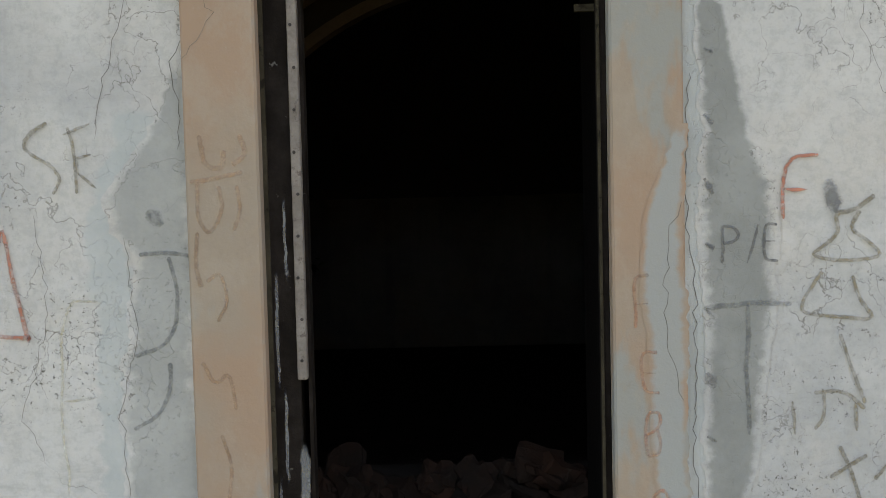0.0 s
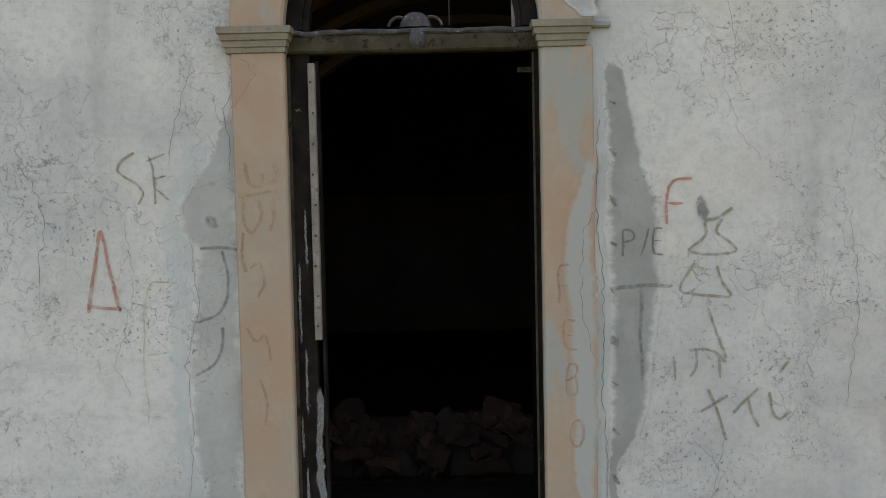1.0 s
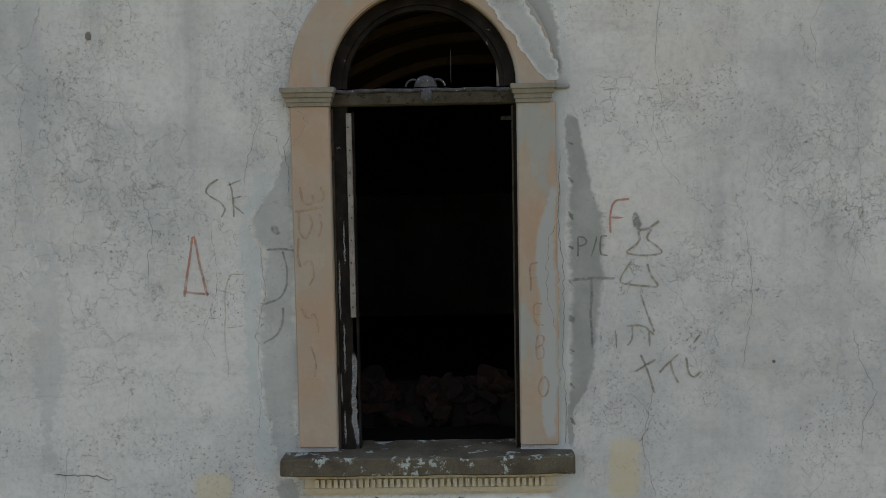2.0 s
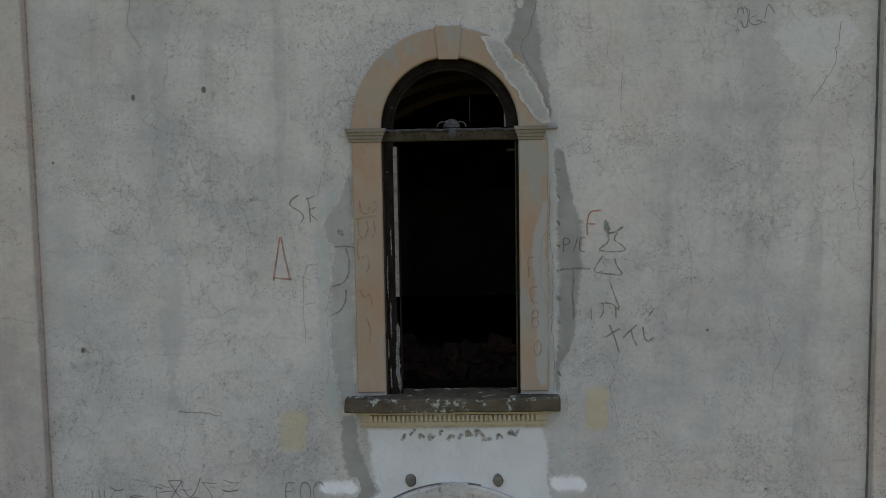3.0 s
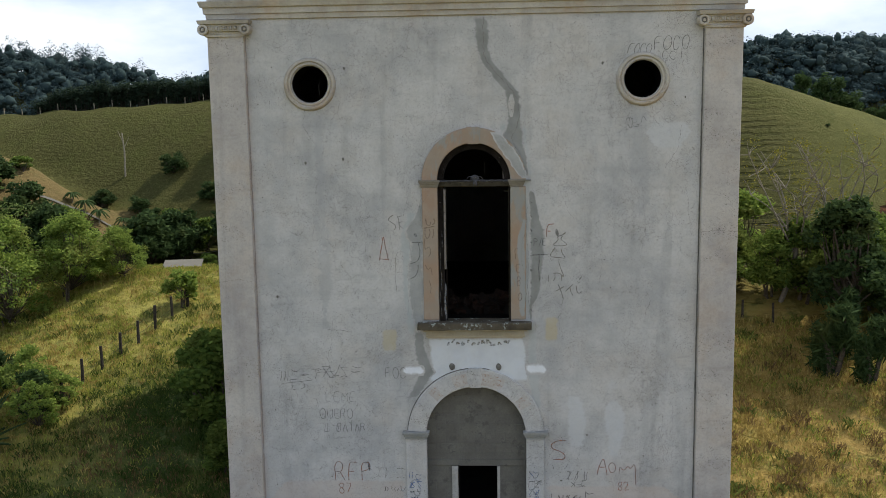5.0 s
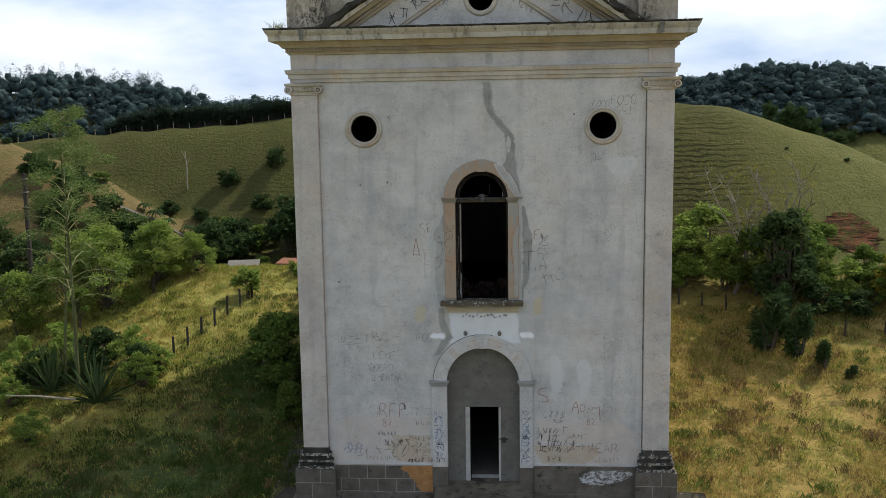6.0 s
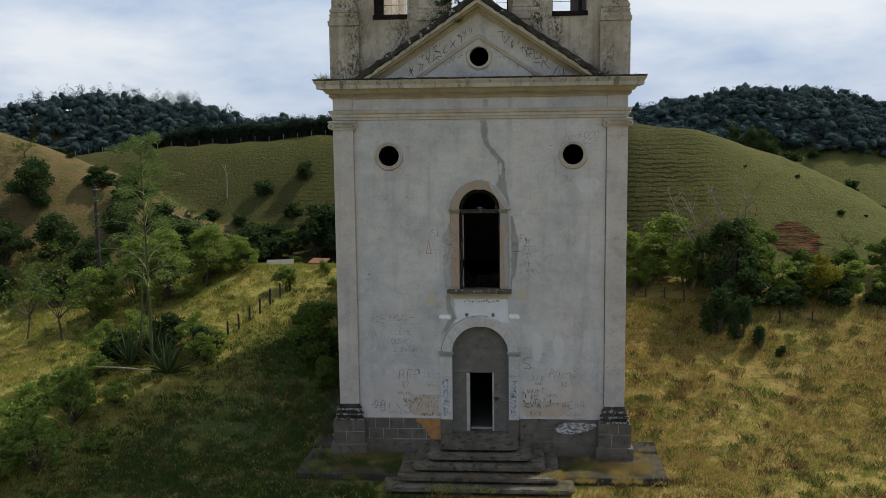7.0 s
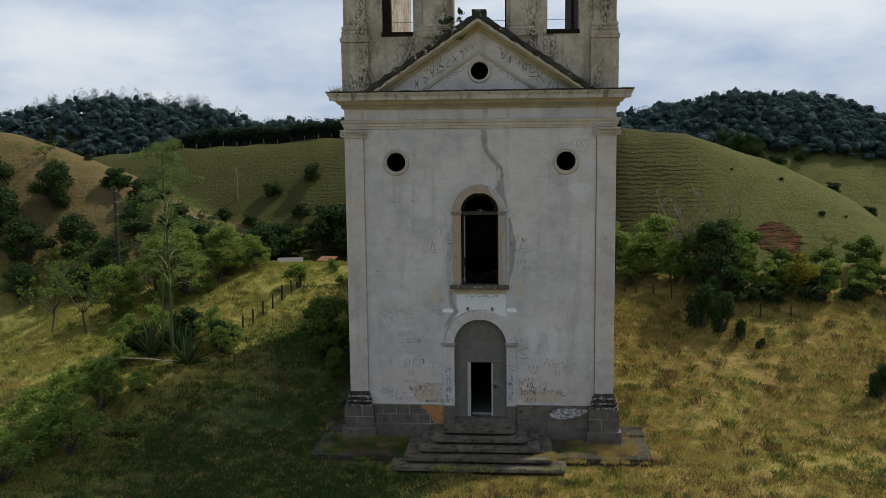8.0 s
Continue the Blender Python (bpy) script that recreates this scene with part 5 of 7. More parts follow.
mark(lines("-0.93,7.20 -0.91,7.08 -0.84,7.06 -0.83,7.14", "-0.77,7.20 -0.74,7.12 -0.80,7.08", "-0.97,7.02 -0.86,7.03 -0.76,7.05", "-0.94,7.02 -0.95,6.88 -0.90,6.80 -0.84,6.90 -0.86,7.0", "-0.95,6.82 -0.96,6.66 -0.94,6.60", "-0.79,7.0 -0.77,6.90 -0.80,6.82", width=0.03, y=-0.059), MARK_SOFT, "brown loops on the orange strip")
mark(lines("-0.92,6.62 -0.86,6.66 -0.83,6.54 -0.88,6.46", "-0.95,6.30 -0.90,6.20 -0.84,6.26 -0.82,6.10", "-0.88,6.0 -0.84,5.88 -0.86,5.74", width=0.024, y=-0.059), MARK_SOFT, "brown strokes on the orange strip")
for text, z, high in (("F", 6.40, 0.2), ("E", 6.13, 0.17), ("B", 5.88, 0.17), ("O", 5.58, 0.15)):
    mark(written(text, 0.78 + (6.4 - z) * 0.07, z, high, 0.07, 0.022, y=-0.059), MARK_RUST, "faded red letter on the orange strip")
mark(written("FOCO", 2.88, 10.24, 0.17, 0.085, 0.014, slant=0.25), MARK_GREY, "the word FOCO scratched in grey")
mark(written("FOCO", 3.36, 10.30, 0.24, 0.13, 0.017, slant=0.1), MARK_GREY, "the word FOCO scratched in grey")
mark(written("CCI", 3.52, 10.12, 0.15, 0.11, 0.015), MARK_GREY, "letters CCI scratched in grey")
mark(scribble(2.85, 8.85, 0.4, 0.26, 0.014, 31, marks=6), MARK_GREY, "faint strokes under the round window")
mark(written("LEME", -2.98, 3.56, 0.20, 0.125, 0.015), MARK_GREY, "the word LEME in thin grey letters")
mark(written("QUERO", -3.10, 3.22, 0.19, 0.105, 0.015), MARK_GREY, "the word QUERO in thin grey letters")
mark(glyphs(-3.03, 2.95, 2, 0.15, 0.014, 40), MARK_GREY, "two small grey marks")
mark(written("BATAR", -2.77, 2.94, 0.18, 0.09, 0.018), MARK_GREY, "the word BATAR in thin grey letters")
mark(written("FOC", -1.77, 4.04, 0.21, 0.11, 0.016), MARK_GREY, "letters FOC in thin grey")
mark(glyphs(-3.87, 4.0, 6, 0.22, 0.016, 41, slope=0.06), MARK_GREY, "thin grey scrawl")
mark(lines("-3.86,3.93 -3.5,3.97 -3.2,4.0 -3.34,4.06", "-3.62,3.9 -3.66,3.82 -3.56,3.8", "-3.42,3.95 -3.38,3.86 -3.46,3.82", width=0.014), MARK_GREY, "thin grey underline")
mark(glyphs(-3.14, 4.06, 4, 0.24, 0.014, 42), MARK_GREY, "faint grey marks")
mark(written("RFP", -2.84, 1.92, 0.38, 0.19, 0.028, gap=0.42), MARK_RED, "letters RFP in faded red paint")
mark(lines("-2.16,2.29 -2.15,2.12", width=0.075), MARK_BLACK, "black paint filling a letter")
mark(glyphs(-2.06, 1.98, 3, 0.24, 0.018, 60), MARK_PALE, "pale ghost of old figures")
mark(written("87", -2.78, 1.66, 0.21, 0.12, 0.022), MARK_RED, "number 87 in faded red")
mark(glyphs(-1.86, 1.70, 7, 0.10, 0.013, 43, wide=0.5), MARK_GREY, "small grey marks")
mark(glyphs(-2.90, 1.40, 6, 0.09, 0.024, 44), MARK_BLACK, "small black marks")
mark(glyphs(-2.74, 1.10, 3, 0.18, 0.024, 61), MARK_BLACK, "black sprayed marks")
mark(glyphs(-2.36, 1.12, 2, 0.20, 0.046, 62), MARK_BLACK, "thick black marks")
mark(glyphs(-2.02, 1.26, 5, 0.12, 0.019, 63), MARK_BLACK, "small black marks by the door")
mark(glyphs(-2.0, 1.08, 5, 0.12, 0.018, 64), MARK_GREY, "small grey marks by the door")
mark(glyphs(-1.9, 0.90, 4, 0.12, 0.018, 65), MARK_GREY, "small grey marks by the door")
mark(glyphs(-3.25, 0.86, 5, 0.26, 0.022, 49), MARK_GREY, "grey scrawl above the plinth")
mark(glyphs(-2.56, 0.80, 4, 0.30, 0.020, 66), MARK_RUST, "rusty scrawl above the plinth")
mark(glyphs(-3.3, 0.70, 9, 0.12, 0.016, 67), MARK_GREY, "small grey marks above the plinth")
mark(glyphs(-2.10, 0.64, 5, 0.10, 0.046, 47), MARK_BLACK, "short thick black marks above the plinth")
mark(glyphs(-1.55, 0.64, 2, 0.10, 0.027, 68), MARK_BLACK, "short black marks")
mark(scribble(-3.9, 0.80, 0.75, 0.45, 0.06, 48, marks=9), MARK_WASH, "faded blue wash of spray paint")
for k in range(9):
    mark(glyphs(-1.34, 0.66 + 0.165 * k, 2, 0.12, 0.024, 150 + k, y=-0.0645, wide=0.9), MARK_BLUE if k % 3 else MARK_BLACK, "blue and dark writing down the jamb")
    mark(glyphs(1.03, 0.66 + 0.165 * k, 2, 0.12, 0.022, 170 + k, y=-0.0645, wide=0.85), MARK_BLUE if k % 3 != 1 else MARK_BLACK, "blue and dark writing down the jamb")
mark(scribble(-1.35, 0.7, 0.28, 1.35, 0.05, 50, y=-0.063, marks=9), MARK_WASH, "blue wash on the jamb")
mark(scribble(1.02, 0.7, 0.28, 1.45, 0.05, 52, y=-0.063, marks=9), MARK_WASH, "blue wash on the jamb")
mark(written("S", 1.47, 2.36, 0.39, 0.34, 0.03), MARK_RED, "large letter S in faded red")
mark(lines("1.50,2.26 1.53,2.16", "1.80,2.26 1.76,2.18", width=0.018), MARK_GREY, "two short grey strokes")
mark(written("A", 2.38, 2.04, 0.42, 0.20, 0.03, slant=0.04), MARK_RED, "letter A in faded red")
mark(written("O", 2.62, 2.10, 0.20, 0.13, 0.024), MARK_RED, "letter O in faded red")
mark(lines("2.81,2.06 2.83,2.24 2.90,2.12 2.99,2.25 3.03,2.16 3.12,2.30 3.14,2.06 3.15,1.84", width=0.026), MARK_RED, "letter M in faded red with a long tail")
mark(written("82", 2.80, 1.74, 0.17, 0.09, 0.022), MARK_RED, "number 82 in faded red")
mark(glyphs(1.78, 1.95, 3, 0.16, 0.022, 55), MARK_GREY, "grey scrawl by the door")
mark(glyphs(1.86, 1.80, 3, 0.12, 0.019, 69), MARK_GREY, "grey scrawl by the door")
for k, (x, z, m, h, w_) in enumerate(((1.48, 1.50, 4, 0.14, 0.018), (1.42, 1.30, 4, 0.16, 0.024), (1.46, 1.12, 4, 0.16, 0.032), (1.50, 0.98, 5, 0.13, 0.022), (1.86, 1.14, 4, 0.16, 0.020), (1.90, 1.42, 2, 0.24, 0.014), (1.92, 0.96, 4, 0.13, 0.016))):
    mark(glyphs(x, z, m, h, w_ * 1.3, 190 + k), MARK_BLACK, "black sprayed marks by the door")
mark(glyphs(2.30, 1.02, 4, 0.20, 0.027, 56), MARK_BLUE, "blue-black marks by the door")
mark(glyphs(2.24, 1.36, 6, 0.10, 0.018, 70), MARK_GREY, "small grey marks by the door")
mark(written("HEAR", 2.86, 0.96, 0.24, 0.155, 0.020), MARK_BROWN, "letters HEAR in brown paint")
mark(glyphs(3.0, 0.70, 5, 0.14, 0.019, 71), MARK_RUST, "rusty marks above the plinth")
mark(glyphs(1.72, 0.70, 3, 0.15, 0.022, 57), MARK_GREY, "grey marks above the plinth")
rnd = random.Random(58)
for k in range(13):
    x, z = -0.55 + 0.098 * k + rnd.uniform(-0.03, 0.03), 4.70 + rnd.uniform(-0.03, 0.05)
    mark(lines("%.3f,%.3f %.3f,%.3f %.3f,%.3f" % (x, z, x + rnd.uniform(-0.02, 0.06), z + rnd.uniform(0.02, 0.09), x + rnd.uniform(0.02, 0.09), z + rnd.uniform(-0.02, 0.07)), width=rnd.uniform(0.045, 0.08)), MARK_BROWN if k % 3 else MARK_DIM, "broken brown strokes under the sill")
mark(glyphs(-2.36, 12.44, 4, 0.30, 0.041, 72, y=-0.03, slope=0.62), MARK_BLACK, "dark scratched marks on the tympanum")
mark(glyphs(-1.66, 12.92, 5, 0.25, 0.038, 73, y=-0.03, slope=0.62), MARK_BLACK, "dark scratched marks on the tympanum")
mark(slanted("FOCO", -0.66, 13.62, 0.17, 0.095, 0.022, 0.62), MARK_BLACK, "the word FOCO scratched on the tympanum")
mark(glyphs(-2.0, 13.02, 5, 0.16, 0.027, 77, y=-0.03, slope=0.62), MARK_GREY, "small scratched marks")
mark(glyphs(0.62, 13.62, 5, 0.27, 0.038, 74, y=-0.03, slope=-0.62), MARK_BLACK, "dark scratched marks on the tympanum")
mark(glyphs(1.50, 13.02, 5, 0.34, 0.041, 75, y=-0.03, slope=-0.62), MARK_GREY, "dark scratched marks on the tympanum")
mark(glyphs(1.30, 13.42, 7, 0.16, 0.030, 79, y=-0.03, slope=-0.62), MARK_BROWN, "brown scratched marks")
mark(glyphs(-1.15, 12.78, 7, 0.12, 0.019, 80, y=-0.03, slope=0.55), MARK_GREY, "small scratched marks")
mark(glyphs(0.70, 13.0, 6, 0.12, 0.019, 81, y=-0.03, slope=-0.62), MARK_GREY, "small scratched marks")

# steps and apron
steps = thing("front_steps", "five worn stone steps with rounded corners before the door", "steps")


def step_slab(half, front, top, high):
    bm = bmesh.new()
    r = 0.28
    outline = [(-half, -0.03)] + [(-half + r - r * math.cos(radians(a)), front + r - r * math.sin(radians(a))) for a in range(0, 91, 15)]
    outline += [(half - r + r * math.sin(radians(a)), front + r - r * math.cos(radians(a))) for a in range(0, 91, 15)] + [(half, -0.03)]
    vs = [bm.verts.new((x, y, top - high)) for x, y in outline]
    f = bm.faces.new(vs)
    ext = bmesh.ops.extrude_face_region(bm, geom=[f])
    up = [g for g in ext["geom"] if isinstance(g, bmesh.types.BMVert)]
    bmesh.ops.translate(bm, vec=(0, 0, high), verts=up)
    edge = [e for e in bm.edges if all(v in up for v in e.verts)]
    bmesh.ops.bevel(bm, geom=edge, offset=0.03, segments=2, affect="EDGES")
    bmesh.ops.triangulate(bm, faces=[f for f in bm.faces if len(f.verts) > 4])
    return rough_up(bm, 0.015, 2.5)


for k, (half, front) in enumerate(((1.33, -1.42), (1.76, -1.82), (2.20, -2.22), (2.66, -2.64), (3.12, -3.05))):
    top = 0.02 - 0.215 * k
    s = part("step", step_slab(half, front, top, 0.115), STONE, steps)
    part("riser", step_slab(half - 0.22, front + 0.22, top - 0.09, 0.17), RISER_SHADE, s, "recessed riser coloured near-black for the gap's shade")


# ---- ground and hills ----
def bend(v, xs, zs):
    return float(np.interp(v, xs, zs))


def ease(v, lo, hi):
    t = min(1.0, max(0.0, (v - lo) / (hi - lo)))
    return t * t * (3 - 2 * t)


def ridge(x, y, y0, y1, crest, power=1.0, foot=2.3, fall=0.06):
    """A long hill that climbs from y0 to its crest at y1 and falls gently behind."""
    if y <= y0 - 3:
        return -99.0
    if y < y1:
        return foot + (crest - foot) * ease(y, y0 - 3, y1) ** power
    return crest - fall * (y - y1)


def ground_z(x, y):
    west = bend(y, (-60, -8, -3, 0, 4, 7.5, 10.6, 14.8, 17.9, 21.7, 26.7, 31.8, 70), (-2.57, -1.21, -1.07, -0.8, 0.09, 1.33, 2.25, 3.69, 3.39, 2.8, 4.16, 5.28, 5.5))
    east = bend(y, (-60, -8, -3, 0, 3.3, 6.3, 8.5, 12.3, 16.2, 21.3, 25.1, 29.3, 70), (-2.53, -1.25, -1.09, -0.85, 0.36, 1.69, 2.70, 4.03, 3.6, 2.8, 4.3, 5.4, 5.5))
    west -= 0.25 * max(0.0, -14.0 - x) * ease(y, 2, 13) * (1 - ease(y, 18.5, 25.5))
    east += 0.02 * (max(0.0, min(x, 20)) - 10) * ease(y, -4, 6)
    z = west + (east - west) * ease(x, -3.5, 3.5)
    main = bend(x, (-60.7, -30.1, -26.7, -19.9, -11, 0.6, 6.1, 10.2, 14.3, 19.7, 27.9, 48.5), (7.8, 8.96, 9.37, 9.84, 10.32, 10.6, 9.5, 7.8, 6.4, 5.1, 3.7, 2.3))
    z = max(z, ridge(x, y, 19.6, 32.5, main, 1.9, 1.4))
    near = bend(x, (1.2, 3.7, 7.3, 11.5, 15.2, 17.1, 19.8, 23.1, 28.7, 52), (3.4, 6.8, 10.96, 10.45, 9.16, 8.47, 7.18, 4.85, 2.1, -0.9))
    if y > 9.9 and x > -1.0:
        z = max(z, 2.2 + (near - 2.2) * ease(y, 9.9, 22.0) if y < 22.0 else near - 0.10 * (y - 22.0))
    left = bend(x, (-88, -51.3, -32.3, -28.6, -24.8, -21.1, -18.8, -14.3, 0.4), (11.9, 12.6, 11.09, 9.98, 8.5, 6.87, 5.54, 3.4, 0.6))
    z = max(z, ridge(x, y, 17.0, 25.5, left, foot=0.8, fall=0.4))
    z = max(z, ridge(x, y, 30.5, 35.0, bend(x, (0.8, 11.4, 16.1, 19.9, 27.3, 43.2), (8.86, 9.45, 9.29, 9.13, 8.55, 8.07)), foot=5.0))
    z = max(z, ridge(x, y, 33.0, 41.0, bend(x, (-60.3, -40.9, -36.9, -32.1, -28.2, -24.1, -20.6, -12.4, 0.9, 5), (10.25, 11.37, 12.19, 12.75, 12.24, 11.58, 10.66, 10.46, 10, 8.2)), 0.8, 4.7))
    z = max(z, ridge(x, y, 33.2, 39.0, bend(x, (0.9, 5.6, 8.8, 11.6, 17.5, 21.4, 25.6, 28.4, 35.9, 56.9), (8.48, 9.87, 10.62, 11.27, 12.16, 12.34, 11.74, 10.71, 9.87, 9.41)), 0.8, 5.6))
    return z


def lumpy(x, y):
    far = ease(y, 15, 28)
    p = Vector((x, y, 0.0))
    return (0.05 + 0.14 * far) * noise.noise(p * 0.6) + 0.05 * noise.noise(p * 1.9) * (1 - far) + 0.25 * far * noise.noise(p * 0.15)


def land(x, y):
    if abs(x) < 4.7 and 0.25 < y < 22.2:
        return -0.97
    if abs(x) < 6.3 and -2.2 < y < 1.0:
        return min(ground_z(x, y), -0.93) + 0.3 * lumpy(x, y)
    return ground_z(x, y) + lumpy(x, y)


def spaced(*runs):
    out = []
    for a, b, step in runs:
        out += list(np.arange(a, b, step))
    return out


gx = spaced((-1500, -200, 260), (-200, -70, 13), (-70, -34, 1.5), (-34, -6.5, 0.45), (-6.5, 6.5, 0.32), (6.5, 26, 0.45), (26, 60, 1.5), (60, 200, 14), (200, 1501, 260))
gy = spaced((-900, -120, 195), (-120, -40, 10), (-40, -9, 1.5), (-9, 24, 0.36), (24, 46, 0.6), (46, 90, 4), (90, 260, 17), (260, 2001, 290))
verts = [(x, y, land(x, y)) for y in gy for x in gx]
w = len(gx)
faces = [(j * w + i, j * w + i + 1, (j + 1) * w + i + 1, (j + 1) * w + i) for j in range(len(gy) - 1) for i in range(w - 1)]
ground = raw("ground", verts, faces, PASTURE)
ground.data.shade_smooth()
tagged(ground, "rolling dry pasture rising to green hills", "ground", kind="structure")

# concrete apron round the foot of the church
for name, rows in (("pavement", ((-6.15, 6.2, -2.05, 0.4), (-6.15, -4.8, 0.4, 7.0), (4.8, 6.2, 0.4, 7.0))),):
    for k, (x0, x1, y0, y1) in enumerate(rows):
        bm = bmesh.new()
        box(bm, x0, x1, y0, y1 - 0.003, -1.25, -0.76 if k == 0 else -0.70, bevel=0.03)
        cut(bm, 0.45)
        for v in bm.verts:
            v.co.z += 0.05 * noise.noise(v.co * 0.9) + max(0.0, 0.16 * (v.co.y - 0.4)) * 1.5
        tagged(part(name, bm, APRON), "cracked concrete apron half buried in dry grass", "pavement", kind="structure")

# reddish bare soil on the hillside
bm = bmesh.new()
last = None
for j in range(23):
    y = 14.3 + 1.75 * j / 22
    cur = []
    for i in range(23):
        u = i / 22 * 2 - 1
        v = j / 22 * 2 - 1
        half = 1.2 * math.sqrt(max(0.02, 1 - v * v)) * (1 + 0.35 * noise.noise((v * 2, 3.0, u)) + 0.50 * noise.noise((v * 9, 9.0, u * 2)))
        x = 15.0 + 0.2 * v + half * u
        cur.append(bm.verts.new((x, y, land(x, y) + 0.06)))
    if last:
        for i in range(22):
            bm.faces.new((last[i], last[i + 1], cur[i + 1], cur[i]))
    last = cur
tagged(part("soil_scar", rough_up(bm, 0.06, 3.0), SOIL), "red eroded soil on the grassy hillside", "soil", kind="structure")

# farm lane and roofs in the valley
bm = bmesh.new()
last = None
for i in range(40):
    x = -20.9 + 10.7 * i / 39
    y = 23.1 + 0.55 * math.sin(i * 0.16) + 0.012 * i
    cur = [bm.verts.new((x, y + d, land(x, y + d) + 0.05)) for d in (-0.07, 0.07)]
    if last:
        bm.faces.new((last[0], cur[0], cur[1], last[1]))
    last = cur
tagged(part("lane", bm, PATH_GREY), "pale dirt lane in the valley", "lane", kind="structure")


def shed(x, y, turn, w_, d_, h_, roof_material, label):
    z = land(x, y) - 0.1
    t = thing("shed", label, "shed", (x, y, z))
    t.rotation_euler.z = radians(turn)
    part("wall", boxes((-w_ / 2, w_ / 2, -d_ / 2, d_ / 2, 0, h_), bevel=0.01), YELLOWED, t)
    bm = boxes((-w_ / 2 - 0.1, w_ / 2 + 0.1, -d_ / 2 - 0.1, d_ / 2 + 0.1, h_ + 0.004, h_ + 0.06))
    for v in bm.verts:
        v.co.z += 0.12 * v.co.y / d_
    part("roof", bm, roof_material, t)


shed(-11.5, 17.3, 12, 1.25, 1.0, 0.22, PATH_GREY, "low shed with a grey sheet roof below the field")
shed(-9.4, 17.4, -15, 0.8, 0.5, 0.3, TILE_ROOF, "low white shed with a red tiled roof")
shed(-16.1, 24.1, 20, 0.4, 0.35, 0.26, MARK_BLUE, "small pale blue hut among palms")


# ---- plants ----
def leaf_mesh(name, spots, count, size, material, parent, seed, flat=0.5, long=1.9, label="", shell=0.55, level=False):
    """Small bent leaves round the given spots (x, y, z, radius across, radius upwards)."""
    g = np.random.default_rng(seed)
    spots = np.array(spots, float)
    wgt = spots[:, 3] ** 2 * spots[:, 4]
    pick = g.choice(len(spots), count, p=wgt / wgt.sum())
    d = g.normal(size=(count, 3))
    d /= np.linalg.norm(d, axis=1)[:, None]
    rad = (shell + (1 - shell) * g.random(count)) * (0.82 + 0.36 * g.random(count))
    c = spots[pick, :3] + d * rad[:, None] * spots[pick][:, [3, 3, 4]]
    a = g.normal(size=(count, 3))
    a[:, 2] *= flat
    a /= np.linalg.norm(a, axis=1)[:, None]
    b = np.cross(a, g.normal(size=(count, 3)) * (0.3 if level else 1.0) + (np.array([0.0, -0.4, 0.9]) if level else 0.0))
    b /= np.linalg.norm(b, axis=1)[:, None]
    s = size * (0.6 + 0.8 * g.random(count))[:, None]
    v = np.stack([c - a * s * long / 2, c + b * s / 2, c + a * s * long / 2, c - b * s / 2], 1).reshape(-1, 3)
    f = np.arange(count * 4).reshape(-1, 4)
    return raw(name, v.tolist(), f.tolist(), material, parent, label)


def limb(bm, pts, r0, r1, sides=6):
    rows = []
    n_ = len(pts)
    for i, p in enumerate(pts):
        p = Vector(p)
        d = Vector(pts[min(i + 1, n_ - 1)]) - Vector(pts[max(i - 1, 0)])
        d.normalize()
        u = d.orthogonal().normalized()
        v = d.cross(u)
        r = r0 + (r1 - r0) * i / (n_ - 1)
        rows.append([bm.verts.new(p + r * (u * math.cos(2 * math.pi * k / sides) + v * math.sin(2 * math.pi * k / sides))) for k in range(sides)])
    for a, b in zip(rows, rows[1:]):
        for k in range(sides):
            bm.faces.new((a[k], a[(k + 1) % sides], b[(k + 1) % sides], b[k]))
    bm.faces.new(rows[0][::-1])
    bm.faces.new(rows[-1])


def wander(p, q, rnd, bow=0.15, n_=5):
    p, q = Vector(p), Vector(q)
    off = Vector((rnd.uniform(-1, 1), rnd.uniform(-1, 1), rnd.uniform(-0.3, 0.6))) * (q - p).length * bow
    return [p.lerp(q, i / n_) + off * math.sin(math.pi * i / n_) for i in range(n_ + 1)]


def leafy_plant(name, label, category, high, wide, leaves, size, material, seed, bark=BARK, clumps=12, trunk=0.25, stems=1, thick=0.05, group="", gaps=0.34):
    """A tree or bush at the origin: a trunk that forks to its clumps, and a crown of separate leaves."""
    rnd = random.Random(seed)
    t = thing(name, label, category, group=group)
    spots = []
    for _ in range(clumps):
        a, h = rnd.uniform(0, 2 * math.pi), rnd.random()
        out = wide * (0.25 + 0.75 * math.sqrt(rnd.random())) * math.sin(math.pi * (0.22 + 0.70 * h)) * 0.75
        z = high * (trunk + (1 - trunk) * (0.12 + 0.82 * h))
        r = wide * rnd.uniform(gaps * 0.65, gaps * 1.25)
        spots.append((out * math.cos(a), out * math.sin(a), z, r, r * rnd.uniform(0.6, 0.9)))
    bm = bmesh.new()
    fork = Vector((rnd.uniform(-0.1, 0.1) * wide, rnd.uniform(-0.1, 0.1) * wide, high * trunk))
    for k in range(stems):
        foot = Vector((rnd.uniform(-0.12, 0.12) * wide * (stems > 1), rnd.uniform(-0.12, 0.12) * wide * (stems > 1), -0.1))
        limb(bm, wander(foot, fork + Vector((foot.x, foot.y, 0)), rnd, 0.08), thick * 1.3, thick * 0.8)
    for x, y, z, r, _ in spots:
        limb(bm, wander(fork, (x, y, z), rnd, 0.12, 4), thick * 0.55, thick * 0.12, 5)
    part("trunk", bm, bark, t)
    leaf_mesh("crown", spots, leaves, size, material, t, seed)
    return t


def placed(x, y, scale=1.0, turn=0.0, sink=0.0, tall=1.0):
    return Matrix.LocRotScale((x, y, land(x, y) - sink), Euler((0, 0, turn)), (scale, scale, scale * tall))


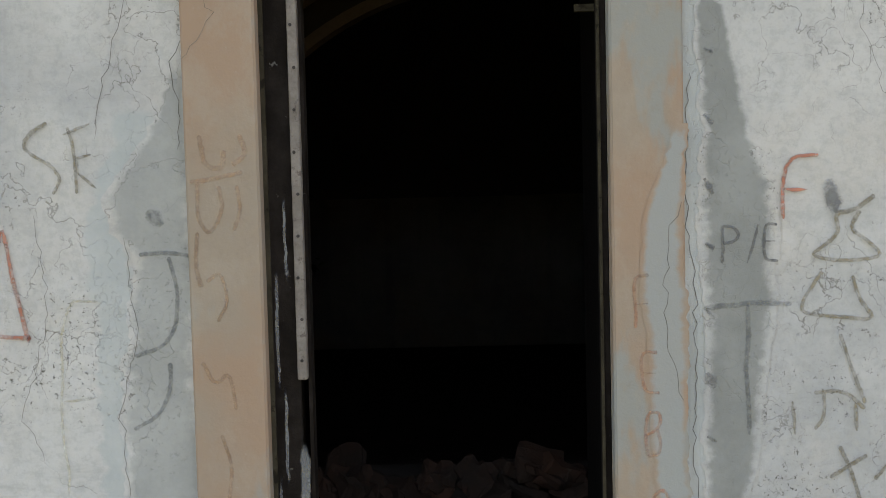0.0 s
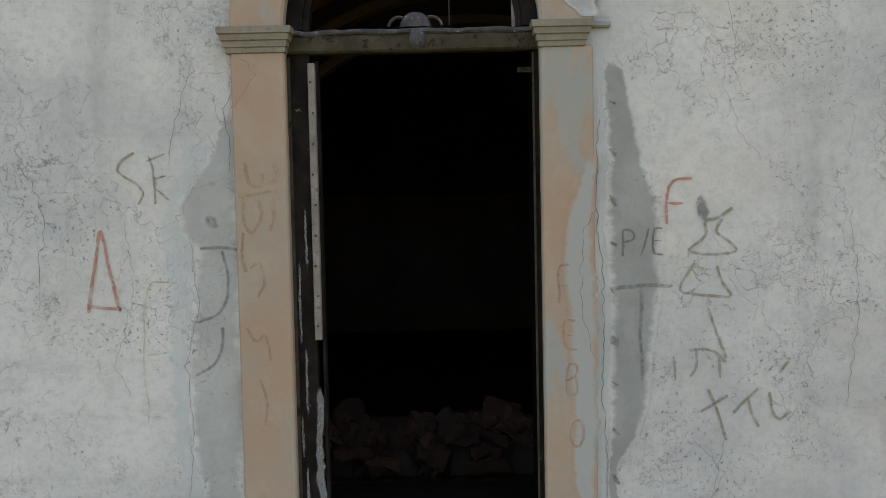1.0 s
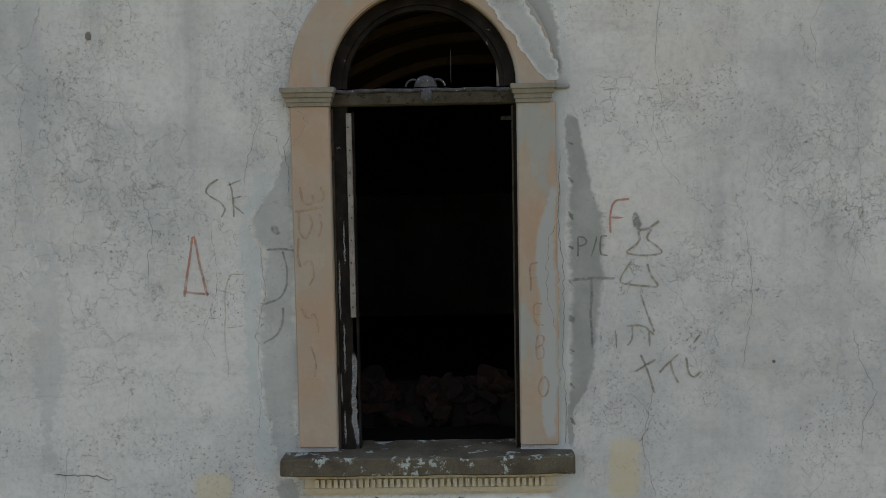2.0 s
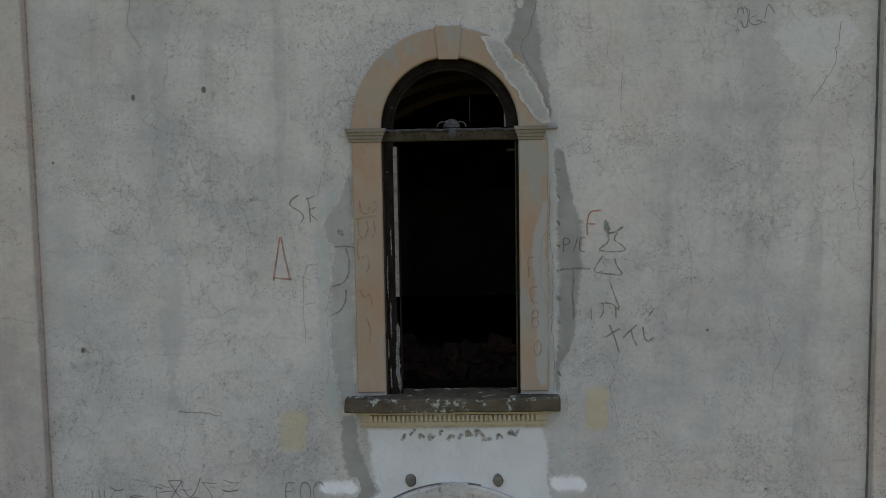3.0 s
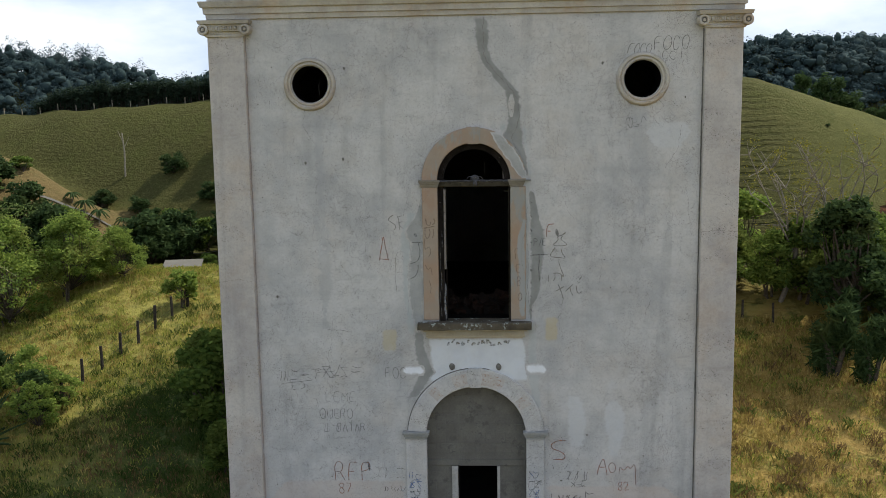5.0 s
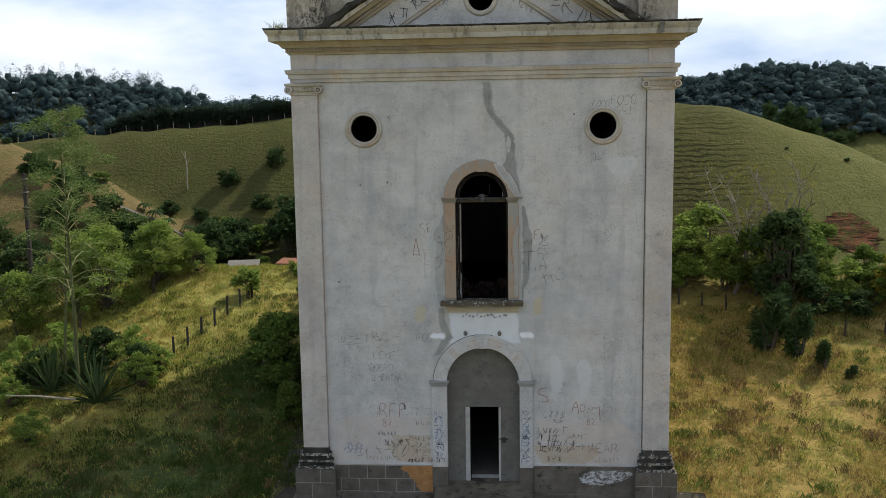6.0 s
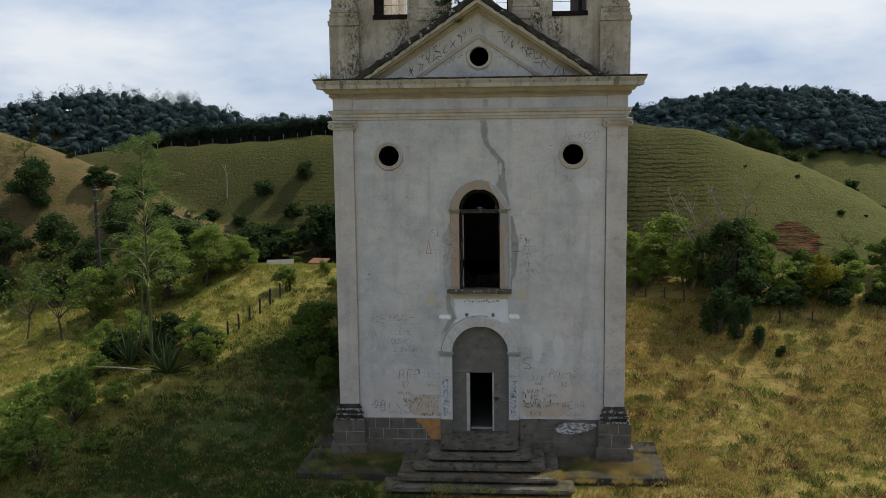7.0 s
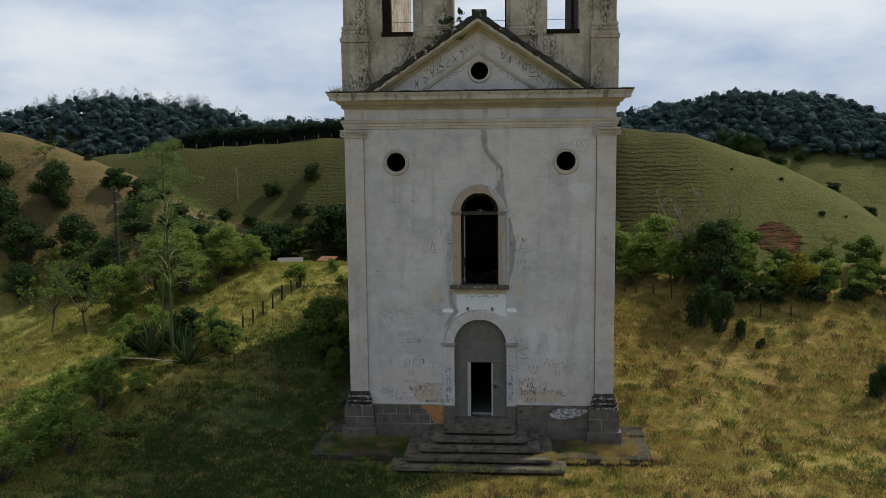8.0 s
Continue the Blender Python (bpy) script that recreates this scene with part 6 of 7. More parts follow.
def scatter(base, rows, seed=1):
    """The first row takes the thing itself, the others copies of it: rows of x, y, scale and stretch."""
    rnd = random.Random(seed)
    for i, (x, y, s, tall) in enumerate(rows):
        m = placed(x, y, s, rnd.uniform(0, 6.3), 0.05, tall)
        if i:
            copy_thing(base, m)
        else:
            first = m
    base.matrix_basis = first


# dark bushes against the church's shaded flank
a = leafy_plant("bush", "dark broad-leaved bush against the church wall", "bush", 2.5, 1.25, 6500, 0.09, LEAF_MID, 11, clumps=13, trunk=0.12, stems=3, group="bushes by the church")
scatter(a, [(-6.8, 6.2, 1.04, 0.95), (-7.8, 7, 0.84, 0.95), (-6.1, 8.6, 0.98, 1), (-6.4, 4.6, 0.6, 0.8)])
# shrub at the fence's end and slim saplings in the field
a = leafy_plant("shrub", "green leafy shrub at the end of the fence", "shrub", 1.35, 0.72, 1500, 0.075, LEAF_LIGHT, 12, clumps=20, trunk=0.3, stems=3, thick=0.03, group="field shrubs")
scatter(a, [(-10, 12.5, 0.96, 1), (-8.6, 14.6, 0.42, 0.9), (-8.3, 14.2, 0.38, 0.9), (-7.7, 12.7, 0.48, 0.9)])
a = leafy_plant("sapling", "slender green sapling in the dry field", "tree", 2.2, 0.75, 900, 0.10, LEAF_LIGHT, 13, clumps=10, trunk=0.3, stems=4, thick=0.025, group="saplings", gaps=0.3)
scatter(a, [(-14.1, 13, 0.95, 1), (-16.5, 11.1, 0.77, 1.1), (-15.5, 1, 1, 1.25), (-17.2, 1.2, 0.75, 0.9), (-16, 8.4, 0.78, 0.9)])
# feathery light trees behind the agave
a = leafy_plant("feathery_tree", "feathery light green tree behind the agave", "tree", 4.0, 2.3, 12500, 0.062, LEAF_LIGHT, 14, clumps=64, trunk=0.04, stems=6, thick=0.035, group="feathery trees", gaps=0.19)
scatter(a, [(-15.9, 12.4, 0.95, 0.95), (-14.3, 13.6, 0.8, 0.9), (-17.9, 13.4, 0.9, 0.95), (-12.8, 14.6, 0.56, 0.8), (-19.6, 12.6, 0.8, 0.8)])
# dark wood at the field's lower edge
a = leafy_plant("woodland_tree", "dark rounded woodland tree beyond the field", "tree", 4.3, 2.2, 6500, 0.125, LEAF_DARK, 15, clumps=24, trunk=0.12, thick=0.08, group="woodland trees")
scatter(a, [(-22.1, 17.6, 0.64, 0.9), (-24.6, 18.5, 0.69, 0.9), (-27.5, 17.9, 0.73, 0.9), (-29.8, 19.1, 0.75, 1), (-19.5, 19.1, 0.53, 0.95), (-26.7, 15.7, 0.58, 0.9), (-30.3, 16.1, 0.71, 1),
            (-23.8, 16.2, 0.52, 0.8), (-33, 17.6, 0.76, 1.1), (-21.5, 20.2, 0.56, 1), (-27, 20.8, 0.68, 1), (-31.4, 20.8, 0.74, 1), (-35.6, 19.1, 0.81, 1.1), (-28.3, 13.5, 0.46, 0.7), (-32, 13.8, 0.59, 0.8)], 3)
# belt of bushes in the valley behind the field's crest
a = leafy_plant("valley_bush", "dense green bush in the valley", "bush", 2.6, 1.7, 4200, 0.115, LEAF_DARK, 16, clumps=14, trunk=0.1, stems=2, group="valley bushes")
scatter(a, [(-16.2, 19.9, 0.89, 0.9), (-14.1, 21.2, 0.96, 1), (-18.1, 20.6, 0.88, 1), (-10.5, 22.6, 1.03, 1.2), (-8.5, 22.2, 1.12, 1.2), (-6.7, 21.7, 1.04, 1.2), (-19.8, 21.3, 0.79, 1), (-13, 22.2, 0.86, 1),
            (-9.6, 24.6, 0.83, 1.1), (-7.1, 24.4, 1, 1.3), (-14.6, 22.5, 0.77, 0.8), (-4.8, 23.1, 1.1, 1.3), (-21.7, 22.4, 0.86, 0.9), (-18.1, 25.8, 0.45, 0.8), (-12.7, 26.1, 0.48, 0.8), (-23.8, 23.1, 0.68, 0.8)], 5)
a = leafy_plant("valley_shrub", "lighter green shrub in the valley", "bush", 2.0, 1.4, 2600, 0.10, LEAF_MID, 17, clumps=10, trunk=0.1, stems=2, group="valley shrubs")
scatter(a, [(-17.3, 19.4, 0.71, 0.9), (-12.3, 23.3, 0.76, 1), (-18.5, 22.3, 0.6, 0.8), (-14.5, 24.8, 0.58, 1), (-11.2, 19.8, 0.28, 0.9), (-11.6, 20.8, 0.35, 0.8), (-21.2, 24.6, 0.5, 0.7)], 6)
# round bushes on the far pasture
a = leafy_plant("hill_bush", "round dark bush on the far pasture", "bush", 1.9, 1.05, 2800, 0.085, LEAF_DARK, 18, clumps=20, trunk=0.02, group="hill bushes", gaps=0.38)
scatter(a, [(-15.1, 27.5, 0.66, 0.9), (-12.5, 28.2, 0.68, 1.1), (-16.2, 25.6, 0.6, 0.8), (-15.4, 25.4, 0.42, 0.7), (-10.2, 25.6, 0.8, 0.9), (-8.9, 26.6, 0.8, 1),
            (-26.7, 25.2, 0.33, 0.6), (-28.2, 26.7, 0.4, 0.6), (-24.5, 24.6, 0.33, 0.6), (16.8, 33.5, 0.56, 1.3), (18.2, 33.8, 0.61, 1.1), (21.2, 33.2, 0.51, 0.9),
            (13.6, 22.9, 0.4, 1.6), (14.9, 23.4, 0.72, 1.2), (15.7, 23.2, 0.66, 1.0), (16.9, 23.0, 0.55, 0.9), (20.2, 23, 0.51, 0.9), (21.3, 28.8, 0.48, 0.7), (24, 27.4, 0.57, 0.7), (17.8, 17.3, 0.22, 0.7), (16.1, 19.1, 0.16, 0.7), (13.3, 18.8, 0.12, 0.6), (19.2, 17.7, 0.13, 0.6), (26.6, 26.5, 0.66, 0.8)], 7)
# right-hand hedge and trees
a = leafy_plant("hedge_tree", "light green leafy tree in the hedge", "tree", 3.2, 1.5, 5400, 0.082, LEAF_LIGHT, 19, clumps=28, trunk=0.2, stems=3, thick=0.05, group="hedge trees", gaps=0.3)
scatter(a, [(7.4, 11.1, 0.80, 0.9), (6.1, 11.6, 0.82, 0.9), (8.8, 10.7, 0.74, 0.9), (5.7, 12.8, 0.89, 1.0), (8.2, 12.0, 0.92, 0.95), (12.8, 9.6, 0.6, 0.9), (19.7, 9.5, 0.73, 0.9), (15.6, 9.3, 0.65, 0.85), (19.1, 9.1, 0.67, 0.85), (17.1, 9.1, 0.55, 0.8), (22.1, 9, 0.7, 0.85), (6.7, 10.6, 0.55, 0.8)], 8)
a = leafy_plant("hedge_bush", "dark glossy bush in the hedge", "bush", 2.6, 1.5, 6200, 0.084, LEAF_MID, 20, clumps=30, trunk=0.1, stems=3, group="hedge bushes", gaps=0.26)
scatter(a, [(11.8, 10.7, 0.9, 1.0), (11.6, 10, 0.86, 1), (9.8, 10.5, 0.95, 1.0), (13.9, 9.5, 0.64, 0.85), (17.5, 9.5, 0.73, 0.85), (15.9, 10.7, 0.72, 0.85), (21.2, 9.4, 0.78, 0.9),
            (14.1, 10.9, 0.68, 0.85), (18, 11.6, 0.76, 0.85), (22.1, 10.9, 1.08, 0.9), (11.9, 11.9, 1.07, 0.9)], 9)
a = leafy_plant("shade_tree", "dark green broad-leaved tree standing over the yuccas", "tree", 3.9, 1.55, 7500, 0.085, LEAF_DARK, 33, clumps=40, trunk=0.16, stems=2, thick=0.09, gaps=0.24)
scatter(a, [(10.5, 9, 1, 1.0)], 34)
a = leafy_plant("dark_shrub", "dark shrub in the shade of the hedge", "shrub", 1.6, 1.2, 1700, 0.10, LEAF_DARK, 26, clumps=20, trunk=0.1, stems=3, group="hedge shrubs", gaps=0.25)
scatter(a, [(13.2, 8.8, 0.74, 0.8), (16.7, 8.8, 0.65, 0.8), (15.1, 8.7, 0.84, 0.9), (18.5, 8.6, 0.75, 0.8), (11.8, 8.9, 0.84, 0.8), (20.6, 8.7, 0.75, 0.8), (16.3, 3.1, 0.49, 0.9), (-12.4, 6.7, 0.74, 1.1), (-16, 6.5, 0.74, 1.1), (-14.1, 7.5, 0.89, 1)], 10)
a = leafy_plant("scrub", "ragged green scrub at the edge of the lawn", "shrub", 2.0, 1.25, 2600, 0.066, LEAF_LIGHT, 27, clumps=46, trunk=0.06, stems=7, thick=0.02, group="lawn scrub", gaps=0.17)
scatter(a, [(-15.2, -2, 1.15, 1), (-16.3, -3, 1.1, 0.9), (-17, -1.2, 1.2, 1), (-16.4, -4.6, 1, 1), (-15.6, 1.6, 0.9, 1.3), (-17.3, 1, 1, 1), (-14.6, 3.2, 0.7, 0.8), (-16.5, 3.4, 0.8, 0.9), (-14, -0.2, 0.6, 0.6), (-18.2, -3.4, 1.2, 1), (-17.7, 3.6, 0.7, 0.8), (-12.1, 6.2, 0.7, 1), (-12.8, 7.2, 0.79, 1.1), (-15.2, 7.2, 0.79, 1.1), (-16.6, 6.6, 0.89, 1.1), (-11.8, 7.2, 0.59, 0.9), (-16.3, 5.3, 0.7, 0.8)], 30)
a = leafy_plant("yellow_bush", "bush with bright yellow-green flowering top", "bush", 2.4, 1.2, 2000, 0.10, LEAF_YELLOW, 21, clumps=13, trunk=0.35, stems=2)
scatter(a, [(14.5, 9.1, 0.79, 1.15)], 11)


def bare_tree(name, label, high, seed, material, leaves, size, spread=1.0, forks=9, group="", bark=BARK):
    """A sparse tree: forking bare limbs with a few leaves at the twig ends."""
    rnd = random.Random(seed)
    t = thing(name, label, "tree", group=group)
    bm = bmesh.new()
    tips = []
    top = Vector((rnd.uniform(-0.1, 0.1) * high, 0, high * 0.38))
    limb(bm, wander((0, 0, -0.1), top, rnd, 0.06), high * 0.018, high * 0.013)
    for k in range(forks):
        a_ = 2 * math.pi * k / forks + rnd.uniform(-0.3, 0.3)
        end = Vector((math.cos(a_) * high * 0.30 * spread * rnd.uniform(0.6, 1.1), math.sin(a_) * high * 0.25 * spread, high * rnd.uniform(0.62, 0.98)))
        start = top.lerp(Vector((0, 0, high * 0.25)), rnd.random() * 0.5)
        main = wander(start, end, rnd, 0.20, 5)
        limb(bm, main, high * 0.007, high * 0.0026, 5)
        for j in range(9):
            b0 = main[rnd.randint(2, 5)]
            b1 = b0 + Vector((rnd.uniform(-1, 1), rnd.uniform(-1, 1), rnd.uniform(-0.2, 1.0))) * high * rnd.uniform(0.07, 0.15)
            limb(bm, wander(b0, b1, rnd, 0.12, 3), high * 0.004, high * 0.0016, 4)
            tips.append((b1.x, b1.y, b1.z, high * 0.05, high * 0.05))
    part("trunk", bm, bark, t)
    leaf_mesh("crown", tips, leaves, size, material, t, seed, label="sparse leaves at the twig ends")
    return t


a = bare_tree("bare_tree", "nearly bare pale tree with few yellow leaves", 5.4, 31, LEAF_YELLOW, 900, 0.042, 1.0, group="bare trees", bark=GREY_BARK)
scatter(a, [(9.1, 10.5, 0.86, 1), (10.9, 11.1, 0.86, 1)], 12)
a = bare_tree("olive_tree", "sparse grey-branched tree in the field", 3.6, 32, LEAF_MID, 900, 0.08, 1.4, group="sparse trees")
scatter(a, [(-20.5, 10.5, 0.97, 1), (-23, 11.8, 0.96, 1), (-23.8, 16.1, 0.92, 1), (-28.8, 23.5, 0.51, 0.7), (17.6, 14.9, 0.37, 0.7), (-19.7, 12.1, 0.67, 1)], 13)


# agaves with a tall flower stalk
def agave(seed, n_=34, long=1.15):
    rnd = random.Random(seed)
    t = thing("agave", "large grey-green agave rosette among scrub", "agave", group="agaves")
    for k in range(n_):
        a_ = k * 2.399 + rnd.uniform(-0.2, 0.2)
        up = radians(rnd.uniform(12, 84))
        ln = long * rnd.uniform(0.75, 1.1)
        bm = bmesh.new()
        rows = []
        for i in range(6):
            u = i / 5
            w_ = 0.042 * (1 - u) ** 0.6 * (0.7 + u) + 0.003
            out, z = ln * u * math.cos(up) + 0.04, ln * u * math.sin(up) - 0.10 * ln * u * u
            rows.append([bm.verts.new(p) for p in ((out, -w_, z + 0.03 * (1 - u)), (out, 0, z - 0.02), (out, w_, z + 0.03 * (1 - u)))])
        for p, q in zip(rows, rows[1:]):
            for j in range(2):
                bm.faces.new((p[j], p[j + 1], q[j + 1], q[j]))
        bmesh.ops.rotate(bm, verts=bm.verts, cent=(0, 0, 0), matrix=Matrix.Rotation(a_, 3, "Z"))
        part("agave_leaf", bm, AGAVE_LEAF, t)
    return t


a = agave(41)
scatter(a, [(-15.3, 6.2, 1.34, 1.35), (-13.4, 5.5, 1.34, 1.3), (-14.4, 6.6, 1.24, 1.4), (-15.8, 7, 1.09, 1.3)], 14)
stalk = thing("agave_flower_stalk", "tall green agave flower stalk with drooping side branches", "agave", (-14.3, 6.1, land(-14.3, 6.1)))
bm = bmesh.new()
limb(bm, [(0, 0, 0), (0.03, 0, 2.5), (0.0, 0, 5.0), (-0.05, 0, 7.5), (-0.02, 0, 9.7)], 0.075, 0.02, 8)
part("stem", bm, STALK, stalk)
rnd = random.Random(42)
tufts = []
for k in range(64):
    z = 3.2 + 6.4 * k / 63
    a_ = k * 2.4 + rnd.uniform(-0.4, 0.4)
    r = (2.4 * (1 - (z - 3.2) / 7.0) ** 0.6 + 0.2) * rnd.uniform(0.55, 1.15)
    rise = rnd.uniform(0.5, 1.0)
    pts = [(0, 0, z)] + [(math.cos(a_) * r * u, math.sin(a_) * r * u, z + r * (rise * u - 0.6 * u * u)) for u in (0.3, 0.6, 0.85, 1.0)]
    bm = bmesh.new()
    limb(bm, pts, 0.018, 0.007, 4)
    part("side_branch", bm, SPRIG, stalk)
    full = 0.25 if z > 5.2 else 0.15
    for u in (0.5, 0.72, 0.88, 1.0):
        tufts.append((math.cos(a_) * r * u, math.sin(a_) * r * u, z + r * (rise * u - 0.6 * u * u), full, full * 0.9))
leaf_mesh("seed_foliage", tufts, 12500, 0.032, LEAF_SEEDLING, stalk, 43, long=3.2, label="loose tufts of small green seedlings")
bm = bmesh.new()
limb(bm, [(-0.6, 0.3, 0), (-0.5, 0.3, 1.8), (-0.33, 0.3, 4.0), (-0.2, 0.3, 6.0)], 0.06, 0.02, 6)
part("second_stem", bm, STALK, stalk)
bm = bmesh.new()
limb(bm, [(0.3, -0.4, 0.25), (-0.8, -0.7, 0.45), (-1.9, -0.8, 0.5)], 0.05, 0.02, 6)
tagged(part("fallen_stalk", bm, PALE_BARK), "dry fallen agave stalk lying in the scrub", "stalk").location = (-14.2, 5.4, land(-14.2, 5.4))


# yucca-like dark shrubs in the right-hand field
def yucca(seed):
    rnd = random.Random(seed)
    t = thing("yucca", "dark spiky yucca shrub in the dry field", "yucca", group="yuccas")
    bm = bmesh.new()
    heads = []
    for k in range(4):
        end = Vector((rnd.uniform(-0.35, 0.35), rnd.uniform(-0.3, 0.3), rnd.uniform(0.7, 1.5)))
        limb(bm, wander((end.x * 0.3, end.y * 0.3, -0.1), end, rnd, 0.1), 0.08, 0.06)
        heads += [(end.x, end.y, end.z - d, 0.30, 0.26) for d in (0.0, 0.3, 0.6)]
    part("trunk", bm, BARK, t)
    leaf_mesh("spiky_leaves", heads, 1900, 0.045, LEAF_DARK, t, seed, flat=0.8, long=8.5, shell=0.1)
    return t


a = yucca(51)
scatter(a, [(9.5, 7.1, 1.0, 1.15), (10.4, 6.8, 0.85, 1.25), (11.1, 6.2, 0.6, 1), (10.1, 7.9, 0.9, 1.2), (11.8, 5.7, 0.35, 0.8), (15.7, 2.8, 0.79, 1)], 15)


# palms in the valley
def palm(seed):
    rnd = random.Random(seed)
    t = thing("palm", "small palm with arching fronds in the valley", "palm", group="valley palms")
    bm = bmesh.new()
    limb(bm, wander((0, 0, -0.1), (0.05, 0, 1.1), rnd, 0.05), 0.06, 0.045)
    part("trunk", bm, PALE_BARK, t)
    for k in range(13):
        a_ = k * 2.4
        up = rnd.uniform(0.0, 0.8)
        bm = bmesh.new()
        rows = []
        for i in range(6):
            u = i / 5
            out, z = 0.95 * u, 1.1 + up * u * 0.9 - 0.75 * u * u
            w_ = 0.13 * math.sin(math.pi * (0.12 + 0.86 * u)) + 0.005
            rows.append([bm.verts.new(p) for p in ((out, -w_, z - 0.09), (out, 0, z), (out, w_, z - 0.09))])
        for p, q in zip(rows, rows[1:]):
            for j in range(2):
                bm.faces.new((p[j], p[j + 1], q[j + 1], q[j]))
        bmesh.ops.rotate(bm, verts=bm.verts, cent=(0, 0, 0), matrix=Matrix.Rotation(a_, 3, "Z"))
        part("frond", bm, LEAF_DARK, t)
    return t


a = palm(61)
scatter(a, [(-18, 23.7, 0.55, 1.1), (-15.4, 24.2, 0.61, 1.3), (-14.5, 24.5, 0.55, 1.3), (-13.8, 24.2, 0.61, 1.2), (-12.9, 24.5, 0.55, 1.2), (-12.1, 24.2, 0.61, 1.1), (-18.8, 24.2, 0.44, 1), (-17.3, 23.5, 0.5, 1.2), (-16.4, 24, 0.44, 1.1), (-10.9, 24.8, 0.55, 1)], 16)


# fences and the power pole
def fence_post(high, r, label, group):
    bm = bmesh.new()
    limb(bm, [(0, 0, -0.15), (0.01, 0, high * 0.5), (0.0, 0.01, high)], r, r * 0.9, 7)
    return tagged(part("fence_post", bm, POST_WOOD), label, "fence post", group)


a = fence_post(0.8, 0.05, "dark split-wood fence post in the grass", "field fence")
row = [(-12.2 + 0.295 * k, 6.7 + 0.736 * k, random.uniform(0.9, 1.1), 1.0) for k in range(9)]
scatter(a, row, 17)
bm = bmesh.new()
for h in (0.3, 0.62):
    for p, q in zip(row, row[1:]):
        limb(bm, [(p[0], p[1], land(p[0], p[1]) + h), ((p[0] + q[0]) / 2, (p[1] + q[1]) / 2, (land(p[0], p[1]) + land(q[0], q[1])) / 2 + h - 0.02), (q[0], q[1], land(q[0], q[1]) + h)], 0.004, 0.004, 4)
tagged(part("fence_wire", bm, IRON), "thin rusty wires along the field fence", "wire")
a = fence_post(0.7, 0.04, "dark fence post before the hedge", "hedge fence")
scatter(a, [(6.5, 10.0, 0.91, 1), (7, 9.9, 0.91, 1.1), (7.8, 9.7, 0.92, 0.9), (8.6, 9.4, 0.92, 1), (12.3, 7.8, 0.94, 1), (13.6, 7.7, 0.84, 1)], 18)
a = fence_post(0.55, 0.035, "pale fence post on the far ridge", "ridge fence")
a.data.materials[0] = PALE_BARK
scatter(a, [(-30.9 + k, 32.3, 0.69, 1.0) for k in range(24)], 19)
pole = thing("power_pole", "tall dark wooden power pole beyond the field", "power pole", (-21.2, 16.4, land(-21.2, 16.4)))
bm = bmesh.new()
limb(bm, [(0, 0, -0.3), (0, 0, 3), (0, 0, 6.2)], 0.13, 0.09, 8)
part("shaft", bm, POST_WOOD, pole)
for z in (4.6, 5.3, 5.9):
    part("insulator", boxes((-0.13, 0.13, -0.14, 0.14, z, z + 0.06), bevel=0.02), PATH_GREY, pole)
pole2 = thing("hill_pole", "thin pale dead trunk on the far pasture", "pole", (-17.5, 27.4, land(-17.5, 27.4)))
bm = bmesh.new()
limb(bm, [(0, 0, -0.2), (0.03, 0, 1.2), (-0.05, 0, 2.1)], 0.05, 0.03, 6)
limb(bm, [(0, 0, 1.3), (0.3, 0, 1.9)], 0.02, 0.01, 5)
limb(bm, [(0, 0, 1.6), (-0.25, 0, 2.2)], 0.02, 0.01, 5)
part("trunk", bm, PALE_BARK, pole2)


# ---- woods and grass that nobody could count ----
def wood(name, label, seed, count, spot, material, leaves=34, size=0.36, round_=True):
    """Many trees as one: lumpy rounded crowns with loose leaves on them."""
    g = random.Random(seed)
    ball = bmesh.new()
    bmesh.ops.create_icosphere(ball, subdivisions=2, radius=1.0)
    shape = [v.co.copy() for v in ball.verts]
    tris = [tuple(v.index for v in f.verts) for f in ball.faces]
    ball.free()
    spots, stems, vs, fs = [], bmesh.new(), [], []
    for _ in range(count):
        x, y, h, r = spot(g)
        z = land(x, y)
        limb(stems, [(x, y, z - 0.2), (x, y, z + h * 0.7)], 0.022, 0.010, 4)
        for k in range(4):
            spots.append((x + g.uniform(-0.4, 0.4) * r, y + g.uniform(-0.4, 0.4) * r, z + h * g.uniform(0.25, 0.92), r * g.uniform(0.5, 0.8), h * g.uniform(0.18, 0.30)))
        if round_:
            for k in range(1):
                cx, cy, cz, cr, ch = spots[-1 - k]
                i = len(vs)
                off = Vector((g.uniform(0, 50), g.uniform(0, 50), 0))
                for p in shape:
                    d = 0.86 + 0.55 * noise.noise(p * 1.6 + off) + 0.25 * noise.noise(p * 4.0 + off)
                    vs.append((cx + p.x * d * cr * 0.8, cy + p.y * d * cr * 0.8, cz + p.z * d * ch))
                fs += [tuple(i + q for q in t_) for t_ in tris]
    t = thing(name, label, "forest", kind="stuff")
    part("trunks", stems, POST_WOOD, t)
    leaf_mesh("canopy", spots, count * leaves, size, material, t, seed, long=1.3, shell=0.7, level=True)
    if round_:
        raw("crowns", vs, fs, CROWN_HAZY, t).data.shade_smooth()


def left_wood(g):
    x = g.uniform(-62, -4)
    return x, g.uniform(34.5, 42), g.uniform(0.85, 1.5), g.uniform(0.5, 0.8)


def right_wood(g):
    x = g.uniform(3, 42)
    return x, g.uniform(33.6, 40.5), g.uniform(0.75, 1.35), g.uniform(0.5, 0.8)


def plantation(g):
    x = g.uniform(-24.4, -2)
    return x, g.uniform(32.7, 33.5), g.uniform(1.0, 1.4) * min(1, (x + 26.4) / 4), g.uniform(0.27, 0.4)


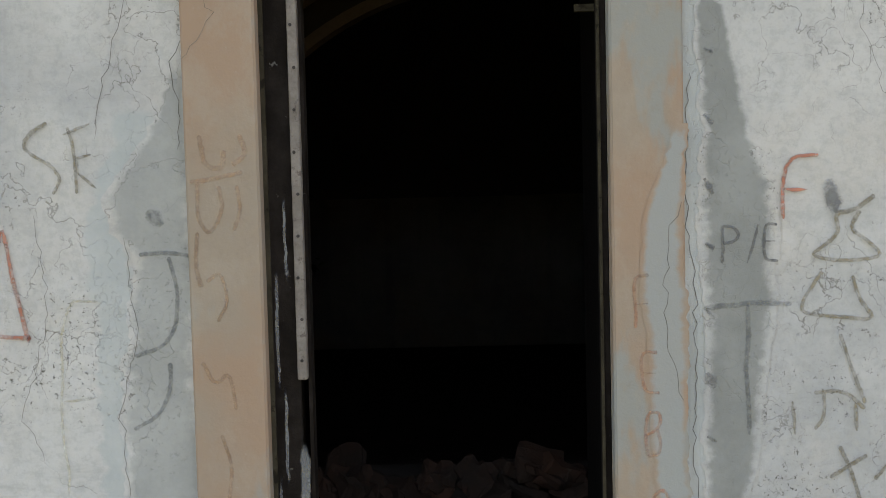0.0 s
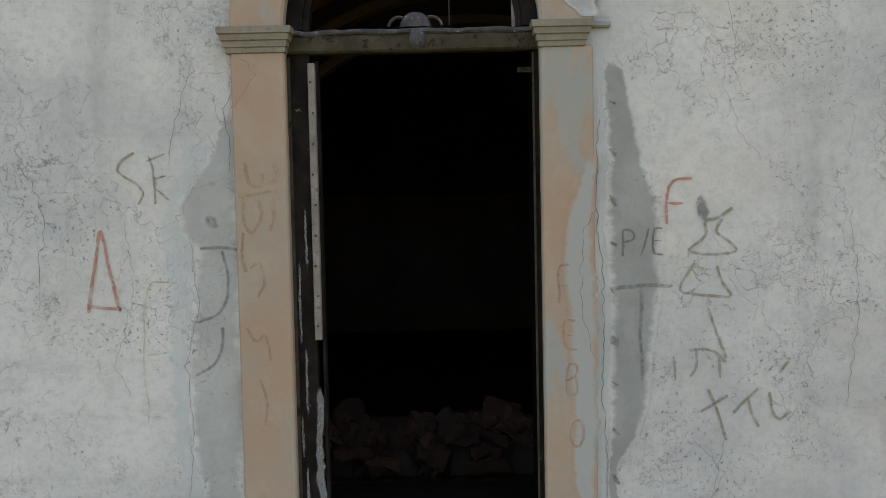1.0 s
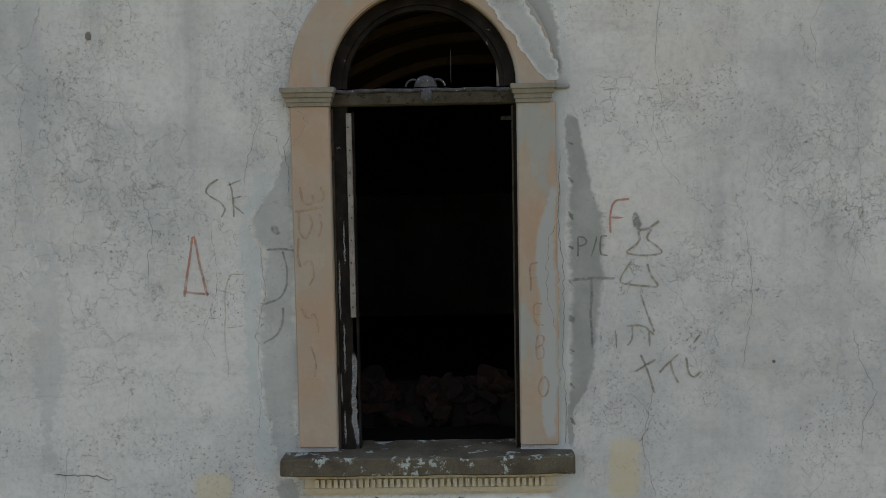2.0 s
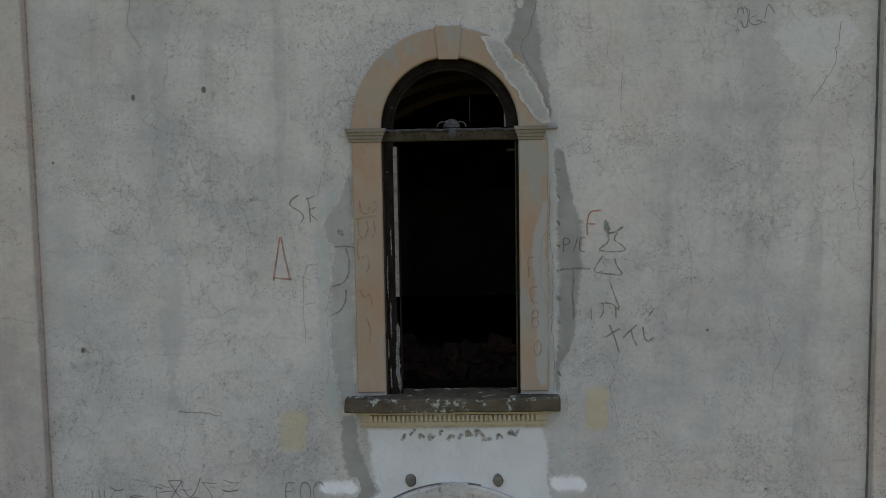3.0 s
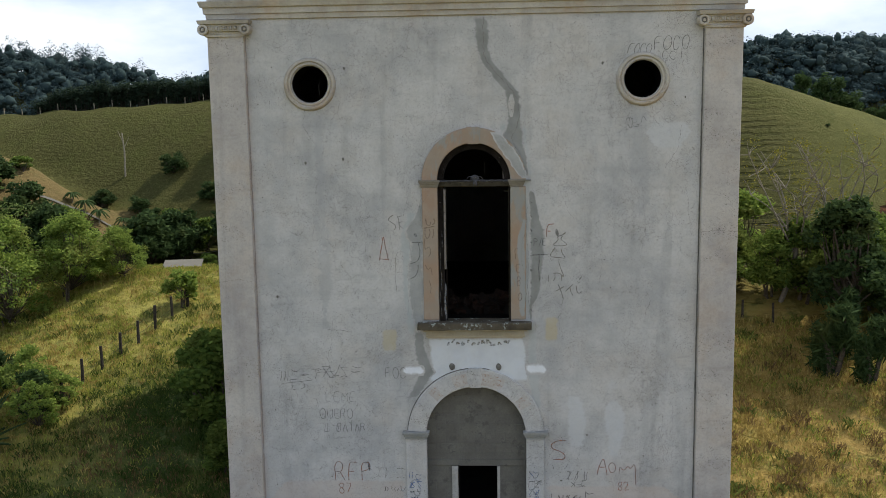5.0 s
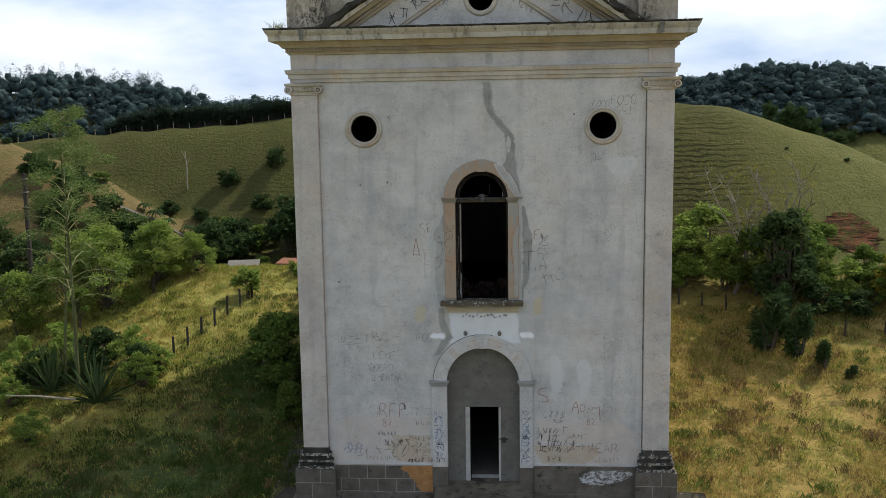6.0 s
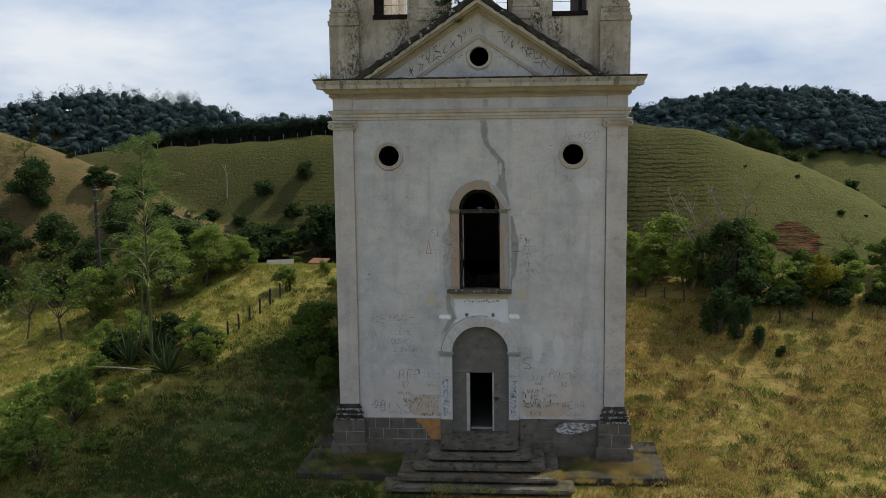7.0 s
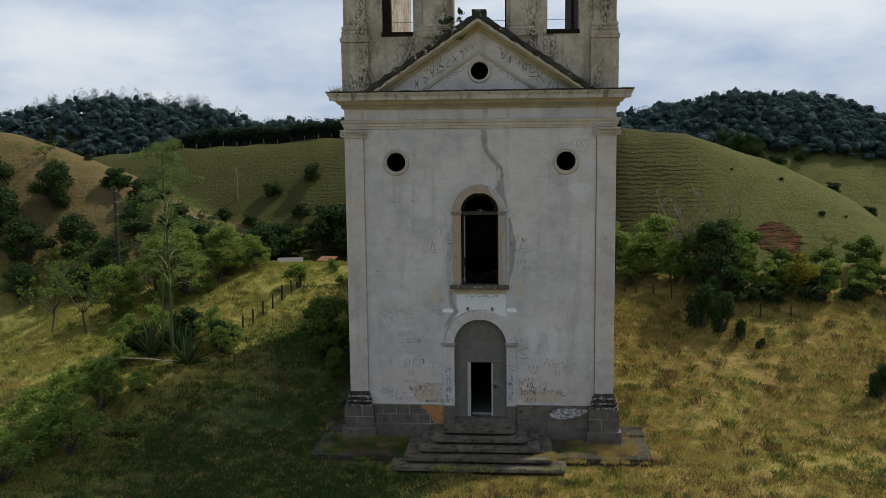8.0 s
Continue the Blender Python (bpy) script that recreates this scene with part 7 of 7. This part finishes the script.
def eucalyptus(g):
    x = g.choice((g.uniform(-51, -20.5), g.uniform(-37.4, -29), g.gauss(-25.4, 1.1)))
    return x, g.uniform(40.2, 41.3), g.uniform(1.4, 2.1), g.uniform(0.3, 0.45)


wood("left_forest", "dark forest covering the far hill, blue haze put into its colour", 81, 2000, left_wood, LEAF_HAZY, 84, 0.078)
wood("right_forest", "dark forest covering the far hill, blue haze put into its colour", 82, 2400, right_wood, LEAF_HAZY, 84, 0.078)
wood("plantation", "dense dark plantation along the ridge", 83, 900, plantation, LEAF_PINE, 90, 0.085, False)
wood("eucalyptus_row", "open eucalyptus crowns along the skyline", 84, 85, eucalyptus, LEAF_HAZY, 150, 0.07, False)


def grass(name, label, seed, tufts, area, material, high, blades=9, skip=None, west=1.0, east=1.0, thin=0.006, wide=0.09):
    g = np.random.default_rng(seed)
    vs, fs = [], []
    x0, x1, y0, y1 = area
    made_ = 0
    while made_ < tufts:
        x, y = g.uniform(x0, x1), g.uniform(y0, y1)
        if (skip and skip(x, y)) or g.random() > ease(min(x - x0, x1 - x, y - y0), 0.0, 4.0) or g.random() > west + (east - west) * ease(x, -14, 3) or noise.noise((x * 0.35, y * 0.35, seed)) + 0.8 * noise.noise((x * 1.5, y * 1.5, seed)) < g.uniform(-0.6, 0.45):
            continue
        made_ += 1
        z = land(x, y)
        h = high * g.uniform(0.5, 1.4)
        for _ in range(blades):
            a_, lean, w_ = g.uniform(0, 6.28), g.uniform(0.1, 0.75), thin * (0.7 + 0.9 * g.random())
            bx, by = x + g.normal() * wide, y + g.normal() * wide
            dx, dy = math.cos(a_), math.sin(a_)
            i = len(vs)
            hh = h * g.uniform(0.6, 1.2)
            vs += [(bx - dy * w_, by + dx * w_, z - 0.03), (bx + dy * w_, by - dx * w_, z - 0.03), (bx + dx * lean * hh * 0.4 + dy * w_ * 0.7, by + dy * lean * hh * 0.4 - dx * w_ * 0.7, z + hh * 0.6),
                   (bx + dx * lean * hh, by + dy * lean * hh, z + hh * (1.0 - 0.35 * lean))]
            fs += [(i, i + 1, i + 2), (i, i + 2, i + 3)]
    ob = raw(name, vs, fs, material)
    tagged(ob, label, "grass", kind="stuff")


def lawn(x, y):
    """The church's long shade painted as dark grass: soft edge, decided tuft by tuft."""
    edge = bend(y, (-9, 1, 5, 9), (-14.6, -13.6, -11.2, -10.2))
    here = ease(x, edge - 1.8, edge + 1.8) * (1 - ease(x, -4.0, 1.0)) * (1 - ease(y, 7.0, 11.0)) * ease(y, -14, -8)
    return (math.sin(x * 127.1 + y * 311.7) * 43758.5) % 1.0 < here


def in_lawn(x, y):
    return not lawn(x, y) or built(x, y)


def off_lawn(x, y):
    return built(x, y) or (lawn(x, y) and math.sin(x * 17.0 + y * 31.0) < 0.8)


def built(x, y):
    return (x > 2 and y > 9.6) or y > 19 or (abs(x) < 5.1 and y > -0.2) or (abs(x) < 3.3 and -3.2 < y < 0) or (abs(x) < 6.2 and -2.1 < y < 1.0)


grass("dry_grass", "tufts of dry straw-coloured grass", 91, 24000, (-27, 28, -9, 17), GRASS_DRY, 0.12, 10, skip=off_lawn, west=0.35)
grass("green_grass", "tufts of green grass", 92, 24000, (-30, 28, -9, 19), GRASS_GREEN, 0.12, 10, skip=off_lawn, east=0.6)
grass("lawn_grass", "dense lawn beside the church, darkened for its shade", 88, 7500, (-21, 8, -9, 13), GRASS_DARK, 0.13, 12, skip=in_lawn)
grass("lawn_weeds", "brown withered grass in the shaded lawn", 87, 900, (-17, -3, -8, 7), WEED_BROWN, 0.12, 12, skip=in_lawn)
grass("front_grass", "thin dry grass before the church", 94, 2500, (-30, 30, -46, -7), GRASS_DRY, 0.16, 6)
grass("tall_grass", "taller rank grass clumps", 93, 900, (-25, 25, -9, 13), GRASS_RANK, 0.20, 34, skip=off_lawn, thin=0.005, wide=0.13)
grass("brown_weeds", "brown withered weed clumps in the field", 89, 600, (-18, 27, -9, 8), WEED_BROWN, 0.19, 34, skip=off_lawn, west=0.25, thin=0.006, wide=0.14)


def apron_grass(name, x0, x1, y0, y1, z, tufts, seed, material, high):
    g = random.Random(seed)
    bm = bmesh.new()
    for _ in range(tufts):
        x, y = g.uniform(x0, x1), g.uniform(y0, y1)
        lush = noise.noise((x * 1.2, y * 1.2, seed)) + 0.5 * noise.noise((x * 3.7, y * 3.7, seed))
        if lush < g.uniform(-0.05, 0.3):
            continue
        for _ in range(9):
            a_, h = g.uniform(0, 6.28), high * g.uniform(0.3, 1.2) * min(1.4, 0.5 + 1.6 * lush)
            bx, by = x + g.gauss(0, 0.07), y + g.gauss(0, 0.07)
            q = [bm.verts.new(p) for p in ((bx - 0.006, by, z), (bx + 0.006, by, z), (bx + math.cos(a_) * h * 0.9, by + math.sin(a_) * h * 0.8, z + h * 0.8))]
            bm.faces.new(q)
    tagged(part(name, bm, material), "dry grass growing over the apron and steps", "grass", kind="stuff")


apron_grass("weeds", -5.9, -1.7, -1.9, -0.2, -0.80, 1100, 95, WEED_BROWN, 0.24)
apron_grass("weeds", -5.8, -1.7, -1.9, -0.2, -0.80, 700, 102, GRASS_GREEN, 0.22)
apron_grass("weeds", -5.4, -2.4, -1.3, -0.3, -0.80, 500, 103, GRASS_DRY, 0.28)
apron_grass("weeds", -5.9, -1.5, -1.9, -0.15, -0.80, 1300, 109, GRASS_DARK, 0.24)
apron_grass("weeds", 1.5, 4.6, -1.6, -0.15, -0.80, 900, 110, GRASS_DARK, 0.22)
apron_grass("weeds", -6.1, -5.0, -0.4, 5.5, -0.62, 420, 104, GRASS_GREEN, 0.26)
apron_grass("weeds", 3.2, 5.9, -1.7, -0.3, -0.80, 800, 96, GRASS_DRY, 0.20)
apron_grass("weeds", 3.2, 6.0, -1.8, -0.2, -0.80, 800, 108, WEED_BROWN, 0.28)
apron_grass("weeds", 1.5, 4.0, -1.3, -0.2, -0.80, 420, 97, WEED_BROWN, 0.26)
apron_grass("weeds", 1.9, 2.9, -2.7, -1.9, -0.65, 260, 98, GRASS_DRY, 0.14)
apron_grass("weeds", -2.6, -1.9, -2.3, -1.6, -0.65, 70, 99, WEED_BROWN, 0.2)
apron_grass("weeds", -2.9, 2.9, -2.75, -2.3, -0.63, 150, 105, WEED_BROWN, 0.16)
apron_grass("weeds", -3.3, 3.3, -3.25, -2.7, -0.86, 240, 106, GRASS_GREEN, 0.18)
apron_grass("weeds", 3.2, 6.3, -2.25, -1.7, -0.86, 420, 111, GRASS_DRY, 0.26)
apron_grass("weeds", 5.2, 6.4, -1.9, 0.4, -0.84, 380, 112, GRASS_DRY, 0.24)
apron_grass("weeds", -6.4, -3.1, -2.3, -1.7, -0.86, 420, 113, GRASS_RANK, 0.24)
apron_grass("coping_growth", -1.5, -0.55, -0.5, -0.1, 14.15, 60, 107, GRASS_DARK, 0.42)
apron_grass("cornice_weeds", -5.35, -4.9, -0.4, 0.0, 12.35, 26, 100, GRASS_GREEN, 0.30)
apron_grass("cornice_weeds", 4.7, 5.2, -0.4, 0.0, 12.35, 14, 101, GRASS_DRY, 0.18)
a = leafy_plant("roof_shrub", "small wild shrub rooted on the pediment", "shrub", 1.0, 0.42, 800, 0.036, LEAF_DARK, 71, clumps=16, trunk=0.2, stems=3, thick=0.012, gaps=0.22)
a.matrix_basis = Matrix.LocRotScale((-1.12, -0.15, 14.15), None, (0.9, 0.9, 1.0))
b = copy_thing(a, Matrix.LocRotScale((-0.62, -0.05, 14.5), Euler((0, 0, 2)), (0.55, 0.55, 0.95)))

# ---- pieces ----
def pieces(name, rows, material, parent, bevel=0.008):
    """Blocks of their own; equal sizes share one mesh. Rows: centre and size."""
    seen_ = {}
    for cx, cy, cz, sx, sy, sz in rows:
        key = (round(sx, 3), round(sy, 3), round(sz, 3))
        if key not in seen_:
            bm = boxes((-sx / 2, sx / 2, -sy / 2, sy / 2, -sz / 2, sz / 2), bevel=bevel)
            me = bpy.data.meshes.new(name)
            bmesh.ops.recalc_face_normals(bm, faces=bm.faces)
            bm.to_mesh(me)
            bm.free()
            me.materials.append(material)
            seen_[key] = me
        ob = new(name, seen_[key])
        ob.location = (cx, cy, cz)
        ob.parent = parent


rows = []
for c in range(20):
    z0 = 0.035 + 0.2 * c
    for k in range(-4, 4):
        x0 = -0.01 + 0.4 * k + (0.2 if c % 2 else 0.0)
        x1, zt = x0 + 0.394, z0 + 0.194
        if z0 < 2.29 and zt > 2.16 - 0.01 and x0 < 0.99:
            continue
        if z0 < 2.16:
            if x1 > -0.50 and x0 < 0.47:
                if x0 < -0.50 < x1:
                    x1 = -0.503
                elif x0 < 0.47 < x1:
                    x0 = 0.473
                else:
                    continue
        x0, x1 = max(x0, -1.1), min(x1, 1.1)
        if x1 - x0 > 0.05 and math.hypot((x0 + x1) / 2, max(0, z0 - DSPRING)) < 1.2:
            rows.append(((x0 + x1) / 2, 0.211, (z0 + zt) / 2, x1 - x0, 0.05, zt - z0))
pieces("block", rows, CEMENT_WALL, infill, 0.006)
rows = []
for c, (z0, z1) in enumerate(((-0.185, 0.165), (0.18, 0.545))):
    x = -4.24 + (0.0 if c else -0.22)
    while x < -1.45:
        a0, a1 = max(x, -4.24), min(x + 0.495, -1.42)
        if a1 - a0 > 0.05:
            rows.append(((a0 + a1) / 2, -0.024, (z0 + z1) / 2, a1 - a0, 0.06, z1 - z0))
        x += 0.51
pieces("block", rows, PLINTH, left_plinth, 0.002)

# broken bricks on the parapet inside
rnd = random.Random(77)
parapet = thing("ruined_parapet", "broken brick and stone parapet inside the dark loft", "wall")
stones = []
for k in range(7):
    bm = boxes((-0.13, 0.13, -0.12, 0.12, -0.07, 0.07), bevel=0.03)
    rough_up(cut(bm, 0.09), 0.06, 5.0 + k)
    me = bpy.data.meshes.new("brick")
    bm.to_mesh(me)
    bm.free()
    me.materials.append(RUBBLE)
    stones.append(me)
for k in range(95):
    x = rnd.uniform(-1.7, 1.7)
    top = 5.32 + 0.05 * math.sin(x * 5.1) + 0.05 * math.sin(x * 11.7 + 1.0)
    ob = new("brick", rnd.choice(stones))
    ob.location = (x, 1.56 + rnd.uniform(-0.07, 0.06), 4.98 + (top - 4.98) * (rnd.random() if k % 3 else 1.0))
    ob.rotation_euler = (rnd.uniform(-0.6, 0.6), rnd.uniform(-0.6, 0.6), rnd.uniform(-1.5, 1.5))
    ob.scale = [rnd.uniform(0.5, 1.25) for _ in range(3)]
    ob.parent = parapet
